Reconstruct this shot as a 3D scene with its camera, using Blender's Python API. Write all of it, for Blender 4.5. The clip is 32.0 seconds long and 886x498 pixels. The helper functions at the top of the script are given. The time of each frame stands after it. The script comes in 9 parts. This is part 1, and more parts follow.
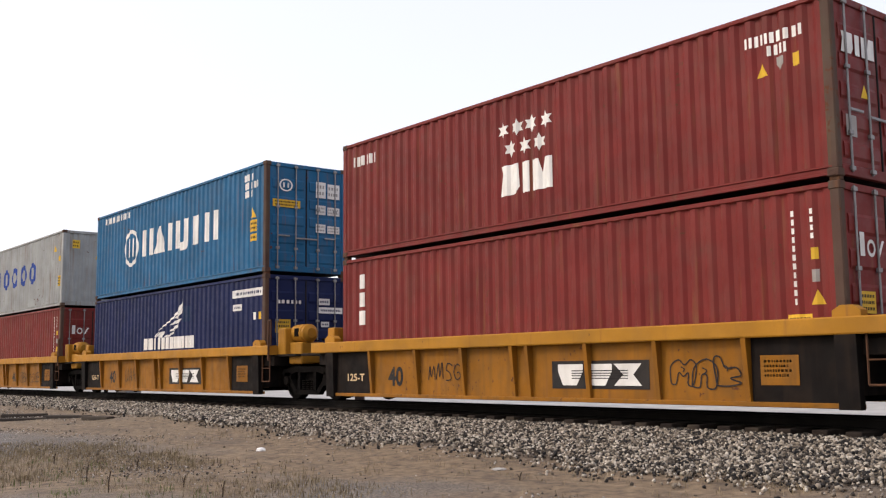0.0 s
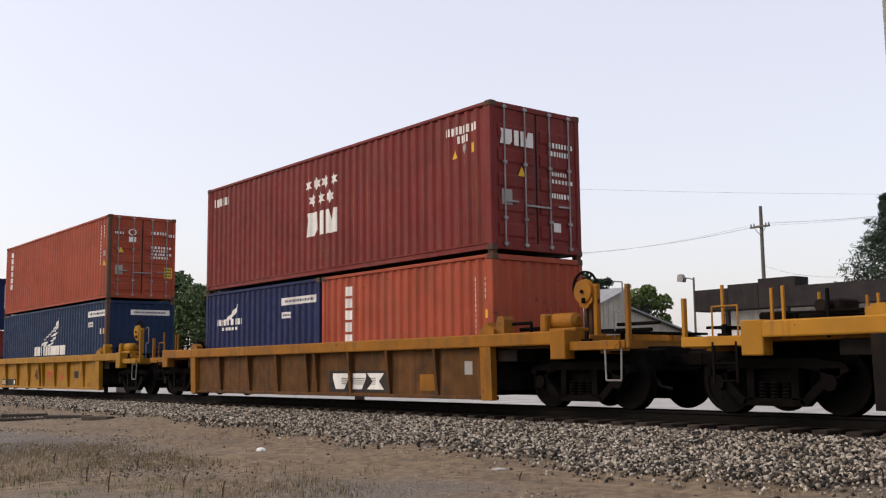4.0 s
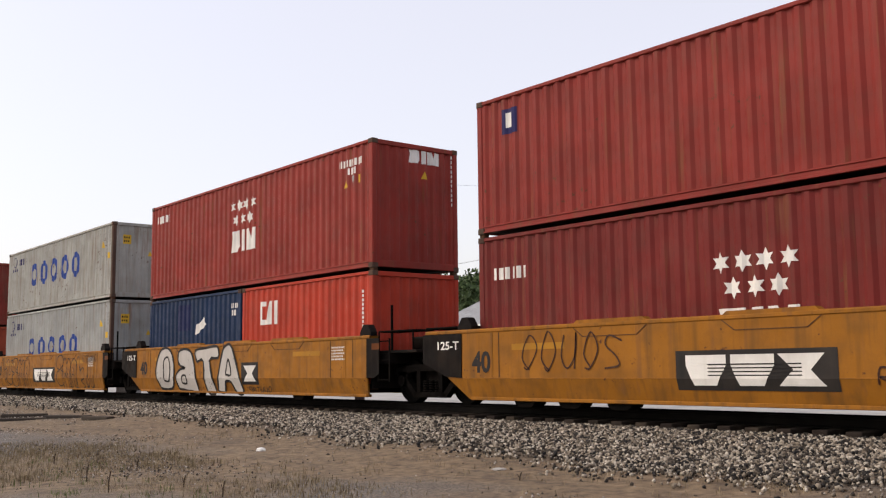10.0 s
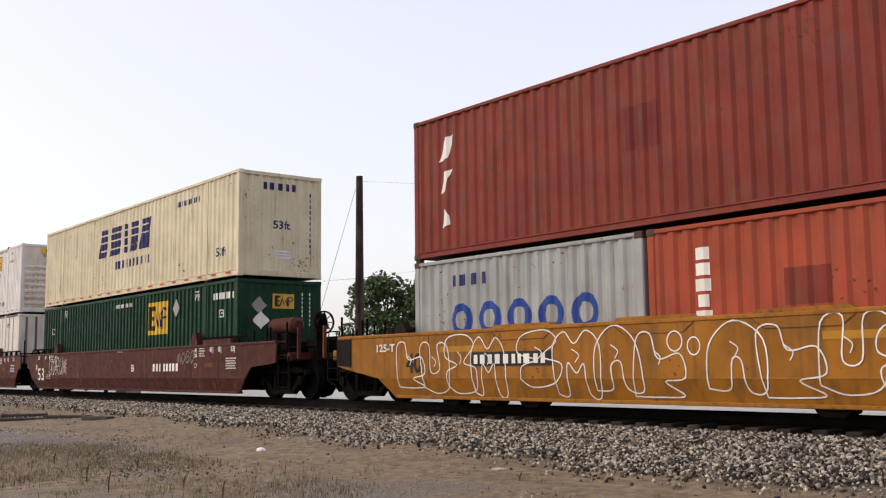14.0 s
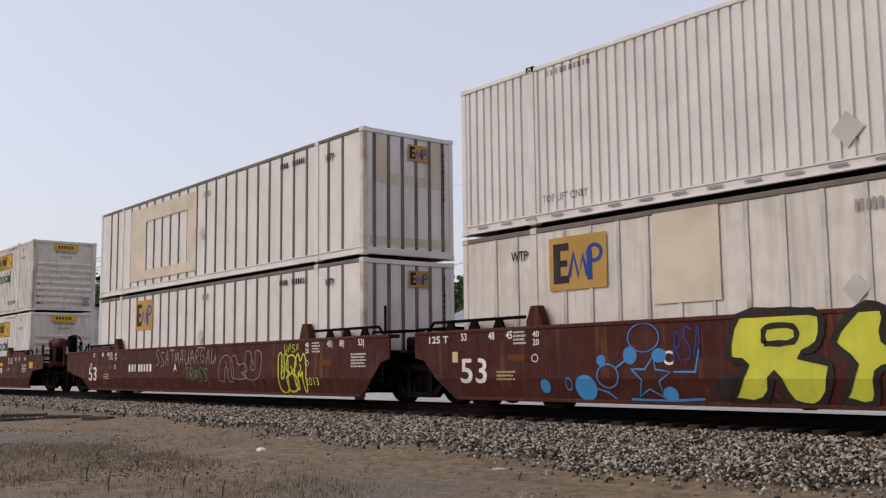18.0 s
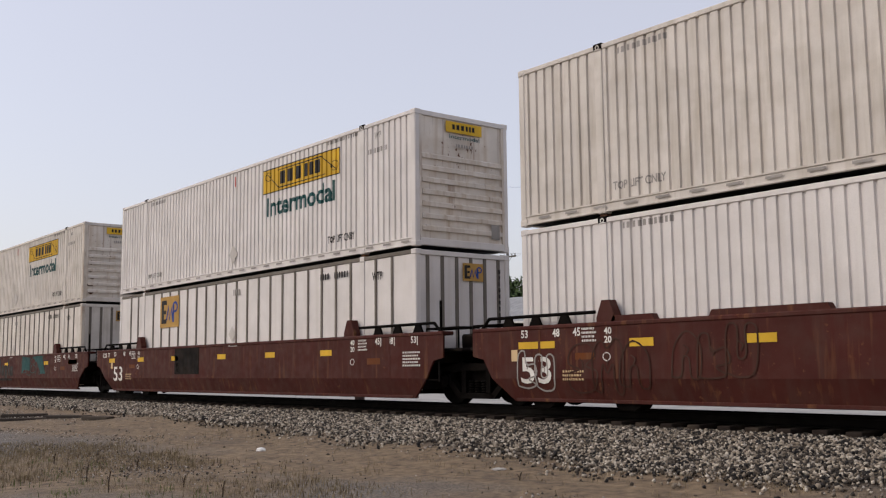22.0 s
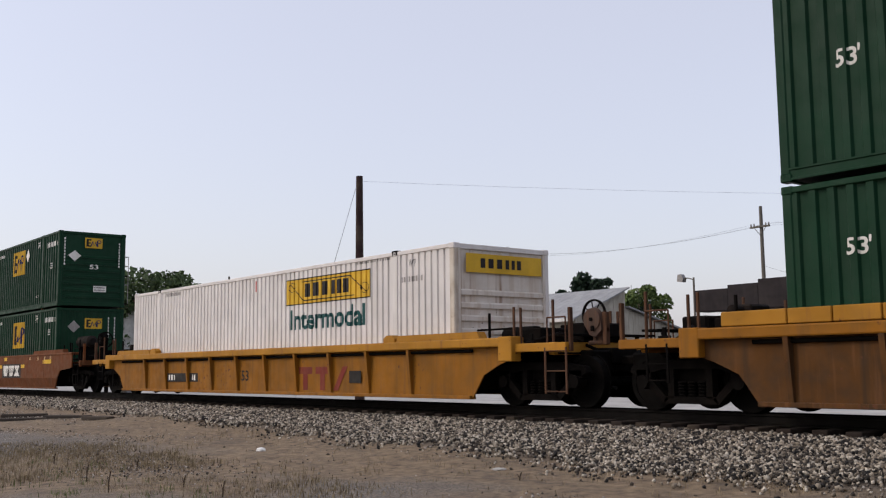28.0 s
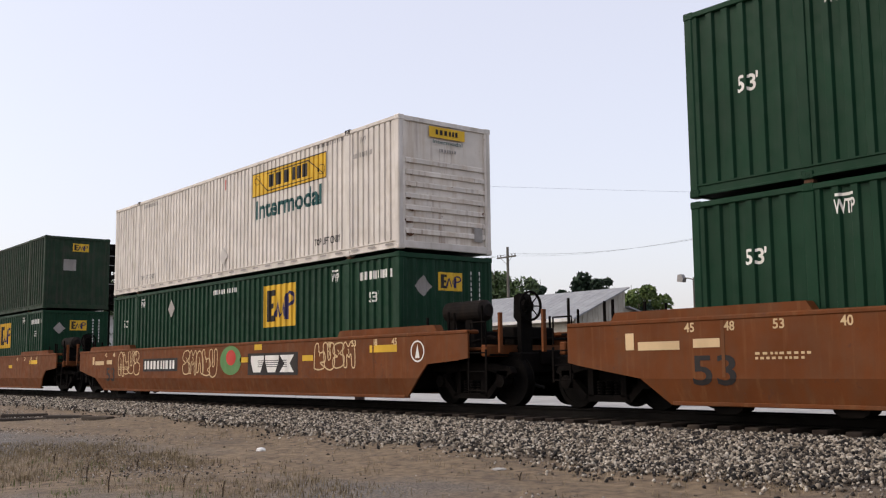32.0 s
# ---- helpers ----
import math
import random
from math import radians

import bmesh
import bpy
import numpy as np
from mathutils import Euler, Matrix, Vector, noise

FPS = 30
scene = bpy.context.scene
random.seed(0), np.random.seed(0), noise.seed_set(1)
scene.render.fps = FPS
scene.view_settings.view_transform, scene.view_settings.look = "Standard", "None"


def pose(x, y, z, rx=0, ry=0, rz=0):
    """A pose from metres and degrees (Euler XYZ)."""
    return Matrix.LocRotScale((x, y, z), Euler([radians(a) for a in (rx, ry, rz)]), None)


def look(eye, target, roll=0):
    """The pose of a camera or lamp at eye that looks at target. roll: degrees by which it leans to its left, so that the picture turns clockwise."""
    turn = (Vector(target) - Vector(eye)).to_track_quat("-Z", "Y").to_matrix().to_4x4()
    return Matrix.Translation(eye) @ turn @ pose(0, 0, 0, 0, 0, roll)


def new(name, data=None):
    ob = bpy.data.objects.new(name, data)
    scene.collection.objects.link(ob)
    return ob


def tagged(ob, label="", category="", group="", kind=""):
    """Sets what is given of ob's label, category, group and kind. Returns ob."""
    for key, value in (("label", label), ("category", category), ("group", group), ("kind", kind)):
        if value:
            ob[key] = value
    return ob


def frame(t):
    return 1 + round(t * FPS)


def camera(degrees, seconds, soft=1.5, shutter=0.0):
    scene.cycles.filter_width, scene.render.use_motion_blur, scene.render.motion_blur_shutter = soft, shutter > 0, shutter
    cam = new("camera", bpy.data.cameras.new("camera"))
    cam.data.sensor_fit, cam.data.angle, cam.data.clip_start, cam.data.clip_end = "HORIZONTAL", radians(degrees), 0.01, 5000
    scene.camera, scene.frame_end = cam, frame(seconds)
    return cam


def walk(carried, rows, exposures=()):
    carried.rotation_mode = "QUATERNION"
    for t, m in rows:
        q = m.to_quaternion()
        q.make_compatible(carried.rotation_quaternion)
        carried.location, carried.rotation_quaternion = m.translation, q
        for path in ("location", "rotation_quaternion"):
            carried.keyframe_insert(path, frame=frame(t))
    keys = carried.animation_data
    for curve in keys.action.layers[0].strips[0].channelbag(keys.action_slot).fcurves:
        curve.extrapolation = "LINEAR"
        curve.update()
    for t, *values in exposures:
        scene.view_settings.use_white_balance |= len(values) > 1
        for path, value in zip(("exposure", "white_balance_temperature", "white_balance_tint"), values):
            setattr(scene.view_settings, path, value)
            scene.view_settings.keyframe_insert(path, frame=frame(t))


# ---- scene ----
cam = camera(47.33, 32.0, soft=1.2)
EYE = pose(-0.17, -13.707, 0.70, 96.769, 0.612, 51.456)
walk(cam, [(0.0, EYE), (32.0, EYE)], exposures=[(0.0, 0.20, 6700, 10), (2.5, 0.12, 6700, 10), (5.0, -0.20, 6850, 10), (7.5, -0.18, 6900, 10), (10.0, -0.02, 6900, 10), (12.5, 0.04, 6850, 10), (14.5, 0.00, 6750, 10), (16.5, -0.14, 6650, 10), (17.2, -0.17, 6600, 10), (18.0, -0.42, 6520, 10), (19.0, -0.42, 6540, 10), (25.0, -0.40, 6600, 10), (27.5, -0.30, 6480, 10), (28.3, -0.40, 6420, 10), (29.0, -0.62, 6420, 10), (29.6, -0.68, 6420, 10), (30.2, -0.64, 6470, 10), (31.0, -0.30, 6600, 10), (32.0, -0.12, 6600, 10)])

# ---- light: hazy summer sky, weak broad sun ----
world = bpy.data.worlds.new("sky")
scene.world = world
world.use_nodes = True
wn, wl = world.node_tree.nodes, world.node_tree.links
sky = wn.new("ShaderNodeTexSky")
sky.sky_type, sky.sun_disc = "NISHITA", False
sky.sun_elevation, sky.sun_rotation = radians(40), radians(215)
sky.air_density, sky.dust_density, sky.ozone_density = 1.0, 3.5, 1.5
wn["Background"].inputs["Strength"].default_value = 0.12
wl.new(sky.outputs[0], wn["Background"].inputs["Color"])
haze, both = wn.new("ShaderNodeBackground"), wn.new("ShaderNodeAddShader")   # even white summer haze over the blue
haze.inputs["Color"].default_value, haze.inputs["Strength"].default_value = (0.99, 0.935, 1.0, 1), 0.62
wl.new(wn["Background"].outputs[0], both.inputs[0])
wl.new(haze.outputs[0], both.inputs[1])
wl.new(both.outputs[0], wn["World Output"].inputs["Surface"])
sun_data = bpy.data.lights.new("sun", "SUN")
sun_data.energy, sun_data.angle, sun_data.color = 0.95, radians(11), (1.0, 0.91, 0.80)
sun = new("sun", sun_data)
SUN_AZ = radians(215)
sun.matrix_world = look((0, 0, 60), (0 - math.sin(SUN_AZ) * math.cos(radians(40)), 0 - math.cos(SUN_AZ) * math.cos(radians(40)), 60 - math.sin(radians(40))))

# ---- materials ----
MATS = {}


def nodes_of(m):
    m.use_nodes = True
    return m.node_tree.nodes, m.node_tree.links, m.node_tree.nodes["Principled BSDF"]


def surface(name, color, rough=0.55, metal=0.0, grime=0.25, streak=0.25, rust=0.0, dirt=(0.09, 0.07, 0.05), bump=0.15, scale=1.0, spread=0.06, spec=0.14):
    """Painted or bare surface: fine grain, broad blotches, vertical streaks, rust spots."""
    if name in MATS:
        return MATS[name]
    m = bpy.data.materials.new(name)
    n, l, b = nodes_of(m)
    tc, oi = n.new("ShaderNodeTexCoord"), n.new("ShaderNodeObjectInfo")
    shift = n.new("ShaderNodeVectorMath")
    shift.operation = "MULTIPLY_ADD"
    mul = n.new("ShaderNodeCombineXYZ")
    for i in range(3):
        l.new(oi.outputs["Random"], mul.inputs[i])
    shift.inputs[1].default_value = (37.0, 11.0, 5.0)
    l.new(mul.outputs[0], shift.inputs[0])
    l.new(tc.outputs["Object"], shift.inputs[2])
    P = shift.outputs[0]

    def noise_tex(sc, det, stretch=None):
        t = n.new("ShaderNodeTexNoise")
        t.inputs["Scale"].default_value, t.inputs["Detail"].default_value = sc, det
        if stretch:
            mp = n.new("ShaderNodeMapping")
            mp.inputs["Scale"].default_value = stretch
            l.new(P, mp.inputs["Vector"])
            l.new(mp.outputs[0], t.inputs["Vector"])
        else:
            l.new(P, t.inputs["Vector"])
        return t.outputs["Fac"]

    def ramp(fac, lo, hi, top=1.0):
        r = n.new("ShaderNodeMapRange")
        r.inputs["From Min"].default_value, r.inputs["From Max"].default_value, r.inputs["To Max"].default_value = lo, hi, top
        l.new(fac, r.inputs["Value"])
        return r.outputs[0]

    def mix(fac, a, col):
        x = n.new("ShaderNodeMix")
        x.data_type = "RGBA"
        l.new(fac, x.inputs["Factor"])
        if isinstance(a, tuple):
            x.inputs[6].default_value = (*a, 1)
        else:
            l.new(a, x.inputs[6])
        x.inputs[7].default_value = (*col, 1)
        return x.outputs[2]

    light = tuple(min(1, c * (1 + 2.2 * spread) + 0.02 * spread) for c in color)
    dark = tuple(c * (1 - 2.2 * spread) for c in color)
    col = mix(ramp(noise_tex(1.1 * scale, 4), 0.35, 0.65), dark, light)
    col = mix(ramp(noise_tex(60 * scale, 2), 0.45, 0.8, 0.35), col, tuple(c * 0.8 for c in color))
    if grime:
        col = mix(ramp(noise_tex(2.3 * scale, 8), 0.46, 0.78, grime * 1.6), col, dirt)
    if streak:
        col = mix(ramp(noise_tex(3.0, 5, (2.2 * scale, 2.2 * scale, 0.16)), 0.5, 0.8, streak * 1.6), col, dirt)
    if rust:
        clump = n.new("ShaderNodeMath")
        clump.operation = "MULTIPLY_ADD"
        l.new(noise_tex(0.8 * scale, 3), clump.inputs[0])
        clump.inputs[1].default_value = 0.55
        l.new(noise_tex(11.0 * scale, 10), clump.inputs[2])
        spots = ramp(clump.outputs[0], 1.0 - 0.14 * rust, 1.06 - 0.10 * rust)
        runs = ramp(noise_tex(5.0, 6, (1.6 * scale, 1.6 * scale, 0.12)), 0.60 - 0.08 * rust, 0.80, 0.75)
        col = mix(runs, col, (0.17, 0.075, 0.03))
        col = mix(spots, col, (0.10, 0.038, 0.018))
    l.new(col, b.inputs["Base Color"])
    l.new(ramp(noise_tex(5 * scale, 4), 0.3, 0.7), b.inputs["Roughness"])
    rr = b.inputs["Roughness"].links[0].from_node
    rr.inputs["To Min"].default_value, rr.inputs["To Max"].default_value = max(0.05, rough - 0.1), min(1, rough + 0.15)
    b.inputs["Metallic"].default_value, b.inputs["Specular IOR Level"].default_value = metal, spec
    if bump:
        bp = n.new("ShaderNodeBump")
        bp.inputs["Strength"].default_value, bp.inputs["Distance"].default_value = bump, 0.01
        l.new(noise_tex(9 * scale, 6), bp.inputs["Height"])
        l.new(bp.outputs[0], b.inputs["Normal"])
    MATS[name] = m
    return m


def islands(name, cols, rough=0.9, fine=40.0):
    """Loose pieces whose colour differs piece by piece."""
    m = bpy.data.materials.new(name)
    n, l, b = nodes_of(m)
    g, r = n.new("ShaderNodeNewGeometry"), n.new("ShaderNodeValToRGB")
    r.color_ramp.interpolation = "LINEAR"
    els = r.color_ramp.elements
    while len(els) < len(cols):
        els.new(0.5)
    for i, c in enumerate(cols):
        els[i].position, els[i].color = i / (len(cols) - 1), (*c, 1)
    l.new(g.outputs["Random Per Island"], r.inputs[0])
    t = n.new("ShaderNodeTexNoise")
    t.inputs["Scale"].default_value, t.inputs["Detail"].default_value = fine, 4
    tc = n.new("ShaderNodeTexCoord")
    l.new(tc.outputs["Object"], t.inputs["Vector"])
    x = n.new("ShaderNodeMix")
    x.data_type, x.blend_type = "RGBA", "MULTIPLY"
    x.inputs["Factor"].default_value = 0.6
    l.new(r.outputs[0], x.inputs[6])
    rr = n.new("ShaderNodeMapRange")
    rr.inputs["To Min"].default_value, rr.inputs["To Max"].default_value = 0.4, 1.35
    l.new(t.outputs["Fac"], rr.inputs["Value"])
    l.new(rr.outputs[0], x.inputs[7])
    l.new(x.outputs[2], b.inputs["Base Color"])
    b.inputs["Roughness"].default_value = rough
    return m


# container paints
RED_DK = surface("paint_dark_red", (0.150, 0.0185, 0.0160), 0.5, rust=0.15, grime=0.12, streak=0.15)
RED_TEX = surface("paint_brown_red", (0.160, 0.022, 0.019), 0.55, rust=0.1, grime=0.12, streak=0.15)
RED_FL = surface("paint_rust_red", (0.215, 0.027, 0.021), 0.5, rust=0.1, grime=0.1, streak=0.12)
RED_STAR = surface("paint_star_red", (0.235, 0.029, 0.021), 0.5, rust=0.1, grime=0.1, streak=0.12)
RED_OLD = surface("paint_worn_red", (0.185, 0.031, 0.022), 0.6, rust=0.45, grime=0.2, streak=0.25)
ORANGE_RED = surface("paint_orange_red", (0.300, 0.057, 0.028), 0.55, rust=0.15, grime=0.12, streak=0.2)
BRIGHT_RED = surface("paint_bright_red", (0.380, 0.040, 0.020), 0.5, grime=0.1, streak=0.12)
BLUE_HJ = surface("paint_sea_blue", (0.013, 0.104, 0.216), 0.5, rust=0.1, grime=0.12, streak=0.15)
NAVY = surface("paint_navy", (0.007, 0.013, 0.060), 0.5, grime=0.08, streak=0.1, dirt=(0.03, 0.03, 0.05))
NAVY_NEW = surface("paint_navy_light", (0.007, 0.022, 0.063), 0.5, grime=0.08, streak=0.1, dirt=(0.05, 0.05, 0.06))
GREY_C = surface("paint_pale_grey", (0.306, 0.315, 0.306), 0.6, rust=0.12, grime=0.15, streak=0.25, dirt=(0.16, 0.13, 0.09))
GREY_RUSTY = surface("paint_rusty_grey", (0.340, 0.340, 0.315), 0.65, rust=0.34, grime=0.2, streak=0.3, dirt=(0.17, 0.13, 0.08))
GREEN = surface("paint_green", (0.0028, 0.030, 0.0125), 0.5, grime=0.1, streak=0.12, dirt=(0.03, 0.05, 0.035))
GREEN_OLD = surface("paint_dull_green", (0.016, 0.035, 0.019), 0.6, grime=0.3, streak=0.5, dirt=(0.05, 0.045, 0.035))
WHITE = surface("paint_white", (0.665, 0.63, 0.605), 0.5, grime=0.08, streak=0.14, dirt=(0.38, 0.33, 0.26), spread=0.03)
WHITE_OLD = surface("paint_aged_white", (0.62, 0.575, 0.525), 0.55, grime=0.2, streak=0.32, dirt=(0.30, 0.25, 0.18), spread=0.04)
WHITE_STAINED = surface("paint_stained_white", (0.64, 0.585, 0.52), 0.6, rust=0.05, grime=0.2, streak=0.4, dirt=(0.38, 0.26, 0.15), spread=0.05)
STAINED_POST = surface("stained_post", (0.58, 0.52, 0.44), 0.6, rust=0.25, grime=0.4, streak=0.5, dirt=(0.22, 0.13, 0.07))
CREAM = surface("paint_cream", (0.60, 0.53, 0.375), 0.55, rust=0.08, grime=0.15, streak=0.25, dirt=(0.28, 0.21, 0.12), spread=0.04)
POST_RUST = surface("rusty_corner", (0.080, 0.046, 0.035), 0.75, rust=0.5, grime=0.4, streak=0.5)
STAND_RUST = surface("rusted_fitting", (0.085, 0.042, 0.024), 0.8, rust=0.5, grime=0.4, streak=0.4, dirt=(0.03, 0.02, 0.015))
STEEL = surface("galvanised_steel", (0.26, 0.25, 0.245), 0.45, 0.6, grime=0.3, streak=0.2)
POST_PALE = surface("weathered_side_post", (0.56, 0.53, 0.49), 0.6, grime=0.3, streak=0.4)
POST_GREY = surface("bare_side_post", (0.16, 0.14, 0.12), 0.6, grime=0.3, streak=0.4)
RUBBER = surface("black_seal", (0.015, 0.015, 0.016), 0.7, grime=0.2, streak=0)
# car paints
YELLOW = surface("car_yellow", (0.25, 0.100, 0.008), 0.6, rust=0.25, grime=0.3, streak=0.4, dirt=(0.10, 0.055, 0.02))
YELLOW_NEW = surface("car_bright_yellow", (0.30, 0.142, 0.010), 0.55, rust=0.12, grime=0.2, streak=0.3, dirt=(0.14, 0.08, 0.02))
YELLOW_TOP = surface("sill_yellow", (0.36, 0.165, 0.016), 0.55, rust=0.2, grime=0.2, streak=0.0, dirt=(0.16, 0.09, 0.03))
YELLOW_DIRTY = surface("car_soiled_yellow", (0.095, 0.040, 0.010), 0.7, rust=0.5, grime=0.6, streak=0.6, dirt=(0.035, 0.022, 0.013))
ORANGE_CAR = surface("car_orange", (0.285, 0.112, 0.012), 0.6, rust=0.25, grime=0.35, streak=0.5, dirt=(0.10, 0.05, 0.018))
ORANGE_RUST = surface("car_rusty_orange", (0.125, 0.038, 0.010), 0.7, rust=0.4, grime=0.35, streak=0.35, dirt=(0.10, 0.05, 0.025))
MAROON = surface("car_maroon", (0.056, 0.0125, 0.0092), 0.65, rust=0.3, grime=0.25, streak=0.3, dirt=(0.07, 0.04, 0.03))
CHARCOAL = surface("car_charcoal", (0.009, 0.0072, 0.0065), 0.75, grime=0.4, streak=0.4, dirt=(0.026, 0.017, 0.012), spec=0.08)
# gear and wheels darker than their grime: under-car shade is in the colour
GRIME_SHADE = surface("running_gear", (0.0035, 0.0028, 0.0025), 0.85, grime=0.5, streak=0.2, dirt=(0.009, 0.0065, 0.005), spec=0.05)
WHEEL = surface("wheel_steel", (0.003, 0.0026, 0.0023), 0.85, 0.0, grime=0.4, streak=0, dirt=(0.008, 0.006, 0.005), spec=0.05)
# near black: the train's shade on the rails is put into this colour
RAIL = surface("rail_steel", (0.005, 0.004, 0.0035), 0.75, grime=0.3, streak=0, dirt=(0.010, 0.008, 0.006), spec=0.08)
# markings
MARK_WHITE = surface("mark_white", (0.72, 0.70, 0.66), 0.6, grime=0.15, streak=0.15, dirt=(0.3, 0.27, 0.22), bump=0)
MARK_BLUE = surface("mark_blue", (0.02, 0.055, 0.25), 0.6, grime=0.1, streak=0.1, bump=0)
MARK_NAVY = surface("mark_navy", (0.02, 0.02, 0.09), 0.6, grime=0.1, streak=0.1, bump=0)
MARK_YELLOW = surface("mark_yellow", (0.62, 0.38, 0.035), 0.6, grime=0.12, streak=0.1, dirt=(0.3, 0.18, 0.04), bump=0)
MARK_GOLD = surface("mark_gold", (0.42, 0.25, 0.07), 0.65, grime=0.2, streak=0.2, dirt=(0.3, 0.18, 0.08), bump=0)
MARK_TAN = surface("mark_tan", (0.58, 0.42, 0.24), 0.65, grime=0.12, streak=0.15, dirt=(0.4, 0.3, 0.18), bump=0)
MARK_FADED = surface("mark_faded_tan", (0.57, 0.49, 0.38), 0.65, grime=0.3, streak=0.3, dirt=(0.58, 0.54, 0.48), bump=0)
MARK_DARK = surface("mark_black", (0.02, 0.018, 0.018), 0.6, grime=0.15, streak=0.1, bump=0)
MARK_TEAL = surface("mark_teal", (0.012, 0.07, 0.07), 0.6, grime=0.1, streak=0.1, bump=0)
MARK_RED = surface("mark_red", (0.45, 0.05, 0.04), 0.6, grime=0.1, streak=0.1, bump=0)
MARK_SKY = surface("mark_light_blue", (0.05, 0.23, 0.50), 0.6, grime=0.15, streak=0.1, bump=0)
MARK_LIME = surface("mark_lime", (0.55, 0.55, 0.06), 0.6, grime=0.15, streak=0.1, bump=0)
MARK_WORN = surface("mark_worn_grey", (0.50, 0.47, 0.44), 0.7, grime=0.3, streak=0.2, dirt=(0.36, 0.32, 0.28), bump=0)
MARK_GREEN = surface("mark_green", (0.10, 0.22, 0.08), 0.6, grime=0.15, streak=0.1, bump=0)
MARK_PALE = surface("mark_pale", (0.46, 0.43, 0.40), 0.6, grime=0.2, streak=0.2, dirt=(0.3, 0.27, 0.23), bump=0)
MARK_TAGS = surface("mark_brown_black", (0.045, 0.018, 0.012), 0.6, grime=0.15, streak=0.1, bump=0)
MARK_GREY = surface("mark_grey", (0.30, 0.28, 0.26), 0.6, grime=0.15, streak=0.1, bump=0)


# ---- mesh building ----
class Geo:
    def __init__(self):
        self.v, self.f = [], []

    def add(self, verts, faces):
        o = len(self.v)
        self.v += [tuple(p) for p in verts]
        self.f += [tuple(i + o for i in f) for f in faces]
        return self

    def box(self, x0, x1, y0, y1, z0, z1, c=0.008):
        """A box with chamfered edges."""
        x0, x1, y0, y1, z0, z1 = min(x0, x1), max(x0, x1), min(y0, y1), max(y0, y1), min(z0, z1), max(z0, z1)
        c = min(c, 0.45 * min(x1 - x0, y1 - y0, z1 - z0))
        lo, hi = (x0, y0, z0), (x1, y1, z1)
        vid, vs = {}, []
        for sx in (0, 1):
            for sy in (0, 1):
                for sz in (0, 1):
                    s = (sx, sy, sz)
                    for a in range(3):
                        p = [(hi[k] - c if s[k] else lo[k] + c) for k in range(3)]
                        p[a] = hi[a] if s[a] else lo[a]
                        vid[(s, a)] = len(vs)
                        vs.append(tuple(p))
        fs = []
        for a in range(3):
            b, d = (a + 1) % 3, (a + 2) % 3
            for sa in (0, 1):
                q = []
                for sb, sd in ((0, 0), (1, 0), (1, 1), (0, 1)):
                    s = [0, 0, 0]
                    s[a], s[b], s[d] = sa, sb, sd
                    q.append(vid[(tuple(s), a)])
                fs.append(tuple(q if sa else q[::-1]))
        for a in range(3):
            b, d = (a + 1) % 3, (a + 2) % 3
            for sb in (0, 1):
                for sd in (0, 1):
                    s0, s1 = [0, 0, 0], [0, 0, 0]
                    s0[b] = s1[b] = sb
                    s0[d] = s1[d] = sd
                    s1[a] = 1
                    s0, s1 = tuple(s0), tuple(s1)
                    q = (vid[(s0, b)], vid[(s1, b)], vid[(s1, d)], vid[(s0, d)])
                    fs.append(q if sb == sd else q[::-1])
        for s in [(i, j, k) for i in (0, 1) for j in (0, 1) for k in (0, 1)]:
            q = (vid[(s, 0)], vid[(s, 1)], vid[(s, 2)])
            fs.append(q if sum(s) % 2 else q[::-1])
        return self.add(vs, fs)

    def cyl(self, p0, p1, r, n=12, r1=None):
        p0, p1 = Vector(p0), Vector(p1)
        r1 = r if r1 is None else r1
        d = (p1 - p0).normalized()
        u = d.orthogonal().normalized()
        w = d.cross(u)
        vs = []
        for p, q in ((p0, r), (p1, r1)):
            vs += [p + q * (math.cos(6.28319 * i / n) * u + math.sin(6.28319 * i / n) * w) for i in range(n)]
        fs = [(i, (i + 1) % n, n + (i + 1) % n, n + i) for i in range(n)]
        fs += [tuple(range(n - 1, -1, -1)), tuple(range(n, 2 * n))]
        return self.add(vs, fs)

    def tube(self, pts, r, n=6):
        for a, b in zip(pts, pts[1:]):
            self.cyl(a, b, r, n)
        return self

    def prism(self, poly, axis, a, b):
        """A closed outline swept along an axis: outline in the two other axes, in x, y, z order."""
        def pt(q, h):
            return {"x": (h, q[0], q[1]), "y": (q[0], h, q[1]), "z": (q[0], q[1], h)}[axis]
        n = len(poly)
        vs = [pt(q, a) for q in poly] + [pt(q, b) for q in poly]
        fs = [(i, (i + 1) % n, n + (i + 1) % n, n + i) for i in range(n)]
        fs += [tuple(range(n - 1, -1, -1)), tuple(range(n, 2 * n))]
        return self.add(vs, fs)

    def strip(self, line, zs):
        """A folded sheet: a line of (x, y) carried up through the heights."""
        n, m = len(line), len(zs)
        vs = [(p[0], p[1], z) for z in zs for p in line]
        fs = [(j * n + i, j * n + i + 1, (j + 1) * n + i + 1, (j + 1) * n + i) for j in range(m - 1) for i in range(n - 1)]
        return self.add(vs, fs)

    def ring(self, c, axis, r0, r1, half, n=24):
        """A flat ring round an axis."""
        vs = []
        for i in range(n):
            a = 6.28319 * i / n
            for r, h in ((r0, -half), (r1, -half), (r1, half), (r0, half)):
                p = {"x": (h, r * math.cos(a), r * math.sin(a)), "y": (r * math.cos(a), h, r * math.sin(a)), "z": (r * math.cos(a), r * math.sin(a), h)}[axis]
                vs.append((p[0] + c[0], p[1] + c[1], p[2] + c[2]))
        fs = []
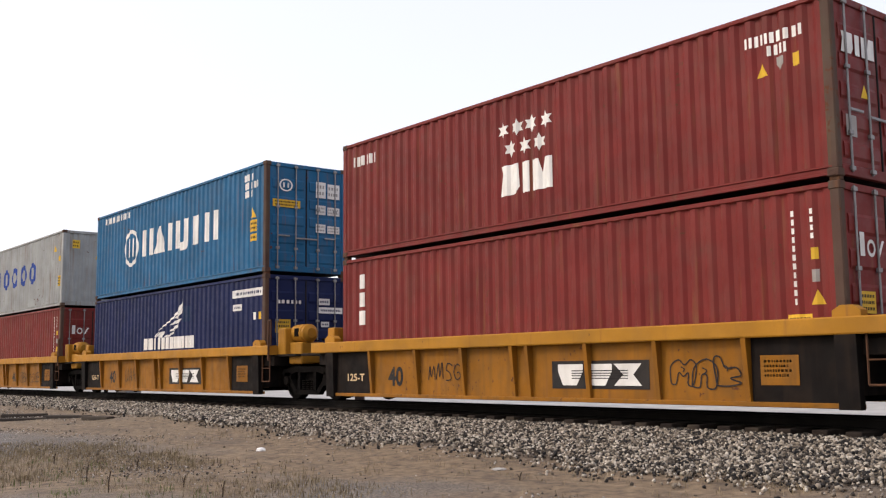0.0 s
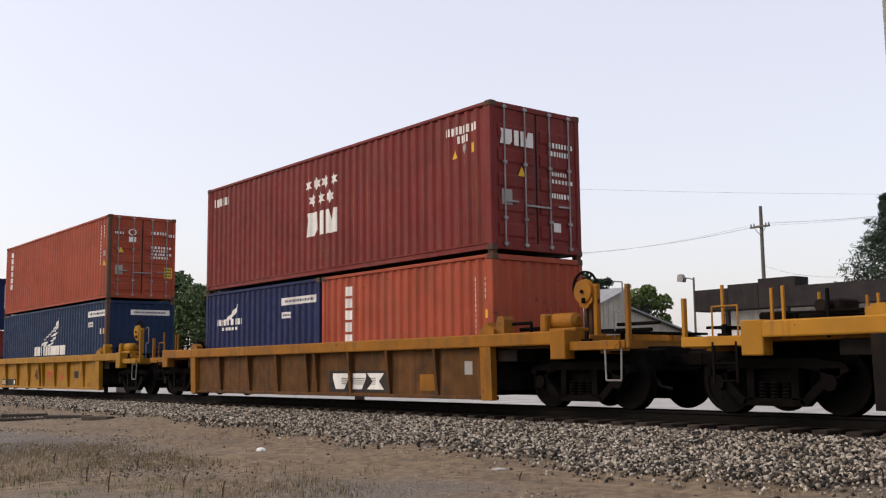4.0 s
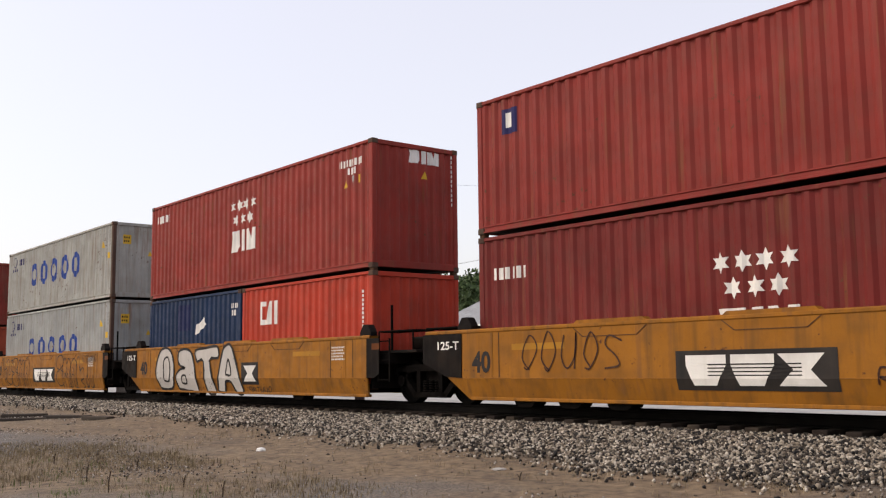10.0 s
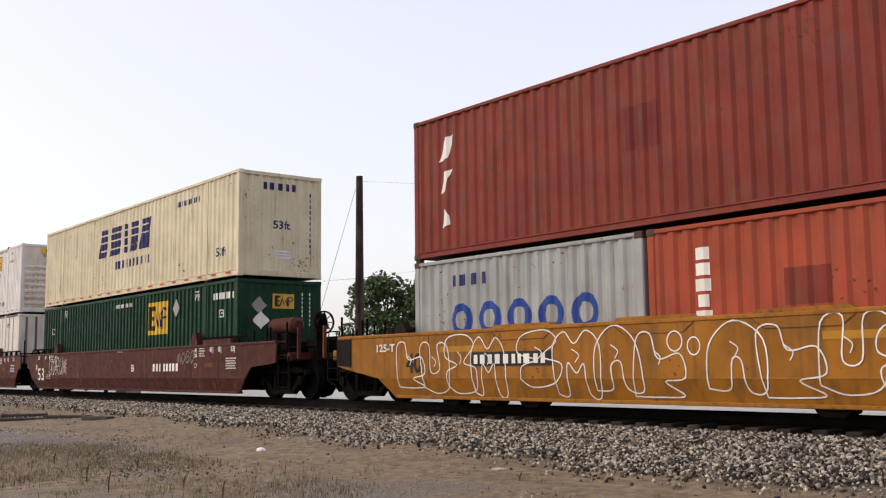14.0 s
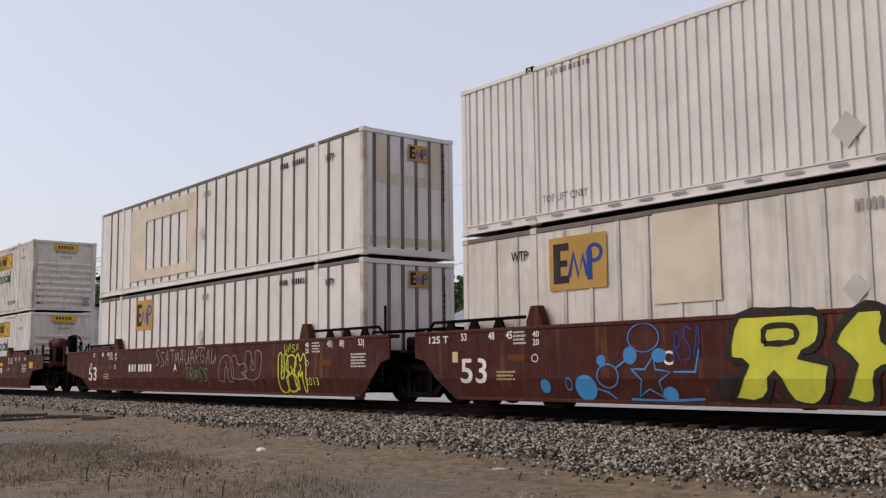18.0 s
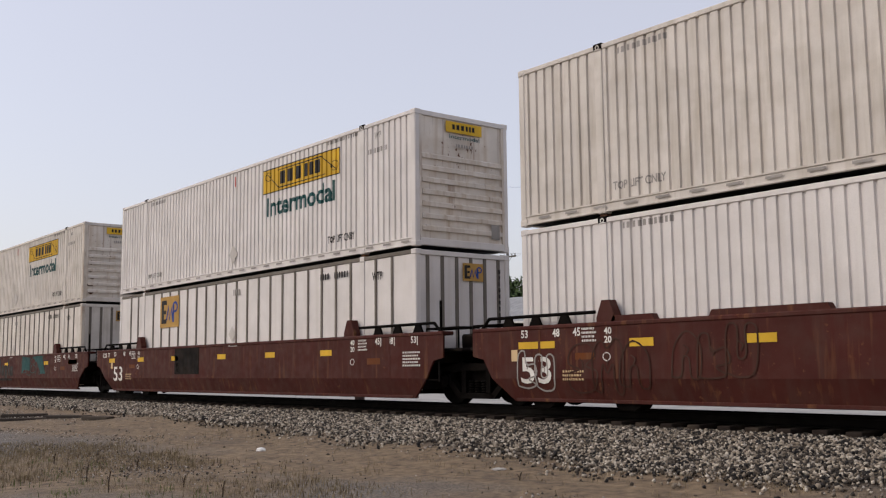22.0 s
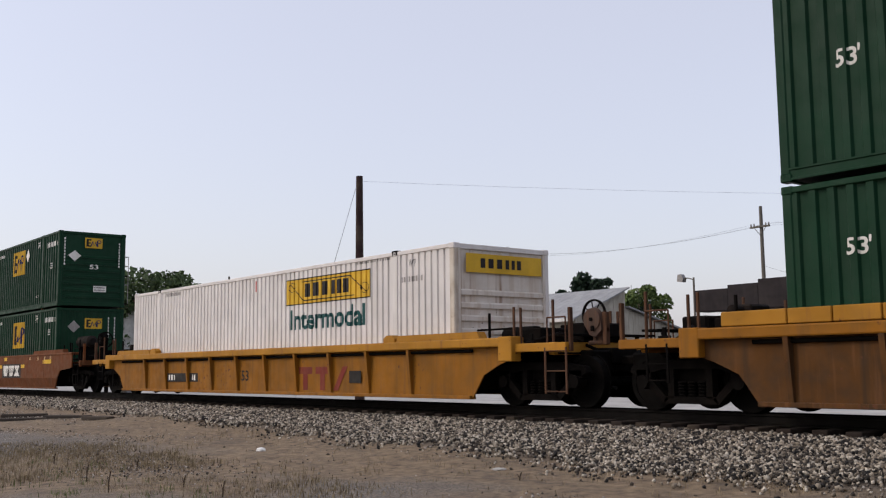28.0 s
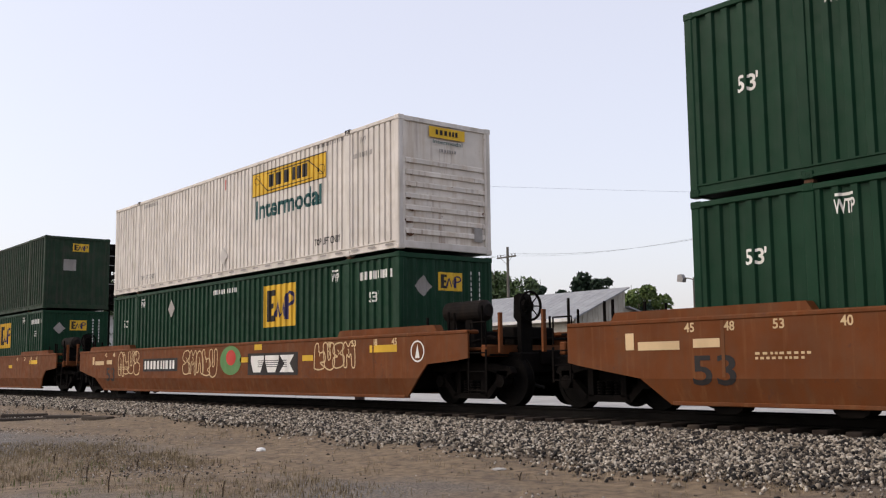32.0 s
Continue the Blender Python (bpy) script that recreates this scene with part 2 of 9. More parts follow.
        for i in range(n):
            j = (i + 1) % n
            for k in range(4):
                k2 = (k + 1) % 4
                fs.append((4 * i + k, 4 * i + k2, 4 * j + k2, 4 * j + k))
        return self.add(vs, fs)

    def mesh(self, name, mat):
        me = bpy.data.meshes.new(name)
        me.from_pydata(self.v, [], self.f)
        bm = bmesh.new()
        bm.from_mesh(me)
        bmesh.ops.recalc_face_normals(bm, faces=bm.faces)
        bm.to_mesh(me)
        bm.free()
        me.materials.append(mat)
        return me


CACHE = {}


def shared(key, mat, build):
    """The mesh that build() makes, made once for a key and a material."""
    k = (key, mat.name)
    if k not in CACHE:
        base = next((CACHE[q] for q in CACHE if q[0] == key), None)
        if base is None:
            CACHE[k] = build().mesh(str(key[0]), mat)
        else:
            CACHE[k] = base.copy()
            CACHE[k].materials[0] = mat
    return CACHE[k]


def part(name, geo, mat, parent, label="", at=None):
    """ONE mesh object under a thing or a part."""
    me = geo.mesh(name, mat) if isinstance(geo, Geo) else geo
    ob = new(name, me)
    ob.parent = parent
    if at is not None:
        ob.matrix_basis = at
    if label:
        ob["label"] = label
    return ob


def thing(name, label, category, m=None, group="", kind=""):
    ob = new(name)
    ob.empty_display_size = 0.3
    ob.matrix_basis = m or Matrix()
    return tagged(ob, label, category, group, kind)


def setting(name, geo, mat, label, category=""):
    return tagged(new(name, geo.mesh(name, mat)), label, category, kind="structure")


# ---- the train's motion: metres run, every two seconds ----
RUN = [0.00, 22.19, 44.54, 66.97, 89.39, 111.81, 134.21, 156.69, 179.25, 201.64, 224.06, 246.68, 269.40, 292.11, 314.88, 337.69, 360.45]
ROLLING = []   # (thing, its place on the train)
WHEELS = []    # (wheelset, place on its bogie)


def run_at(t):
    i = min(int(t / 2), len(RUN) - 2)
    k = t / 2 - i
    return RUN[i] + (RUN[i + 1] - RUN[i]) * k


# ---- containers ----
C20, C40, C53 = 6.058, 12.192, 16.154


def fold(a, b, pitch, depth, outer=0.26, slope=0.24):
    """A trapezoid fold from a to b: (place, depth below the outer face)."""
    n = max(1, round((b - a - 0.08) / pitch))
    p = (b - a - 0.08) / n
    line, u = [(a, 0.0)], a + 0.08
    for i in range(n):
        line += [(u, 0.0), (u + slope * p, depth), (u + (1 - outer - slope) * p, depth), (u + (1 - outer) * p, 0.0)]
        u += p
    line.append((b, 0.0))
    return line


SIDES = {"iso": (0.278, 0.036, 0.27, 0.235), "green": (0.27, 0.046, 0.36, 0.10), "swift": (0.30, 0.034, 0.3, 0.2), "fine": (0.207, 0.034, 0.68, 0.06), "posts": (16.0, 0.001, 0.5, 0.1)}


def side_line(kind, L):
    pitch, depth, outer, slope = SIDES[kind]
    e = 0.15
    if L > 13:
        a = fold(-L / 2 + e, -6.18, pitch, depth, outer, slope)
        b = fold(-6.02, 6.02, pitch, depth, outer, slope)
        c = fold(6.18, L / 2 - e, pitch, depth, outer, slope)
        return a + b + c
    return fold(-L / 2 + e, L / 2 - e, pitch, depth, outer, slope)


def end_bars_label(geo, x, y, z0, z1):
    geo.cyl((x, y, z0), (x, y, z1), 0.017, 8)
    for z in (z0 + 0.05, z0 + 0.55, (z0 + z1) / 2 + 0.25, z1 - 0.05):
        geo.box(x - 0.02, x + 0.025, y - 0.05, y + 0.05, z - 0.03, z + 0.03, 0.005)
    return geo


def container(kind, L, H, paint, end, x, z, label, group="", end_paint=None, rail=None, W=None, worn=False, lift=0.0, pale=None):
    """A box container; its near side faces -y and its shown end +x. The origin is at the middle of its base. lift: raises its markings."""
    W = W or (2.591 if L > 13 else 2.438)
    t = thing("shipping_container", label, "container", Matrix.Translation((x, 0, z)), group)
    ROLLING.append((t, x, z))
    t["W"], t["H"], t["L"], t["dz"] = W, H, L, (0.06 if z < 1 else 0.03) + lift
    e, w = L / 2, W / 2
    rail = rail or paint
    dom = L > 13
    zb, zt = (0.20, H - 0.10) if dom else (0.16, H - 0.085)
    line = side_line(kind, L)
    for s in (-1, 1):
        pl = [(u, s * (w - 0.022 - d)) for u, d in line]
        part("side_panel", shared(("side_panel", kind, L, H, s), paint, lambda: Geo().strip(pl, [zb, zt])), paint, t)
        tr = POST_GREY if kind == "posts" else rail
        part("top_rail", shared(("top_rail", L, H, W, s), tr, lambda: Geo().box(-e + 0.1, e - 0.1, s * (w - 0.07), s * (w - 0.002), H - 0.1 if dom else H - 0.085, H - 0.012, 0.012)), tr, t)
        part("bottom_rail", shared(("bottom_rail", L, H, W, s), rail, lambda: rail_geo(e, w, s, zb)), rail, t)
        if kind == "fine" and s < 0:
            for px in (-6.10, 6.10):
                part("lift_latch", shared(("lift_latch", H, W), GRIME_SHADE, lambda: Geo().box(-0.10, 0.10, -w - 0.004, -w + 0.1, H - 0.10, H + 0.012, 0.01)), GRIME_SHADE, t, "black lifting pocket", Matrix.Translation((px, 0, 0)))
        if dom:
            for px in (-6.10, 6.10):
                part("lift_post", shared(("lift_post", H, W, s, px), rail, lambda: Geo().box(px - 0.085, px + 0.085, s * (w - 0.1), s * (w - 0.001), 0.16, H - 0.12, 0.008)), rail, t)
        for sx in (-1, 1):
            pp = POST_RUST if worn and sx > 0 and s < 0 else STAINED_POST if paint in (WHITE, WHITE_OLD) and sx > 0 and s < 0 and (L * 7 + x) % 3 > 1 else rail
            part("corner_post", shared(("corner_post", L, H, W, s, sx), pp, lambda: Geo().box(sx * (e - 0.16), sx * (e - 0.004), s * (w - 0.13), s * (w - 0.004), 0.10, H - 0.10, 0.02)), pp, t)
            for px in ([e - 0.089] + ([6.10] if dom else [])):
                for zz in (0.0, H - 0.118):
                    cc = rail if dom or paint in (WHITE, WHITE_OLD) else POST_RUST
                    part("corner_casting", shared(("corner_casting", L, H, W, s, sx, px, zz), cc, lambda: casting(sx * px, s, w, zz)), cc, t)
    part("roof", shared(("roof", L, W, H), paint, lambda: Geo().add(*roof_sheet(e, w, H))), paint, t)
    part("floor_pan", shared(("floor_pan", L, W), RUBBER, lambda: Geo().box(-e + 0.1, e - 0.1, -w + 0.08, w - 0.08, 0.04, 0.14)), RUBBER, t)
    ep = end_paint or (WHITE_STAINED if end == "ribs" and paint in (WHITE, WHITE_OLD) else paint)
    for sx, typ in ((-1, "front"), (1, end)):
        part("end_header", shared(("end_header", L, W, H, sx), rail, lambda: Geo().box(sx * (e - 0.09), sx * (e - 0.006), -w + 0.12, w - 0.12, H - 0.12, H - 0.014, 0.01)), rail, t)
        part("end_sill", shared(("end_sill", L, W, H, sx), rail, lambda: Geo().box(sx * (e - 0.09), sx * (e - 0.006), -w + 0.12, w - 0.12, 0.025, 0.18, 0.01)), rail, t)
        if typ == "front":
            fl = fold(-w + 0.13, w - 0.13, 0.25, 0.03, 0.28, 0.22)
            part("end_panel", shared(("end_panel", L, W, H, sx), ep, lambda: Geo().strip([(sx * (e - 0.03 - d), u) for u, d in fl], [0.18, H - 0.12])), ep, t)
        elif typ == "ribs":
            part("end_panel", shared(("end_panel_ribs", L, W, H), ep, lambda: ribbed_end(e, w, H)), ep, t)
            for z2 in [0.34 + 0.255 * i for i in range(7)]:
                part("end_rib", shared(("end_rib", L, W, round(z2, 3)), ep, lambda: Geo().prism([(e - 0.05, z2), (e - 0.004, z2), (e - 0.004, z2 + 0.085), (e - 0.05, z2 + 0.12)], "y", -w + 0.19, w - 0.19)), ep, t)
                if paint is WHITE_OLD:
                    for yy, r in ((-w + 0.30, 0.10), (w - 0.32, 0.085)):
                        part("rust_stain", shared(("rust_stain", L, round(z2, 3), yy), STAND_RUST, lambda: stain_geo(e - 0.0055, yy + 0.03 * math.sin(9 * z2), z2 + 0.05, r * (1 + 0.4 * math.sin(23 * z2)))), STAND_RUST, t, "dark rust stain")
        elif typ == "posts":
            part("end_panel", shared(("end_panel_flat", L, W, H), ep, lambda: Geo().box(e - 0.09, e - 0.035, -w + 0.12, w - 0.12, 0.18, H - 0.12)), ep, t)
            for k in range(6):
                yy = -w + 0.32 + k * (2 * w - 0.64) / 5
                part("end_post", shared(("end_post", L, W, H, k), POST_GREY, lambda: Geo().box(e - 0.04, e - 0.014, yy - 0.045, yy + 0.045, 0.18, H - 0.12)), POST_GREY, t)
        else:
            for s in (-1, 1):
                leaf = part("door_leaf", shared(("door_leaf", L, W, H, s), ep, lambda: door_sheet(e, w, H, s)), ep, t)
                for k in (0.30, 0.78):
                    y2 = s * k * (w - 0.1)
                    part("locking_bar", shared(("locking_bar", L, W, H, s, k), STEEL, lambda: end_bars_label(Geo(), e + 0.012, y2, 0.08, H - 0.05)), STEEL, leaf, "steel locking bar")
                    part("bar_handle", shared(("bar_handle", L, W, H, s, k), STEEL, lambda: Geo().box(e + 0.02, e + 0.04, min(y2, y2 - s * 0.34), max(y2, y2 - s * 0.34), 0.86 + 0.1 * k, 0.90 + 0.1 * k, 0.006)), STEEL, leaf, "steel door handle")
            part("door_seal", shared(("door_seal", L, W, H), RUBBER, lambda: Geo().box(e - 0.04, e - 0.012, -0.016, 0.016, 0.18, H - 0.12)), RUBBER, t, "black rubber seal")
    if z > 1:
        for px in ((-6.10, 6.10) if dom else (-e + 0.089, e - 0.089)):
            for s in (-1, 1):
                part("twist_lock", shared(("twist_lock", W, s), STAND_RUST, lambda: Geo().box(-0.075, 0.075, s * (w - 0.15), s * (w - 0.03), -SEAM - 0.002, 0.006, 0.012)), STAND_RUST, t, "rusty twist lock", Matrix.Translation((px, 0, 0)))
    if kind == "posts":
        n = 20
        spots = [-5.34 + 0.61 * i for i in range(n - 1)] + [-7.12, -6.54, 6.62, 7.22]
        for px in spots:
            for s in (-1, 1):
                part("side_post", shared(("side_post", H, s), pale or POST_GREY, lambda: Geo().box(-0.040, 0.040, s * (w - 0.016), s * (w - 0.001), 0.20, H - 0.10, 0.004)), pale or POST_GREY, t, "", Matrix.Translation((px, 0, 0)))
    return t


def rail_geo(e, w, s, zb):
    """A pressed channel along the foot of the side, with a lip above and below."""
    o, i = s * (w - 0.002), s * (w - 0.022)
    return Geo().prism([(s * (w - 0.08), 0.025), (o, 0.025), (o, 0.05), (i, 0.058), (i, zb - 0.04), (o, zb - 0.03), (o, zb - 0.006), (s * (w - 0.05), zb), (s * (w - 0.08), zb)], "x", -e + 0.1, e - 0.1)


def casting(x, s, w, z):
    g = Geo().box(x - 0.089, x + 0.089, s * (w - 0.162), s * (w + 0.003), z, z + 0.118, 0.014)
    return g.ring((x, s * (w + 0.003), z + 0.059), "y", 0.026, 0.044, 0.004, 12)


def stain_geo(x, y, z, r):
    """A thin uneven patch of rust, with a run below it."""
    rnd = random.Random(int(1000 * (y + z)))
    pts = [(y + r * rnd.uniform(0.5, 1.0) * math.cos(a * 0.6283), z - 0.02 + (0.42 if math.sin(a * 0.6283) > 0 else 0.8) * r * rnd.uniform(0.5, 1.0) * math.sin(a * 0.6283)) for a in range(10)]
    return Geo().add([(x, *p) for p in pts] + [(x - 0.003, *p) for p in pts], [tuple(range(10)), tuple(range(19, 9, -1))] + [(i, (i + 1) % 10, 10 + (i + 1) % 10, 10 + i) for i in range(10)])


def roof_sheet(e, w, H):
    vs, fs = [], []
    line = fold(-e + 0.1, e - 0.1, 0.42, 0.018, 0.45, 0.12)
    for u, d in line:
        vs += [(u, -w + 0.03, H - 0.02 - d), (u, w - 0.03, H - 0.02 - d)]
    for i in range(len(line) - 1):
        fs.append((2 * i, 2 * i + 2, 2 * i + 3, 2 * i + 1))
    return vs, fs


def ribbed_end(e, w, H):
    """A pressed end sheet with a proud flange down each edge."""
    return Geo().prism([(e - 0.09, -w + 0.12), (e - 0.006, -w + 0.12), (e - 0.006, -w + 0.18), (e - 0.045, -w + 0.185), (e - 0.045, w - 0.185), (e - 0.006, w - 0.18), (e - 0.006, w - 0.12), (e - 0.09, w - 0.12)], "z", 0.18, H - 0.12)


def door_sheet(e, w, H, s):
    """A door leaf with shallow pressed panels."""
    y0, y1 = sorted((s * 0.018, s * (w - 0.13)))
    g = Geo().box(e - 0.07, e - 0.028, y0, y1, 0.18, H - 0.12, 0.006)
    n = 5
    for i in range(n):
        z0 = 0.26 + i * (H - 0.5) / n
        z1 = z0 + (H - 0.5) / n * 0.62
        g.prism([(e - 0.03, z0), (e - 0.008, z0 + 0.05), (e - 0.008, z1 - 0.05), (e - 0.03, z1)], "y", y0 + 0.07, y1 - 0.07)
    return g


# ---- well cars ----
def side_frame_geo(s):
    """A cast side frame of a freight bogie."""
    g = Geo()
    y0, y1 = s * 0.93, s * 1.07
    top = [(-1.18, 0.62), (-1.12, 0.72), (-0.55, 0.80), (0.55, 0.80), (1.12, 0.72), (1.18, 0.62), (1.02, 0.55), (0.5, 0.66), (-0.5, 0.66), (-1.02, 0.55)]
    g.prism(top, "y", y0, y1)
    for q in (-1, 1):
        g.prism([(q * 1.02, 0.58), (q * 0.86, 0.60), (q * 0.42, 0.20), (q * 0.52, 0.13)], "y", y0, y1)
        g.prism([(q * 0.42, 0.66), (q * 0.30, 0.66), (q * 0.30, 0.22), (q * 0.42, 0.22)], "y", y0, y1)
        g.cyl((q * 0.9, s * 0.9, 0.46), (q * 0.9, s * 1.12, 0.46), 0.115, 14)
        g.box(q * 0.9 - 0.15, q * 0.9 + 0.15, y0, y1, 0.52, 0.66)
    g.prism([(-0.52, 0.13), (0.52, 0.13), (0.46, 0.24), (-0.46, 0.24)], "y", y0, y1)
    return g


def springs_geo(s):
    g = Geo()
    return g.prism([(-0.34, 0.18), (0.34, 0.18), (0.34, 0.66), (-0.34, 0.66)], "y", s * 0.86, s * 0.925)


def spring_geo(s):
    """One coil spring, turned as a waved column."""
    n, rows = 10, [(0.05 + 0.028 * (k % 2), 0.235 + 0.024 * k) for k in range(11)]
    vs = [(r * math.cos(6.28319 * i / n), s * 1.0 + r * math.sin(6.28319 * i / n), z) for r, z in rows for i in range(n)]
    fs = [(j * n + i, j * n + (i + 1) % n, (j + 1) * n + (i + 1) % n, (j + 1) * n + i) for j in range(len(rows) - 1) for i in range(n)]
    return Geo().add(vs, fs + [tuple(range(n)), tuple(range(10 * n, 11 * n))])


def wheelset_geo():
    """Two wheels on an axle along y; the origin is at its middle."""
    g = Geo().cyl((0, -1.0, 0), (0, 1.0, 0), 0.075, 12)
    for s in (-1, 1):
        g.cyl((0, s * 0.675, 0), (0, s * 0.70, 0), 0.485, 32)
        g.cyl((0, s * 0.70, 0), (0, s * 0.815, 0), 0.462, 32, 0.455)
        g.ring((0, s * 0.82, 0), "y", 0.37, 0.45, 0.012, 32)
        g.cyl((0, s * 0.80, 0), (0, s * 0.86, 0), 0.13, 14, 0.11)
        for k in range(3):
            a = k * 2.0944
            g.cyl((0.28 * math.cos(a), s * 0.81, 0.28 * math.sin(a)), (0.28 * math.cos(a), s * 0.825, 0.28 * math.sin(a)), 0.035, 8)
    return g


def bogie(car, x):
    b = part("bogie", shared(("bogie",), GRIME_SHADE, lambda: Geo().box(-0.24, 0.24, -0.92, 0.92, 0.48, 0.74, 0.03).cyl((0, 0, 0.7), (0, 0, 0.86), 0.3, 18)), GRIME_SHADE, car, "grimy cast steel bogie, darkened for the shade under the car", Matrix.Translation((x, 0, 0)))
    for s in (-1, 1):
        part("side_frame", shared(("side_frame", s), GRIME_SHADE, lambda: side_frame_geo(s)), GRIME_SHADE, b)
        part("spring_nest", shared(("spring_nest", s), GRIME_SHADE, lambda: springs_geo(s)), GRIME_SHADE, b)
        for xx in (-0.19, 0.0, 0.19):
            part("spring", shared(("spring", s), GRIME_SHADE, lambda: spring_geo(s)), GRIME_SHADE, b, "", Matrix.Translation((xx, 0, 0)))
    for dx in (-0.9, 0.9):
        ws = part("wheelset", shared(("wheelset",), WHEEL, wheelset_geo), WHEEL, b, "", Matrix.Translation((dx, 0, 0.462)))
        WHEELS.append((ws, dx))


def brake_stand(car, x, y, z, paint, disc):
    st = part("brake_stand", Geo().prism([(x - 0.06, 0.95), (x + 0.05, 0.95), (x + 0.05, z + 0.16), (x - 0.02, z + 0.24), (x - 0.14, z + 0.2), (x - 0.16, z - 0.2), (x - 0.06, z - 0.3)], "y", y - 0.14, y + 0.14), paint, car)
    part("brake_wheel", Geo().ring((x + 0.16, y, z), "x", 0.245, 0.285, 0.018, 28), GRIME_SHADE, st, "spoked hand brake wheel")
    for k in range(8):
        a = k * 0.7854
        part("spoke", Geo().tube([(x + 0.15, y, z), (x + 0.16, y + 0.26 * math.cos(a), z + 0.26 * math.sin(a))], 0.012, 6), GRIME_SHADE, st)
    part("brake_disc", Geo().cyl((x + 0.04, y, z), (x + 0.12, y, z), 0.15, 20, 0.13), disc, st, "rusty round gear case")
    part("brake_chain", Geo().tube([(x, y, z - 0.1), (x - 0.02, y + 0.02, 1.0), (x - 0.1, y, 0.7)], 0.018, 6), GRIME_SHADE, st)


def side_brake(car, x, y, z, paint, disc, r):
    """A hand brake whose wheel faces the side of the car, behind its round gear case."""
    st = part("brake_stand", Geo().box(x - 0.02, x + 0.05, y + 0.02, y + 0.12, 1.1, z - 0.1, 0.01).box(x + 0.10, x + 0.17, y + 0.02, y + 0.12, 1.1, z - 0.1, 0.01).box(x - 0.10, x + 0.24, y - 0.02, y + 0.16, 1.08, 1.08 + 0.16 * (z - 1.1), 0.02), STAND_RUST, car)
    part("brake_wheel", Geo().ring((x, y + 0.05, z + 0.04), "y", r - 0.022, r + 0.012, 0.016, 32), GRIME_SHADE, st, "spoked hand brake wheel")
    for k in range(8):
        a = k * 0.7854 + 0.2
        part("spoke", Geo().tube([(x, y + 0.05, z + 0.04), (x + (r - 0.01) * math.cos(a), y + 0.05, z + 0.04 + (r - 0.01) * math.sin(a))], 0.010, 6), GRIME_SHADE, st)
    g = Geo().cyl((x + 0.05, y, z - 0.04), (x + 0.05, y - 0.08, z - 0.04), r * 0.80, 24, r * 0.72)
    g.prism([(x - 0.14, z - 0.10), (x + 0.24, z - 0.04), (x + 0.26, z - 0.22), (x + 0.12, z - 0.34), (x - 0.02, z - 0.30)], "y", y - 0.06, y + 0.06)
    part("gear_case", g, disc, st, "round brake gear case")
    part("hub", Geo().cyl((x + 0.05, y - 0.08, z - 0.04), (x + 0.05, y - 0.11, z - 0.04), 0.03, 10), GRIME_SHADE, st)
    part("latch", Geo().box(x + 0.04, x + 0.12, y - 0.11, y - 0.07, z - 0.24, z - 0.15, 0.015), GRIME_SHADE, st)
    part("column", Geo().box(x + 0.24, x + 0.33, y - 0.02, y + 0.08, 1.08, z + 0.08, 0.012).box(x + 0.14, x + 0.33, y, y + 0.06, z - 0.26, z - 0.18, 0.006), paint, st)


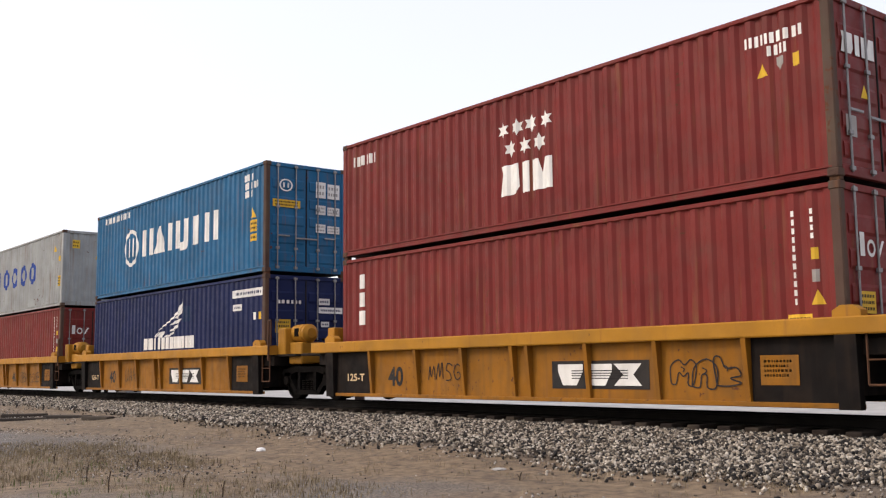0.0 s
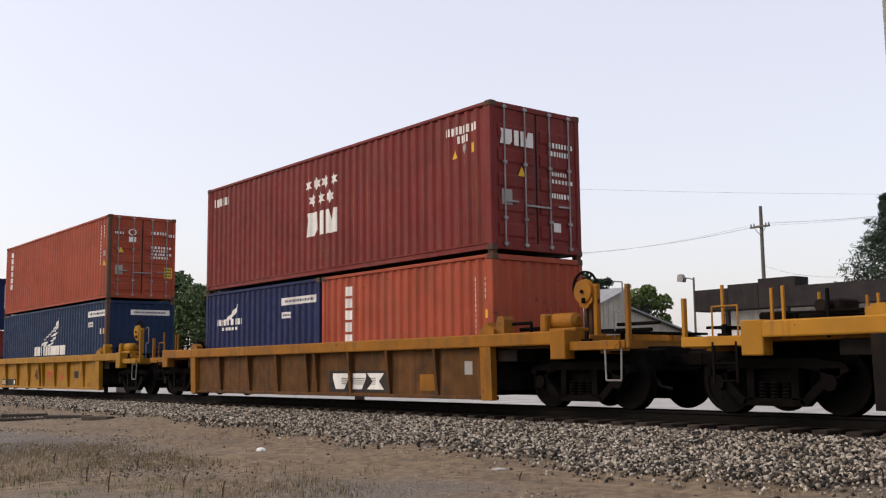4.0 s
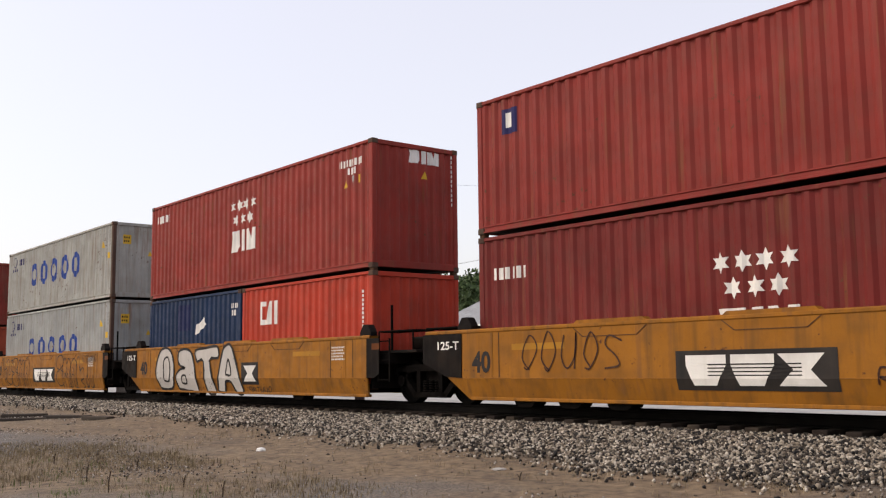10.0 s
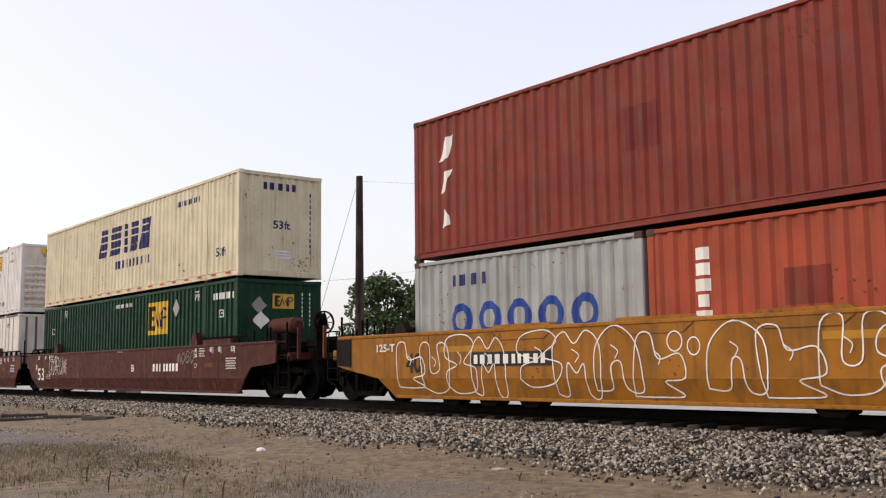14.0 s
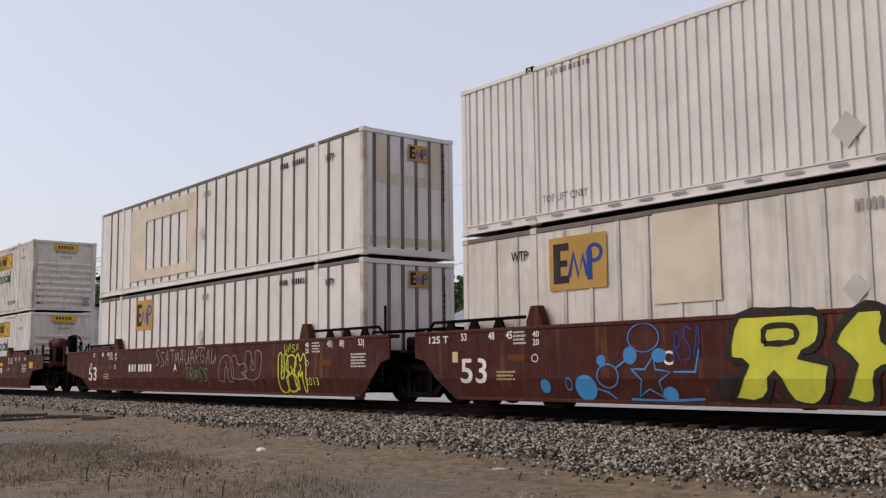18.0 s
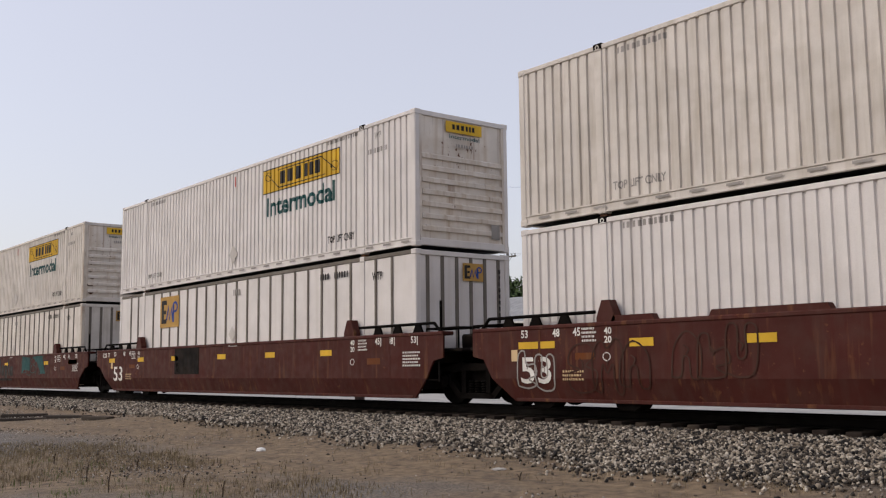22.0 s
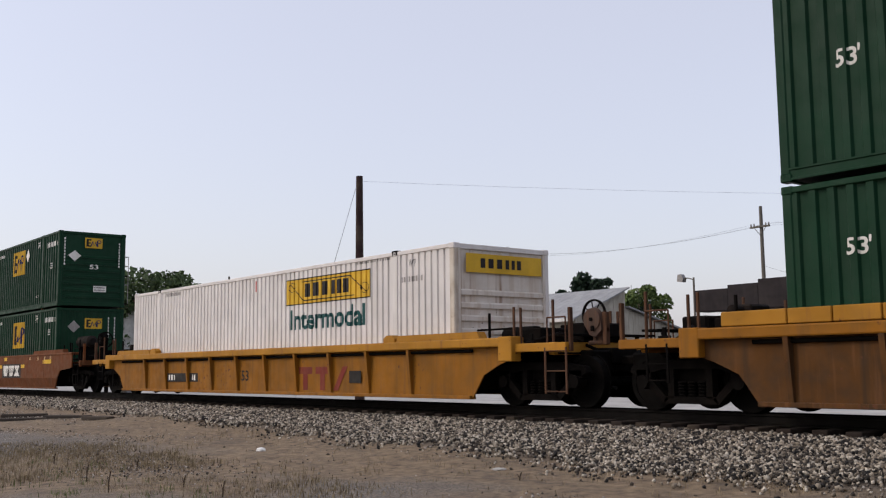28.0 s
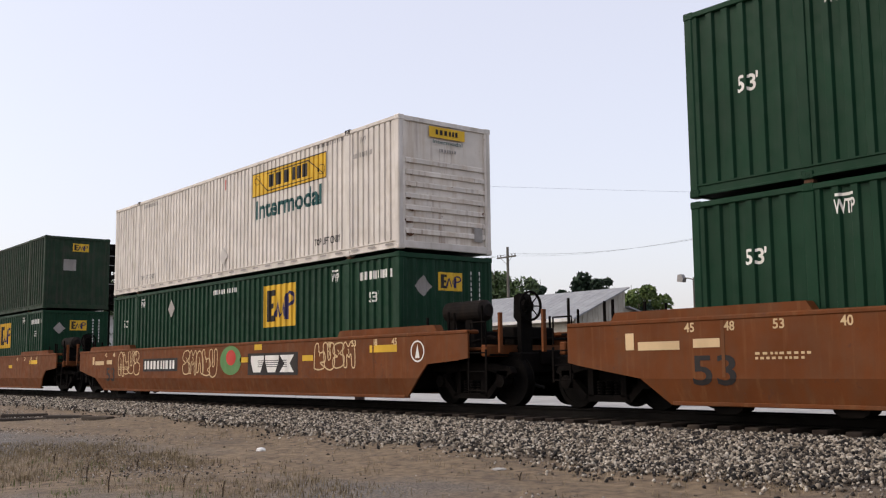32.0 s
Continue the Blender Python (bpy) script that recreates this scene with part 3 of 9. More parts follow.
def short_brake_end(car, h, b, top):
    """What stands on the brake end of a short ribbed car."""
    side_brake(car, h + 2.0, -0.90, 2.04, top, top, 0.28)
    g = Geo().box(h + 1.25, h + 1.42, -1.25, -0.75, 1.08, 1.64, 0.03).cyl((h + 1.40, -1.0, 1.50), (h + 1.92, -1.0, 1.50), 0.15, 18).cyl((h + 1.92, -1.0, 1.50), (h + 1.99, -1.0, 1.50), 0.15, 18, 0.08).box(h + 1.44, h + 2.10, -1.22, -0.8, 1.08, 1.38, 0.02)
    part("air_reservoir", g, top, car, "yellow welded air reservoir")
    for x0, x1, z in ((0.30, 0.52, 1.64), (-0.04, 0.09, 1.54), (0.12, 0.19, 1.52)):
        part("guide_bracket", Geo().prism([(h + x0, 1.08), (h + x1, 1.08), (h + x1, z - 0.06), (h + x1 - 0.04, z), (h + x0 + 0.03, z), (h + x0, z - 0.1)], "y", -1.42, -1.18), top, car)
    part("brake_pipe", Geo().tube([(h + 0.5, -1.2, 1.50), (h + 1.0, -1.2, 1.50), (h + 1.0, -1.2, 1.30)], 0.03, 8).tube([(h + 0.5, -1.0, 1.40), (h + 1.25, -1.0, 1.40)], 0.035, 8), GRIME_SHADE, car)
    part("tall_post", Geo().box(h + 3.36, h + 3.44, -1.40, -1.32, 1.0, 1.97, 0.012).box(h + 3.37, h + 3.44, -1.40, -1.32, 1.95, 2.02, 0.004), top, car)
    part("step_plate", Geo().box(h + 2.28, h + 3.36, -1.42, -1.30, 1.00, 1.13, 0.012).box(h + 2.46, h + 2.52, -1.30, -1.0, 1.10, 1.24, 0.01), top, car)
    for s in (-1, 1):
        part("stirrup", Geo().tube([(h + 2.96, s * 1.44, 1.0), (h + 2.99, s * 1.46, 0.49), (h + 3.31, s * 1.46, 0.49), (h + 3.31, s * 1.44, 1.0)], 0.015, 6), STEEL, car, "pale bent step")
    part("handrail", Geo().tube([(h + 2.70, -0.9, 1.1), (h + 2.70, -0.9, 1.62)], 0.010, 6).tube([(h + 2.72, -0.9, 1.62), (h + 2.89, -0.9, 1.62), (h + 2.89, -0.9, 2.11), (h + 2.72, -0.9, 2.13), (h + 2.66, -0.9, 2.06)], 0.012, 6), STEEL, car, "thin bent handrail")
    part("walkway", Geo().box(b - 0.62, b - 0.30, -1.2, 1.2, 1.25, 1.29, 0.005).box(b - 0.5, b - 0.44, -0.9, -0.84, 1.1, 1.26).box(b - 0.5, b - 0.44, 0.84, 0.9, 1.1, 1.26), GRIME_SHADE, car)
    part("walkway_rail", Geo().tube([(h + 2.5, -0.6, 1.42), (b + 0.1, -0.6, 1.42)], 0.03, 8), GRIME_SHADE, car)
    part("brake_lever", Geo().tube([(h + 1.0, 0.55, 1.38), (h + 2.4, 0.4, 1.36)], 0.035, 8), GRIME_SHADE, car)
    part("draft_pocket", Geo().box(h + 2.75, b - 0.05, -0.8, 0.8, 0.62, 1.0, 0.03), GRIME_SHADE, car)


def ladder(car, x, y, z0, z1, paint, w=0.36, n=4):
    for dx in (-w / 2, w / 2):
        part("ladder_stile", Geo().box(x + dx - 0.022, x + dx + 0.022, y - 0.012, y + 0.012, z0, z1, 0.004), paint, car)
    for i in range(n):
        z = z0 + 0.04 + i * (z1 - z0 - 0.1) / max(1, n - 1)
        part("rung", Geo().cyl((x - w / 2, y, z), (x + w / 2, y, z), 0.013, 6), paint, car)


def grab(car, pts, paint, r=0.014):
    part("grab_iron", Geo().tube(pts, r, 6), paint, car)


def well_car(x, wl, style, paint, left, right, label, gap_l, gap_r, top=None, dark=None, group=""):
    """A well car, its origin on the rail under the well's middle. left, right: 'joint' (a bogie shared with the next unit), 'shared' (that unit carries it) or 'coupler'."""
    car = thing("well_car", label, "rail car", Matrix.Translation((x, 0, 0)), group)
    ROLLING.append((car, x, 0.0))
    h = wl / 2
    long = wl > 13
    top = top or paint
    dark = dark or paint
    ends = {-1: (left, gap_l), 1: (right, gap_r)}
    reach = {}
    for q in (-1, 1):
        typ, gap = ends[q]
        reach[q] = h + (gap - 0.55 if typ == "coupler" else gap / 2 - 0.12)
    for s in (-1, 1):
        if style == "ribbed":
            bl = h + (1.5 if long else 0.22)
            ext = {q: h + ((1.78 if long else 2.13) if ends[q][0] == "coupler" else 0.85 if q < 0 else 0.78) for q in (-1, 1)}
            k = 1.25 if long else 1.32
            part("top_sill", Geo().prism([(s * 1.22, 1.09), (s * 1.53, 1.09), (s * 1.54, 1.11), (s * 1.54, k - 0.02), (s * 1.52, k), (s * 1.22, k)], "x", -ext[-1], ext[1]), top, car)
            arch = 0.45 if long else -0.5
            sheet = [(-bl, 1.09), (-bl, 0.14), (bl, 0.14), (bl, 1.09)]
            if long:
                sheet = [(-bl, 1.09), (-bl, 0.82), (-bl + 0.2, 0.76), (-bl + 0.62, 0.58), (-bl + 0.95, 0.14), (bl - 0.95, 0.14), (bl - 0.62, 0.58), (bl - 0.2, 0.76), (bl, 0.82), (bl, 1.09)]
            part("side_sheet", Geo().prism(sheet, "y", s * 1.36, s * 1.39), paint, car)
            part("bottom_sill", Geo().box(-bl + 0.5 + arch, bl - 0.5 - arch, s * 1.30, s * 1.46, 0.13, 0.20, 0.01), paint, car)
            if long:
                for q in (-1, 1):
                    a, b = sorted((q * 6.35, q * (h + 0.9)))
                    if paint is YELLOW_DIRTY:
                        for a, b in ((5.75, 6.72), (6.74, 7.40), (7.42, 8.07), (8.09, 9.15)):
                            part("sill_riser", Geo().box(q * a, q * b, s * 1.30, s * 1.50, 1.262, 1.47, 0.012), YELLOW_TOP, car)
                    else:
                        part("sill_riser", Geo().prism([(a, 1.255), (b, 1.255), (b - 0.08, 1.38), (a + 0.08, 1.38)], "y", s * 1.30, s * 1.50), top, car)
                offs = [0.75 + 1.5 * i for i in range(5)]
                offs = [-o for o in offs] + offs
                if paint is YELLOW_DIRTY:
                    offs += [-8.11, 8.11]
            else:
                offs = [-4.65, -3.05, -1.6, -0.20, 0.20, 1.6, 3.05, 4.65]
            if long:
                # added dark tube that stands in for the shade under the sill
                part("air_line", Geo().tube([(-bl + 0.9, s * 1.425, 1.03), (bl - 0.9, s * 1.425, 1.03)], 0.032, 8), GRIME_SHADE, car, "black tube added for the shade under the sill")
            for o in offs:
                part("rib", shared(("rib", s, abs(o) < 0.3), paint, lambda: Geo().prism([(s * 1.385, 0.17), (s * 1.44, 0.17), (s * 1.525, 1.09), (s * 1.385, 1.09)], "x", -0.04, 0.04)), paint, car, "", Matrix.Translation((o, 0, 0)))
            for q in (-1, 1):
                if not long:
                    part("end_sheet", Geo().box(q * 4.70, q * (h + 0.0), s * 1.395, s * 1.41, 0.16, 1.085, 0.004), dark, car)
                    part("end_stake", Geo().prism([(s * 1.38, 0.12), (s * 1.50, 0.12), (s * 1.53, 1.09), (s * 1.38, 1.09)], "x", q * (h - 0.05), q * (h + 0.25)), dark if dark is not paint else top, car)
                if ends[q][0] == "coupler":
                    part("sill_gusset", Geo().box(q * (ext[q] - 0.33), q * (ext[q] + 0.03), s * 1.30, s * 1.545, k - (0.43 if long else 0.48), k + 0.015, 0.015), top, car)
                    part("end_side_sill", Geo().box(q * (ext[q] + 0.03), q * (reach[q] - 0.03), s * 1.34, s * 1.46, 0.98, 1.13, 0.012), top, car)
                    part("sill_bracket", Geo().box(q * (ext[q] + 0.3), q * (ext[q] + 0.5), s * 1.36, s * 1.44, 1.13, 1.17).box(q * (ext[q] + 0.36), q * (ext[q] + 0.44), s * 1.38, s * 1.42, 1.16, 1.30), GRIME_SHADE, car)
        else:
            zt = 1.41
            bx = {q: h + (2.45 if ends[q][0] == "coupler" else ends[q][1] / 2 - 0.45 if long or q < 0 else 0.3) for q in (-1, 1)}
            cut = {q: h + (0.40 if ends[q][0] == "coupler" else 0.1) for q in (-1, 1)}
            mid = 0.52
            lip = {q: (0.78, 0.72) if ends[q][0] == "coupler" else (0.92, 0.86) for q in (-1, 1)}
            rake = {q: 0.5 if long or q < 0 or ends[q][0] == "coupler" else 0.1 for q in (-1, 1)}
            outer = [(-bx[-1], zt), (-bx[-1], lip[-1][0]), (-bx[-1] + 0.3, lip[-1][1]), (-cut[-1] - rake[-1], mid), (cut[1] + rake[1], mid), (bx[1] - (0.3 if rake[1] > 0.2 else 0.0), lip[1][1]), (bx[1], lip[1][0]), (bx[1], zt)]
            if ends[1][0] == "coupler":
                outer[5:7] = [(cut[1] + 0.80, 0.80), (bx[1] - 0.3, 0.86), (bx[1], 0.90)]
            part("side_sheet", Geo().prism(outer, "y", s * 1.47, s * 1.51), paint, car)
            low = Geo()
            a, b, c, d = -cut[-1] - rake[-1], cut[1] + rake[1], -cut[-1], cut[1]
            vs = [(a, s * 1.51, mid), (b, s * 1.51, mid), (d, s * 1.40, 0.13), (c, s * 1.40, 0.13), (a, s * 1.47, mid), (b, s * 1.47, mid), (d, s * 1.36, 0.13), (c, s * 1.36, 0.13)]
            low.add(vs, [(0, 1, 2, 3), (4, 5, 6, 7), (0, 1, 5, 4), (1, 2, 6, 5), (2, 3, 7, 6), (3, 0, 4, 7)])
            part("lower_sheet", low, paint, car)
            part("bottom_sill", Geo().box(c + 0.05, d - 0.05, s * 1.28, s * 1.43, 0.12, 0.18, 0.01), paint, car)
            part("top_sill", Geo().box(-bx[-1], bx[1], s * 1.22, s * 1.525, zt - 0.06, zt + 0.02, 0.02), top, car)
            for q in (-1, 1):
                part("seam", Geo().box(q * (h - 0.65) - 0.03, q * (h - 0.65) + 0.03, s * 1.508, s * 1.518, mid + 0.02, zt - 0.06, 0.003), paint, car)
                if dark is not paint:
                    tip = [(q * (h + 0.2), 1.36), (q * (h + 1.38), 1.36), (q * (h + 1.38), 0.82), (q * (h + 0.65), 0.55), (q * (h + 0.2), 0.53)] if q < 0 else [(q * (h + 0.2), 1.36), (q * (h + 0.66), 1.36), (q * (h + 0.66), 0.62), (q * (h + 0.48), 0.53), (q * (h + 0.2), 0.53)]
                    if ends[q][0] == "coupler" and q > 0:
                        continue
                    if ends[q][0] == "coupler":
                        tip = [(q * (h + 1.9), 1.36), (q * (h + 2.45), 1.36), (q * (h + 2.45), 0.8), (q * (h + 1.9), 0.76)]
                    part("end_sheet", Geo().prism(tip, "y", s * 1.512, s * 1.53), dark, car)
            if long:
                for q in (-1, 1):
                    a, b = sorted((q * 6.0, q * (h + 1.5))) if paint is ORANGE_RUST else sorted((q * 6.4, q * (h + 0.1)))
                    if paint is MAROON:
                        part("guide_bar", Geo().tube([(q * 6.2, s * 1.42, 1.60), (q * (h + 0.75), s * 1.42, 1.60), (q * (h + 0.95), s * 1.42, 1.42)], 0.03, 8), GRIME_SHADE, car)
                        for xx in (6.9, 7.6, 8.3):
                            part("bar_bracket", Geo().prism([(q * xx - 0.16, 1.42), (q * xx + 0.16, 1.42), (q * xx + 0.07, 1.585), (q * xx - 0.07, 1.585)], "y", s * 1.39, s * 1.44), GRIME_SHADE, car)
                    if ends[q][0] == "coupler":
                        part("sill_riser", Geo().prism([(a, 1.42), (b, 1.42), (b - 0.1, 1.56), (a + 0.1, 1.56)], "y", s * 1.30, s * 1.49), paint, car)
            else:
                for xx in (-2.6, 0.35, 2.9):
                    part("sill_pad", Geo().prism([(xx - 0.78, 1.42), (xx + 0.78, 1.42), (xx + 0.70, 1.48), (xx - 0.70, 1.48)], "y", s * 1.36, s * 1.515), top, car)
                    part("pad_edge", Geo().prism([(xx - 0.80, 1.36), (xx - 0.58, 1.20), (xx + 0.58, 1.20), (xx + 0.80, 1.36), (xx + 0.78, 1.36), (xx + 0.57, 1.212), (xx - 0.57, 1.212), (xx - 0.78, 1.36)], "y", s * 1.505, s * 1.518), STAND_RUST, car)
                for xx in (-5.25, 4.85, 5.75):
                    part("weld_seam", Geo().box(xx - 0.012, xx + 0.012, s * 1.505, s * 1.516, mid + 0.02, zt - 0.06, 0.002), STAND_RUST, car)
                part("sheet_fold", Geo().box(-cut[-1] - 0.1, cut[1] + 0.1, s * 1.500, s * 1.514, mid - 0.004, mid + 0.010, 0.002), paint, car)
        gz = (1.25 if long else 1.32) if style == "ribbed" else 1.42
        for q in (-1, 1):
            gx = (5.90 if paint is MAROON else 6.1) if long else h + 0.12
            gh = 0.15 if style == "ribbed" else 0.36 if paint is MAROON else 0.24
            if paint is ORANGE_RUST:
                continue
            part("container_guide", Geo().prism([(q * gx - 0.2, gz), (q * gx + 0.2, gz), (q * gx + 0.2, gz + 0.08), (q * gx + 0.08, gz + gh), (q * gx - 0.08, gz + gh), (q * gx - 0.2, gz + 0.08)], "y", s * 1.33, s * 1.50), top if style == "ribbed" else (dark if dark is not paint else paint), car)
    for i in range(5):
        xx = -h + 0.3 + i * (wl - 0.6) / 4
        part("cross_bearer", shared(("cross_bearer",), GRIME_SHADE, lambda: Geo().box(-0.12, 0.12, -1.36, 1.36, 0.20, 0.325, 0.01)), GRIME_SHADE, car, "", Matrix.Translation((xx, 0, 0)))
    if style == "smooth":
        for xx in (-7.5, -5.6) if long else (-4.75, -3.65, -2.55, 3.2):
            part("well_foot", shared(("well_foot",), GRIME_SHADE, lambda: Geo().prism([(-0.30, 0.18), (0.30, 0.18), (0.24, 0.07), (0.15, 0.02), (-0.15, 0.02), (-0.24, 0.07)], "y", -1.36, -1.08)), GRIME_SHADE, car, "", Matrix.Translation((xx, 0, 0)))
    # ends
    for q in (-1, 1):
        typ, gap = ends[q]
        col = paint if typ == "coupler" else CHARCOAL
        a, b = h + 0.18, reach[q]
        part("end_bulkhead", Geo().box(q * (h + 0.12), q * (h + 0.2), -1.36, 1.36, 0.3, 1.1), CHARCOAL, car)
        part("centre_sill", Geo().box(q * a, q * b, -0.32, 0.32, 0.76, 1.04, 0.02), GRIME_SHADE, car)
        part("end_deck", Geo().box(q * a, q * (b - (0.5 if typ == "coupler" else 0)), -1.30, 1.30, 1.04, 1.10, 0.01), col, car)
        part("shear_plate", Geo().box(q * (a + 0.05), q * (a + 0.6), -1.36, 1.36, 0.82, 1.04, 0.01), CHARCOAL, car)
        if typ == "coupler":
            bogie(car, q * (h + 2.0))
            part("end_sill", Geo().box(q * (b - 0.55), q * (b - 0.40), -1.36, 1.36, 0.92, 1.14, 0.02), top if style == "ribbed" else paint, car)
            part("coupler", Geo().box(q * (b - 0.5), q * (gap + h - 0.12), -0.09, 0.09, 0.74, 0.90, 0.02).box(q * (gap + h - 0.28), q * (gap + h + 0.05), -0.15, 0.13, 0.69, 0.95, 0.04), GRIME_SHADE, car, "cast steel coupler")
            part("air_hose", Geo().tube([(q * (b - 0.4), -0.4, 0.85), (q * (b - 0.25), -0.42, 0.6), (q * (b - 0.08), -0.42, 0.38), (q * (b + 0.15), -0.42, 0.34)], 0.028, 8), RUBBER, car, "black rubber air hose")
            part("uncoupling_lever", Geo().tube([(q * (b - 0.36), -1.3, 0.95), (q * (b - 0.36), -0.3, 0.95), (q * (b - 0.15), -0.2, 0.9)], 0.016, 6), GRIME_SHADE, car)
            tone = (STAND_RUST if long else top) if style == "ribbed" else GRIME_SHADE
            if style == "ribbed" and not long and q > 0:
                short_brake_end(car, h, b, top)
                continue
            for s in (-1, 1):
                lx = q * (b - (0.28 if q > 0 else 0.8)) if style == "ribbed" else q * (b - 0.55)
                ladder(car, lx, s * 1.45, 0.26 if q > 0 else 0.45, 1.05, tone if q > 0 else GRIME_SHADE, 0.50 if q > 0 else 0.40, 3)
                grab(car, [(lx - 0.22, s * 1.42, 1.1), (lx - 0.22, s * 1.42, 1.56), (lx + 0.22, s * 1.42, 1.56), (lx + 0.22, s * 1.42, 1.1)], tone)
                for dx, hh, m in ((1.62, 1.80, tone), (1.80, 1.78, tone), (2.62, 1.88, tone), (0.95, 1.72, GRIME_SHADE)):
                    part("upright", Geo().box(q * (h + dx) - 0.022, q * (h + dx) + 0.022, s * 1.27, s * 1.31, 1.06, hh, 0.006), m, car)
                grab(car, [(q * (h + 0.5), s * 1.2, 1.42), (q * (h + 1.5), s * 1.2, 1.42), (q * (h + 1.5), s * 1.2, 1.08)], GRIME_SHADE, 0.02)
            part("walkway", Geo().box(q * (b - 0.62), q * (b - 0.30), -1.2, 1.2, 1.25, 1.29, 0.005).box(q * (b - 0.5), q * (b - 0.44), -0.9, -0.84, 1.1, 1.26).box(q * (b - 0.5), q * (b - 0.44), 0.84, 0.9, 1.1, 1.26), GRIME_SHADE, car)
            part("end_box", Geo().box(q * (h + 1.1), q * (h + 1.75), -0.75, 0.35, 1.1, 1.44, 0.03), GRIME_SHADE, car)
            part("end_box", Geo().box(q * (h + 2.1), q * (h + 2.6), -0.45, 0.6, 1.1, 1.5, 0.03), GRIME_SHADE, car)
            part("brake_pipe", Geo().tube([(q * (h + 0.4), -0.95, 1.2), (q * (h + 1.9), -0.95, 1.2), (q * (h + 2.2), -0.7, 1.32), (q * (b - 0.2), -0.5, 1.0)], 0.03, 8), GRIME_SHADE, car)
            part("brake_lever", Geo().tube([(q * (h + 1.0), 0.55, 1.5), (q * (h + 2.4), 0.4, 1.46)], 0.035, 8), GRIME_SHADE, car)
            part("draft_pocket", Geo().box(q * (h + 2.75), q * (b - 0.05), -0.8, 0.8, 0.62, 1.0, 0.03), GRIME_SHADE, car)
            if q > 0:
                if style == "ribbed":
                    side_brake(car, h + 3.22, -0.95, 1.55, STAND_RUST, POST_RUST, 0.26)
                    part("air_reservoir", Geo().cyl((h + 0.55, -0.45, 1.30), (h + 1.35, -0.45, 1.30), 0.19, 18).box(h + 0.6, h + 0.72, -0.6, -0.3, 1.08, 1.2).box(h + 1.15, h + 1.27, -0.6, -0.3, 1.08, 1.2), GRIME_SHADE, car, "welded air reservoir")
                else:
                    brake_stand(car, h + 3.05, -0.60, 1.86, GRIME_SHADE, GRIME_SHADE)
                    part("air_reservoir", Geo().cyl((h + 0.85, -0.62, 1.84), (h + 1.95, -0.62, 1.84), 0.21, 20).cyl((h + 0.75, -0.62, 1.84), (h + 0.85, -0.62, 1.84), 0.12, 20, 0.21).cyl((h + 1.95, -0.62, 1.84), (h + 2.05, -0.62, 1.84), 0.21, 20, 0.12), MAROON if paint is MAROON else CHARCOAL, car, "welded air reservoir")
                    part("reservoir_bracket", Geo().prism([(h + 1.0, 1.08), (h + 1.35, 1.08), (h + 1.25, 1.66), (h + 1.05, 1.66)], "y", -0.8, -0.45).prism([(h + 1.5, 1.08), (h + 1.85, 1.08), (h + 1.75, 1.66), (h + 1.55, 1.66)], "y", -0.8, -0.45), GRIME_SHADE, car)
            else:
                part("valve_box", Geo().box(-h - 1.5, -h - 1.1, -0.7, -0.2, 1.42, 1.62, 0.03).cyl((-h - 1.3, -0.9, 1.52), (-h - 1.3, -0.5, 1.52), 0.09, 12), CHARCOAL, car)
            part("corner_post", Geo().box(q * (b - 0.05), q * (b + 0.01), -1.38, -1.30, 0.98, 1.72, 0.008), tone if style == "ribbed" else MAROON if paint is MAROON else ORANGE_RUST, car)
        else:
            if typ == "joint":
                bogie(car, q * (h + gap / 2))
                part("spigot", Geo().cyl((q * (h + gap / 2), 0, 0.84), (q * (h + gap / 2), 0, 1.0), 0.24, 18), GRIME_SHADE, car)
            if style == "ribbed" and not long and q > 0:
                part("reservoir_block", Geo().box(h + 0.80, h + 1.16, -1.28, -0.45, 1.06, 1.74, 0.03).box(h + 1.12, h + 1.72, -1.15, -0.5, 0.86, 1.38, 0.03), top, car)
                part("air_reservoir", Geo().cyl((h + 1.14, -0.92, 1.60), (h + 1.74, -0.92, 1.60), 0.215, 20).cyl((h + 1.74, -0.92, 1.60), (h + 1.82, -0.92, 1.60), 0.215, 20, 0.12).ring((h + 1.5, -0.92, 1.60), "x", 0.20, 0.225, 0.12, 20), top, car, "yellow welded air reservoir")
                part("reservoir_band", Geo().box(h + 1.36, h + 1.56, -1.145, -1.13, 1.52, 1.72, 0.004), GRIME_SHADE, car)
                part("pole", Geo().box(h + 0.74, h + 0.79, -1.54, -1.50, 0.95, 1.95, 0.006).box(h + 0.86, h + 0.90, -1.54, -1.50, 1.30, 1.95, 0.006).box(h + 0.74, h + 0.90, -1.535, -1.505, 1.91, 1.95, 0.004), STAND_RUST, car)
                for s in (-1, 1):
                    part("stirrup", Geo().tube([(h + 0.74, s * 1.46, 1.10), (h + 0.74, s * 1.46, 0.44), (h + 0.36, s * 1.46, 0.44), (h + 0.36, s * 1.46, 1.10)], 0.016, 6), STAND_RUST, car)
                    part("rung", Geo().cyl((h + 0.36, s * 1.46, 0.76), (h + 0.74, s * 1.46, 0.76), 0.012, 6), STAND_RUST, car)
                part("brake_rod", Geo().tube([(h + 1.8, -0.75, 1.42), (reach[q] + 0.1, -0.75, 1.40)], 0.03, 8), GRIME_SHADE, car)
                continue
            if style == "ribbed" and not long:
                part("guide_bracket", Geo().box(q * (h + 0.18), q * (h + 0.46), -1.34, -1.05, 1.08, 1.66, 0.02), top, car)
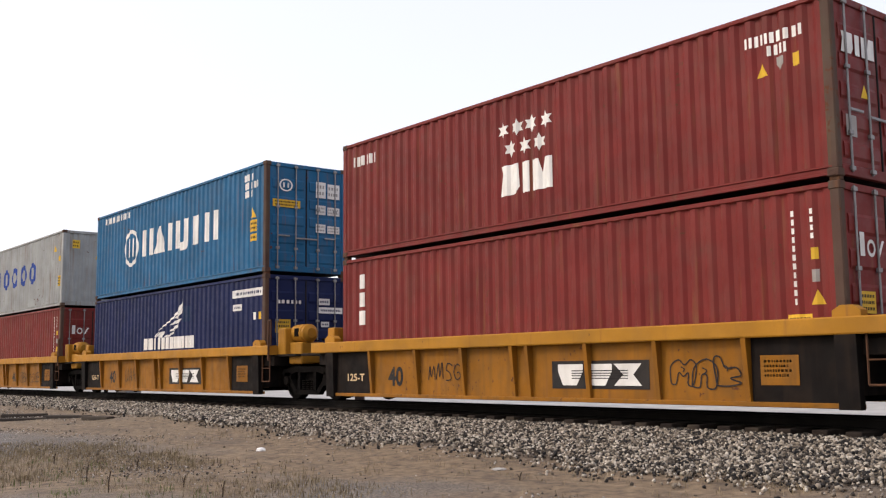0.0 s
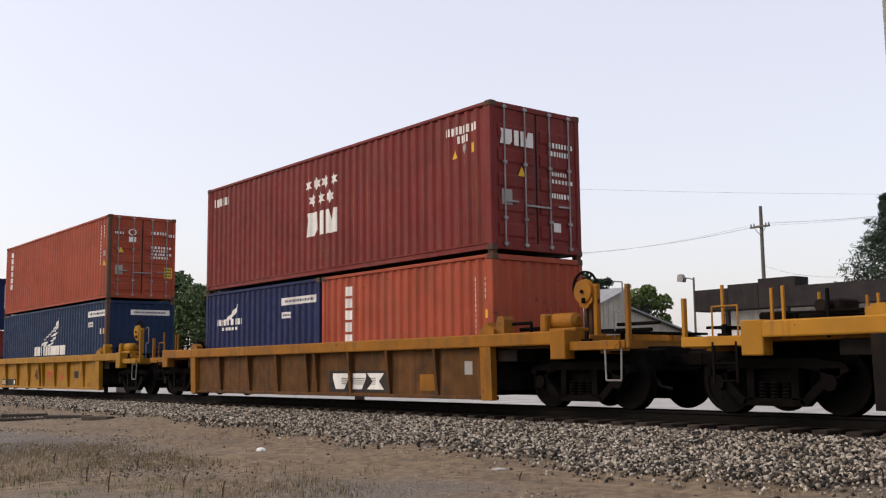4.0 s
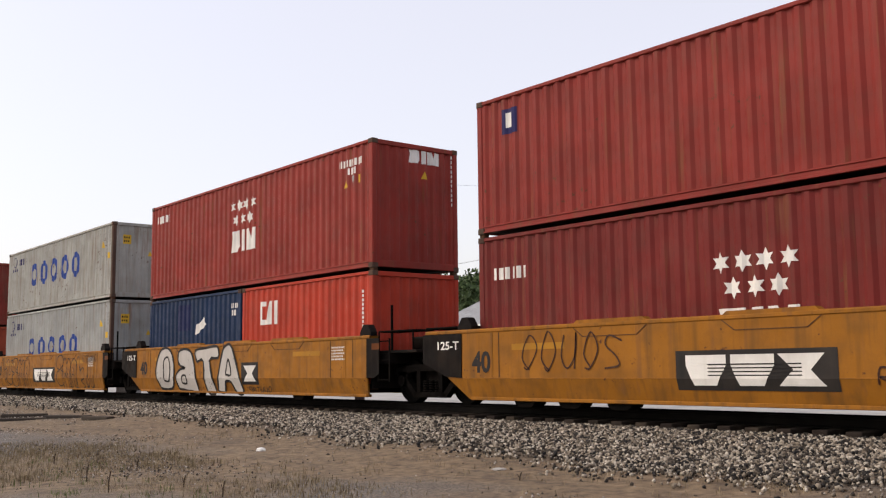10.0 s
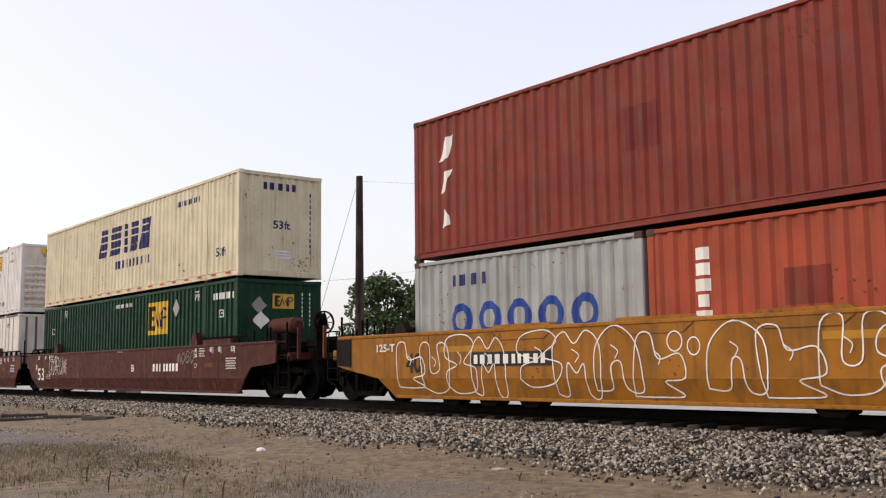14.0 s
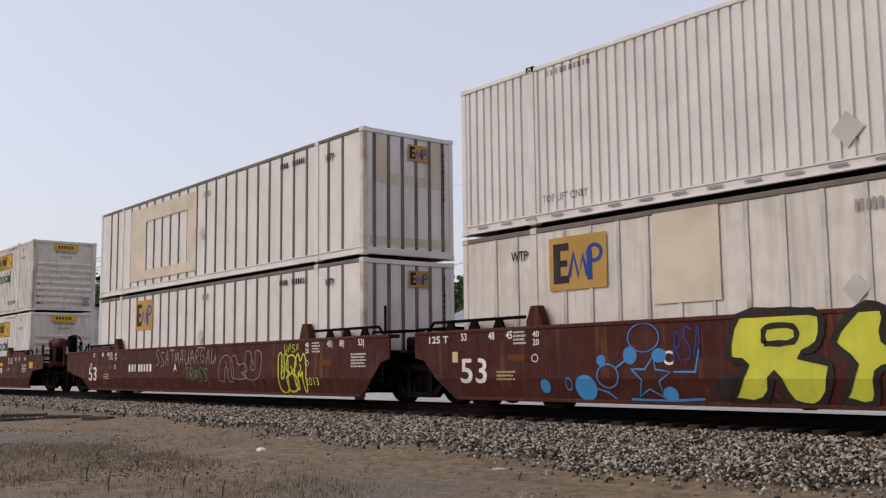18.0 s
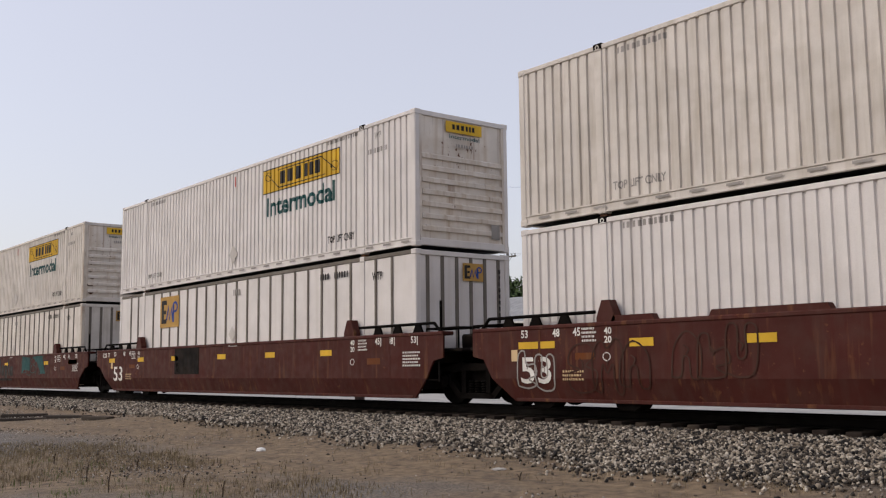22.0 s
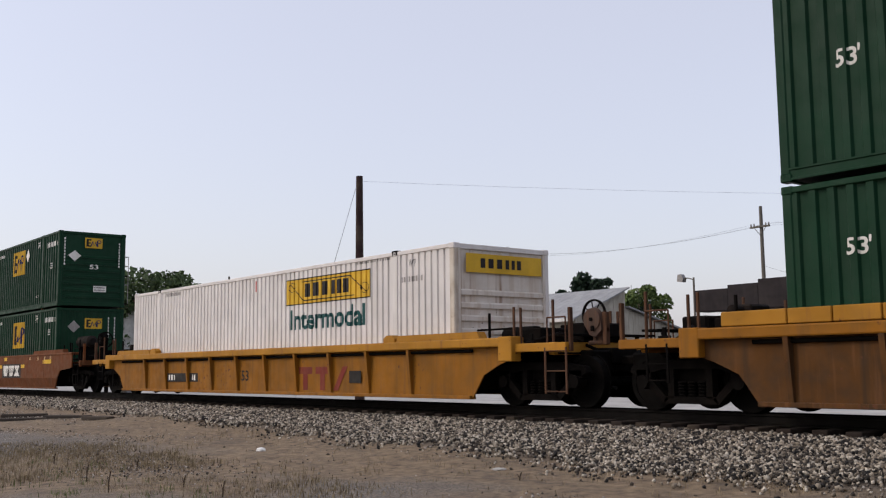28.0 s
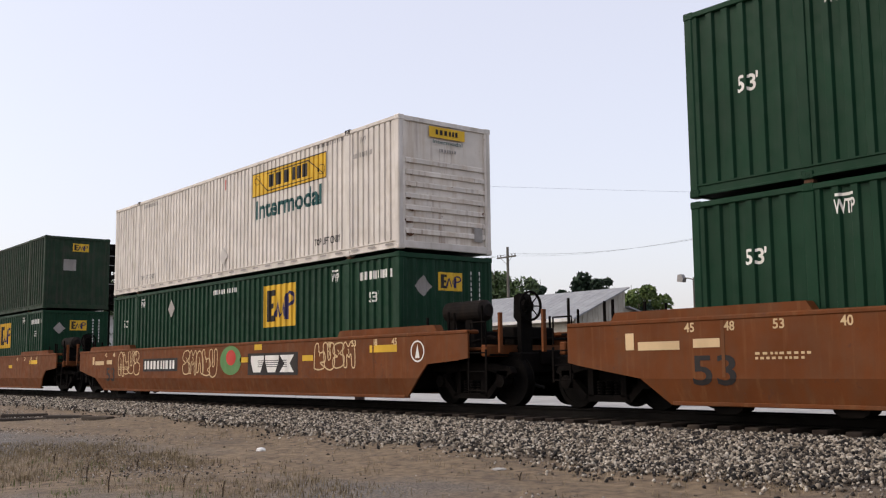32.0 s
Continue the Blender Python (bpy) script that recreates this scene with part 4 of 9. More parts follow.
                part("brake_rod", Geo().tube([(q * (h + 0.4), -0.7, 1.44), (q * b, -0.7, 1.44)], 0.03, 8).tube([(q * (h + 0.4), -0.2, 1.36), (q * b, -0.3, 1.38)], 0.035, 8), GRIME_SHADE, car)
                part("brake_gear", Geo().box(q * (h + 0.6), q * (h + 1.15), -0.5, 0.2, 1.1, 1.34, 0.04), CHARCOAL, car)
                continue
            for s in (-1, 1):
                part("deck_rail", Geo().tube([(q * (h + 0.35), s * 1.3, 1.1), (q * (h + 0.35), s * 1.3, 1.50), (q * (b - 0.1), s * 1.3, 1.50), (q * (b - 0.1), s * 1.3, 1.1)], 0.018, 6), GRIME_SHADE, car)
                if q > 0:
                    part("pole", Geo().tube([(h + 0.75, s * 1.25, 1.0), (h + 0.75, s * 1.25, 2.05)], 0.028, 8), GRIME_SHADE, car)
                    ladder(car, h + 0.75, s * 1.46, 0.45, 1.35, GRIME_SHADE, 0.4, 3)
            part("walkway", Geo().box(q * (h + 0.3), q * (b - 0.1), -1.25, -0.75, 1.48, 1.52, 0.005), GRIME_SHADE, car)
            part("brake_gear", Geo().box(q * (h + 0.45), q * (h + 0.85), -0.5, 0.2, 1.1, 1.4, 0.04).cyl((q * (h + 0.5), 0.3, 1.3), (q * (h + 1.0), 0.3, 1.3), 0.13, 12), CHARCOAL, car)
    return car


# ---- ground, track ----
def ground_z(y, x=0.0):
    """Height across the line: near lot, ballast shoulder, track bed, far lot."""
    ys = (-400, -60, -16, -11, -7, -4.6, -3.6, -2.05, -1.7, 1.7, 2.1, 3.4, 6.0, 9.0, 21.2, 22.2, 27, 45, 75, 400, 1600)
    zs = (-1.6, -1.2, -1.0, -0.93, -0.80, -0.68, -0.60, -0.31, -0.27, -0.27, -0.31, -0.55, -0.6, -0.5, -0.5, -0.9, -1.05, -1.3, -1.9, -2.0, -2.0)
    rise = float(np.interp(x, (-40, -24, -16, -11), (0.25, 0.2, 0.1, 0.0)))   # the lot climbs a little along the line
    return float(np.interp(y, ys, zs)) + rise * float(np.interp(y, (-16, -11, -3.4, -2.0), (0.3, 1, 1, 0)))


def ground_sheet():
    xs = np.unique(np.concatenate([[-3000, -1500, -800, -400, -250, -160, -120, -90], np.linspace(-70, -26, 60), np.linspace(-26, 4, 130), [8, 14, 25, 50, 120, 300, 900]]))
    ys = np.unique(np.concatenate([[-400, -150, -60, -30, -20], np.linspace(-16, -3.6, 100), np.linspace(-3.6, 3.6, 50), [4.5, 6, 7.5, 9, 14, 21.2, 22.2, 27, 45, 60, 75, 150, 400, 900, 2500]]))
    vs = []
    for yy in ys:
        for xx in xs:
            z = ground_z(yy, xx)
            if -16 < yy < -2 and -70 < xx < 10:
                z += 0.05 * noise.noise((xx * 0.35, yy * 0.5, 0)) + 0.018 * noise.noise((xx * 1.7, yy * 1.7, 3)) + 0.008 * noise.noise((xx * 6, yy * 6, 7))
            vs.append((xx, yy, z))
    n = len(xs)
    fs = [(j * n + i, j * n + i + 1, (j + 1) * n + i + 1, (j + 1) * n + i) for j in range(len(ys) - 1) for i in range(n - 1)]
    return Geo().add(vs, fs)


def soil():
    m = bpy.data.materials.new("soil_and_gravel")
    n, l, b = nodes_of(m)
    tc = n.new("ShaderNodeTexCoord")

    def tex(sc, det, stretch=(1, 1, 1)):
        mp = n.new("ShaderNodeMapping")
        mp.inputs["Scale"].default_value = stretch
        l.new(tc.outputs["Object"], mp.inputs[0])
        t = n.new("ShaderNodeTexNoise")
        t.inputs["Scale"].default_value, t.inputs["Detail"].default_value = sc, det
        l.new(mp.outputs[0], t.inputs["Vector"])
        return t.outputs["Fac"]

    def rng(f, a, b2, hi=1.0):
        r = n.new("ShaderNodeMapRange")
        r.inputs["From Min"].default_value, r.inputs["From Max"].default_value, r.inputs["To Max"].default_value = a, b2, hi
        l.new(f, r.inputs["Value"])
        return r.outputs[0]

    def mix(f, a, c):
        x = n.new("ShaderNodeMix")
        x.data_type = "RGBA"
        l.new(f, x.inputs["Factor"])
        for k, v in ((6, a), (7, c)):
            if isinstance(v, tuple):
                x.inputs[k].default_value = (*v, 1)
            else:
                l.new(v, x.inputs[k])
        return x.outputs[2]

    dirt = mix(rng(tex(7, 8), 0.3, 0.7), (0.0783, 0.05307, 0.03219), (0.2393, 0.174, 0.1061))
    gravel = mix(rng(tex(28, 6), 0.35, 0.65), (0.0435, 0.03741, 0.03306), (0.2001, 0.1783, 0.1566))
    sep = n.new("ShaderNodeSeparateXYZ")
    l.new(tc.outputs["Object"], sep.inputs[0])
    lean = rng(sep.outputs[1], -11.0, -4.5, 0.16)   # less gravel in the trodden strip beside the ballast
    sub = n.new("ShaderNodeMath")
    sub.operation = "SUBTRACT"
    l.new(tex(0.28, 5, (0.45, 1, 1)), sub.inputs[0])
    l.new(lean, sub.inputs[1])
    base = mix(rng(sub.outputs[0], 0.40, 0.52), dirt, gravel)
    base = mix(rng(tex(1.3, 5, (0.6, 1, 1)), 0.52, 0.72, 0.55), base, (0.07395, 0.05481, 0.03915))
    base = mix(rng(tex(90, 3), 0.56, 0.75, 0.7), base, (0.0435, 0.0348, 0.02784))
    base = mix(rng(tex(55, 3, (1, 1.6, 1)), 0.62, 0.72, 0.5), base, (0.3132, 0.261, 0.2044))
    base = mix(rng(sep.outputs[1], -3.7, -3.2, 0.85), base, (0.03915, 0.03219, 0.02697))   # dark fines in the track bed, also painting the shade between ballast stones
    l.new(base, b.inputs["Base Color"])
    b.inputs["Roughness"].default_value = 0.95
    bp = n.new("ShaderNodeBump")
    bp.inputs["Strength"].default_value, bp.inputs["Distance"].default_value = 0.8, 0.014
    l.new(tex(40, 8), bp.inputs["Height"])
    l.new(bp.outputs[0], b.inputs["Normal"])
    return m


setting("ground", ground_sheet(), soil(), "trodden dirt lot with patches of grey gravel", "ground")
CONCRETE = surface("pale_concrete", (0.40, 0.39, 0.37), 0.9, grime=0.3, streak=0, dirt=(0.25, 0.23, 0.2), bump=0.3)
setting("road", Geo().box(-420, 120, 6.5, 18.6, -0.62, -0.42), CONCRETE, "pale concrete road beside the line", "road")

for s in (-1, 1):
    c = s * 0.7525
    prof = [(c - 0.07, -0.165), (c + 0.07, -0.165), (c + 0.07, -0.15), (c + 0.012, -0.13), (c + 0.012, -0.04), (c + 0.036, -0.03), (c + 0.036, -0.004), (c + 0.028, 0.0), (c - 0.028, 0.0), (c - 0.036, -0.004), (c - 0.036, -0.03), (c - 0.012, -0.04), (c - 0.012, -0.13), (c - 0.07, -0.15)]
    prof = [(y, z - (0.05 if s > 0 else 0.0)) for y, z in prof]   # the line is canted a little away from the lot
    setting("rail", Geo().prism(prof, "x", -420, 130), RAIL, "steel rail, near black with the train's shade in its colour", "rail")


# ---- the train ----
BASE, SEAM = 0.275, 0.058
HC, STD = 2.896, 2.591


def stack(xr, L, upper, lower, worn=(False, False), pale=None):
    """Containers on one car: xr is the shown end. upper: (kind, H, paint, end, label); lower: one or two of them with their lengths."""
    made = []
    H = lower[0][2] if lower else 0
    if len(lower) == 1:
        k, l, h, p, e, lab = lower[0][:6]
        made.append(container(k, l, h, p, e, xr - l / 2, BASE, lab, worn=worn[0], pale=pale))
    else:
        x = xr
        for k, l, h, p, e, lab in lower:
            made.append(container(k, l, h, p, e, x - l / 2, BASE, lab))
            x -= l + 0.076
    if upper:
        k, l, h, p, e, lab = upper
        made.append(container(k, l, h, p, e, xr - l / 2, BASE + H + SEAM, lab, worn=worn[1], lift=-0.305 if l < 13 and h < 2.6 and H > 2.8 else 0.0))
    return made


G40 = "three joined ribbed well cars"
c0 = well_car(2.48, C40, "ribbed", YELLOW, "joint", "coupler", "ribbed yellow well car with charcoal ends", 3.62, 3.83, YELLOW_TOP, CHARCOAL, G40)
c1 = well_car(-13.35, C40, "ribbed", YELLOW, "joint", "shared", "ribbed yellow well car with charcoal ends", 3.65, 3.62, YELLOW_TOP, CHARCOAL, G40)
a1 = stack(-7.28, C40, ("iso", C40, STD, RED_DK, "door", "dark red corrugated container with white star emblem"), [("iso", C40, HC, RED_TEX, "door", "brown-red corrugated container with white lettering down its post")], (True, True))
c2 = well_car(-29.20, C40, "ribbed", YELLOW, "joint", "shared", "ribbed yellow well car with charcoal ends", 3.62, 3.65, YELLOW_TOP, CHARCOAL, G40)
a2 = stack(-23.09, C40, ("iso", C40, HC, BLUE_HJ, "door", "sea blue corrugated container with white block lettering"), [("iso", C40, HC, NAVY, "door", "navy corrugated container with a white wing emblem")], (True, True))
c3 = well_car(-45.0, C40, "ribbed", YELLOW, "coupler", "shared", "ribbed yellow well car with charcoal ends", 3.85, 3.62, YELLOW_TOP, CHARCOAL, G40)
a3 = stack(-38.90, C40, ("iso", C40, HC, GREY_C, "front", "pale grey corrugated container with blue lettering"), [("iso", C40, HC, RED_TEX, "door", "brown-red corrugated container with white lettering down its post")], (True, False))
c4 = well_car(-64.96, C40, "ribbed", YELLOW_DIRTY, "coupler", "coupler", "heavily soiled brown and yellow ribbed well car", 3.83, 3.86, YELLOW)
a4 = stack(-58.86, C40, ("iso", C40, HC, RED_DK, "door", "dark red corrugated container with white star emblem"), [("iso", C20, STD, ORANGE_RED, "front", "short orange-red container with white lettering down its side"), ("iso", C20, STD, NAVY, "door", "short navy container with a white wing emblem")])
c5 = well_car(-84.80, C40, "ribbed", YELLOW_NEW, "coupler", "coupler", "clean bright yellow ribbed well car", 3.87, 3.83)
a5 = stack(-78.71, C40, ("iso", C40, HC, ORANGE_RED, "door", "orange-red corrugated container with white lettering down its side"), [("iso", C40, HC, NAVY_NEW, "front", "navy corrugated container with a white wing emblem")], (True, True))
G5 = "five joined smooth-sided well cars"
c6 = well_car(-104.72, C40, "smooth", ORANGE_CAR, "joint", "coupler", "smooth-sided orange well car with sprayed scrawls", 3.58, 3.87, None, CHARCOAL, G5)
a6 = stack(-98.65, C40, ("iso", C40, STD, NAVY, "front", "navy corrugated container with a small striped flag emblem"), [("iso", C20, STD, RED_DK, "front", "short dark red container with a white label panel"), ("iso", C20, STD, NAVY_NEW, "door", "short navy container with a small striped flag emblem")])
c7 = well_car(-120.42, C40, "smooth", ORANGE_CAR, "joint", "shared", "smooth-sided orange well car with sprayed scrawls", 3.55, 3.58, None, CHARCOAL, G5)
a7 = stack(-114.35, C40, ("iso", C40, STD, RED_FL, "door", "red corrugated container with small square emblem"), [("iso", C40, HC, RED_DK, "front", "dark red corrugated container with white star emblem")])
c8 = well_car(-136.17, C40, "smooth", ORANGE_CAR, "joint", "shared", "smooth-sided orange well car with large pale spray painting", 3.30, 3.55, None, CHARCOAL, G5)
a8 = stack(-130.08, C40, ("iso", C40, HC, RED_STAR, "front", "dark red corrugated container with white star emblem"), [("iso", C20, STD, BRIGHT_RED, "front", "short bright red container with white marks"), ("iso", C20, STD, NAVY_NEW, "door", "short blue container with a white arrow emblem")])
c9 = well_car(-151.66, C40, "smooth", ORANGE_CAR, "joint", "shared", "smooth-sided orange well car with black sprayed scrawls", 3.52, 3.30, None, CHARCOAL, G5)
a9 = stack(-145.56, C40, ("iso", C40, STD, GREY_RUSTY, "front", "pale grey rust-stained container with blue lettering"), [("iso", C40, HC, GREY_C, "front", "pale grey corrugated container with blue lettering")], (True, True))
c10 = well_car(-167.36, C40, "smooth", ORANGE_CAR, "coupler", "shared", "smooth-sided orange well car with white sprayed scrawls", 3.84, 3.52, None, CHARCOAL, G5)
a10 = stack(-161.26, C40, ("iso", C40, HC, RED_OLD, "front", "worn red corrugated container with rust patches"), [("iso", C20, STD, ORANGE_RED, "front", "short orange-red container with white lettering down its side"), ("iso", C20, STD, GREY_C, "door", "short pale grey container with blue lettering")])
G3 = "joined maroon well cars"
c11 = well_car(-189.22, C53, "smooth", MAROON, "joint", "coupler", "long smooth-sided maroon well car", 3.30, 3.84, None, None, G3)
a11 = stack(-181.13, C53, ("swift", C53, HC, CREAM, "front", "cream corrugated long container with dark slanted lettering"), [("green", C53, HC, GREEN, "front", "green corrugated long container with a square yellow emblem")])
c12 = well_car(-208.68, C53, "smooth", MAROON, "joint", "shared", "long smooth-sided maroon well car with lime and blue spray painting", 3.40, 3.30, None, None, G3)
a12 = stack(-200.60, C53, ("fine", C53, HC, WHITE, "ribs", "white fine-ribbed long container with a yellow name panel"), [("posts", C53, HC, WHITE_OLD, "posts", "white panelled long container with a square tan emblem")], pale=POST_PALE)
c13 = well_car(-228.22, C53, "smooth", MAROON, "coupler", "shared", "long smooth-sided maroon well car with pale sprayed scrawls", 3.84, 3.40, None, None, G3)
a13 = stack(-220.16, C53, ("posts", C53, HC, WHITE, "posts", "white panelled long container with faded tan patches"), [("posts", C53, HC, WHITE, "posts", "white panelled long container with a square tan emblem")])
G6 = "joined maroon well cars with yellow marks"
c14 = well_car(-252.06, C53, "smooth", MAROON, "joint", "coupler", "long smooth-sided maroon well car with yellow marks", 3.15, 3.84, None, None, G6)
a14 = stack(-243.98, C53, ("fine", C53, HC, WHITE_OLD, "ribs", "aged white fine-ribbed long container with a yellow name panel"), [("fine", C53, HC, WHITE, "ribs", "white fine-ribbed long container with a yellow name panel")])
c15 = well_car(-271.36, C53, "smooth", MAROON, "joint", "shared", "long smooth-sided maroon well car with a dark painted-out patch", 3.62, 3.15, None, None, G6)
a15 = stack(-263.28, C53, ("fine", C53, HC, WHITE, "ribs", "white fine-ribbed long container with a yellow name panel"), [("posts", C53, HC, WHITE, "posts", "white panelled long container with a square tan emblem")])
c16 = well_car(-291.14, C53, "smooth", MAROON, "coupler", "shared", "long smooth-sided maroon well car with dark sprayed heart", 3.74, 3.62, None, None, G6)
a16 = stack(-283.06, C53, ("fine", C53, HC, WHITE_OLD, "ribs", "rust-streaked white fine-ribbed long container with a yellow name panel"), [("posts", C53, HC, WHITE_OLD, "posts", "white panelled long container with a square tan emblem")])
c17 = well_car(-314.80, C53, "ribbed", YELLOW_DIRTY, "coupler", "coupler", "long soiled brown ribbed well car with a yellow sill", 3.65, 3.75, YELLOW)
a17 = stack(-306.85, C53, ("green", C53, HC, GREEN, "ribs", "green corrugated long container with a square yellow emblem"), [("green", C53, HC, GREEN, "front", "green corrugated long container with a square yellow emblem")])
c18 = well_car(-338.26, C53, "ribbed", YELLOW, "coupler", "coupler", "long ribbed yellow well car with a hand brake wheel", 3.82, 3.65, YELLOW_TOP)
a18 = stack(-330.25, C53, None, [("fine", C53, HC, WHITE, "ribs", "white fine-ribbed long container with a yellow name panel")])
c19 = well_car(-362.06, C53, "smooth", ORANGE_RUST, "coupler", "coupler", "long smooth-sided rusty orange well car", 3.75, 3.82)
a19 = stack(-353.98, C53, ("green", C53, HC, GREEN, "ribs", "green corrugated long container with a square yellow emblem"), [("green", C53, HC, GREEN, "front", "green corrugated long container with a square yellow emblem")])
c20 = well_car(-385.71, C53, "smooth", ORANGE_RUST, "coupler", "coupler", "long smooth-sided rusty orange well car with faded spray painting", 3.75, 3.75)
a20 = stack(-377.63, C53, ("fine", C53, HC, WHITE_OLD, "ribs", "rust-streaked white fine-ribbed long container with a yellow name panel"), [("green", C53, HC, GREEN, "front", "green corrugated long container with a square yellow emblem")])
c21 = well_car(-409.3, C53, "smooth", ORANGE_RUST, "coupler", "coupler", "long smooth-sided rusty orange well car", 3.75, 3.75)
a21 = stack(-401.25, C53, ("green", C53, HC, GREEN_OLD, "front", "dull green long container with a worn end"), [("green", C53, HC, GREEN, "front", "green corrugated long container with a square yellow emblem")])


# ---- markings: thin coats that follow the folds of the sheet ----
class Flat:
    """Flat shapes in (u, z)."""

    def __init__(self):
        self.polys, self.starts = [], []

    def piece(self):
        self.starts.append(len(self.polys))

    def pieces(self):
        """One Flat for each piece."""
        out = []
        for a, b in zip(self.starts, self.starts[1:] + [len(self.polys)]):
            f = Flat()
            f.polys, f.starts = self.polys[a:b], [0]
            out.append(f)
        return out

    def rect(self, a, b, c, d):
        self.piece()
        self.polys.append([(a, b), (c, b), (c, d), (a, d)])
        return self

    def poly(self, *pts, joined=False):
        if not joined:
            self.piece()
        area = sum(p[0] * q[1] - q[0] * p[1] for p, q in zip(pts, pts[1:] + pts[:1]))
        self.polys.append(list(pts) if area > 0 else list(pts)[::-1])
        return self

    def hoop(self, a, b, c, d, thick=0.3, n=28, a0=0.0, a1=6.28319):
        cx, cz, rx, rz = (a + c) / 2, (b + d) / 2, (c - a) / 2, (d - b) / 2
        self.piece()
        k = 1 - thick
        for i in range(n):
            p, q = a0 + (a1 - a0) * i / n, a0 + (a1 - a0) * (i + 1) / n
            self.polys.append([(cx + rx * math.cos(p), cz + rz * math.sin(p)), (cx + rx * math.cos(q), cz + rz * math.sin(q)), (cx + k * rx * math.cos(q), cz + k * rz * math.sin(q)), (cx + k * rx * math.cos(p), cz + k * rz * math.sin(p))])
        return self

    def disc(self, a, b, c, d, n=22):
        cx, cz, rx, rz = (a + c) / 2, (b + d) / 2, (c - a) / 2, (d - b) / 2
        self.piece()
        self.polys.append([(cx + rx * math.cos(6.28319 * i / n), cz + rz * math.sin(6.28319 * i / n)) for i in range(n)])
        return self

    def star(self, cx, cz, r, n=6):
        self.piece()
        for k in range(n):
            a = 6.28319 * k / n + 1.5708
            h = 3.14159 / n
            self.poly((cx, cz), (cx + 0.52 * r * math.cos(a - h), cz + 0.52 * r * math.sin(a - h)), (cx + r * math.cos(a), cz + r * math.sin(a)), (cx + 0.52 * r * math.cos(a + h), cz + 0.52 * r * math.sin(a + h)), joined=True)
        return self

    def ribbon(self, pts, w):
        self.piece()
        n = len(pts)
        L, R = [], []
        for i in range(n):
            p, q = pts[max(0, i - 1)], pts[min(n - 1, i + 1)]
            dx, dz = q[0] - p[0], q[1] - p[1]
            m = math.hypot(dx, dz) or 1
            ww = w * (0.8 + 0.4 * math.sin(i * 1.7) ** 2) / 2
            L.append((pts[i][0] - dz / m * ww, pts[i][1] + dx / m * ww))
            R.append((pts[i][0] + dz / m * ww, pts[i][1] - dx / m * ww))
        for i in range(n - 1):
            self.poly(R[i], R[i + 1], L[i + 1], L[i], joined=True)
        return self

    def row(self, a, b, c, d, n, gap=0.25, seed=1):
        """A line of plain blocks, one for each sign."""
        rnd = random.Random(seed)
        gap = max(gap, 0.4) if d - b < 0.3 else gap
        ws = [rnd.uniform(0.7, 1.3) for _ in range(n)]
        k = (c - a) / sum(ws)
        u = a
        for w in ws:
            self.rect(u, b, u + w * k * (1 - gap), d)
            u += w * k
        return self

    def column(self, a, b, c, d, n, gap=0.25, seed=1):
        rnd = random.Random(seed)
        h = (d - b) / n
        for i in range(n):
            z = d - i * h
            w = rnd.uniform(0.15, 0.45) * (c - a)
            gap = max(gap, 0.34) if c - a < 0.15 else gap
            self.rect(a + w / 2, z - h * (1 - gap), c - w / 2, z)
        return self


FONT = {}


def words(s, a, b, c, d, bold=0.02):
    """Lettering in the built-in font, fitted to a box."""
    if (s, bold) not in FONT:
        cu = bpy.data.curves.new("words", "FONT")
        cu.body, cu.offset, cu.resolution_u = s, bold, 3
        ob = bpy.data.objects.new("words", cu)
        me = bpy.data.meshes.new_from_object(ob)
        FONT[(s, bold)] = ([tuple(v.co) for v in me.vertices], [tuple(p.vertices) for p in me.polygons])
        bpy.data.objects.remove(ob)
        bpy.data.curves.remove(cu)
        bpy.data.meshes.remove(me)
    vs, fs = FONT[(s, bold)]
    x0, x1 = min(v[0] for v in vs), max(v[0] for v in vs)
    z0, z1 = min(v[1] for v in vs), max(v[1] for v in vs)
    pts = [(a + (v[0] - x0) / (x1 - x0) * (c - a), b + (v[1] - z0) / (z1 - z0) * (d - b)) for v in vs]
    f = Flat()
    f.polys, f.starts = [[pts[i] for i in p] for p in fs], [0]
    return f


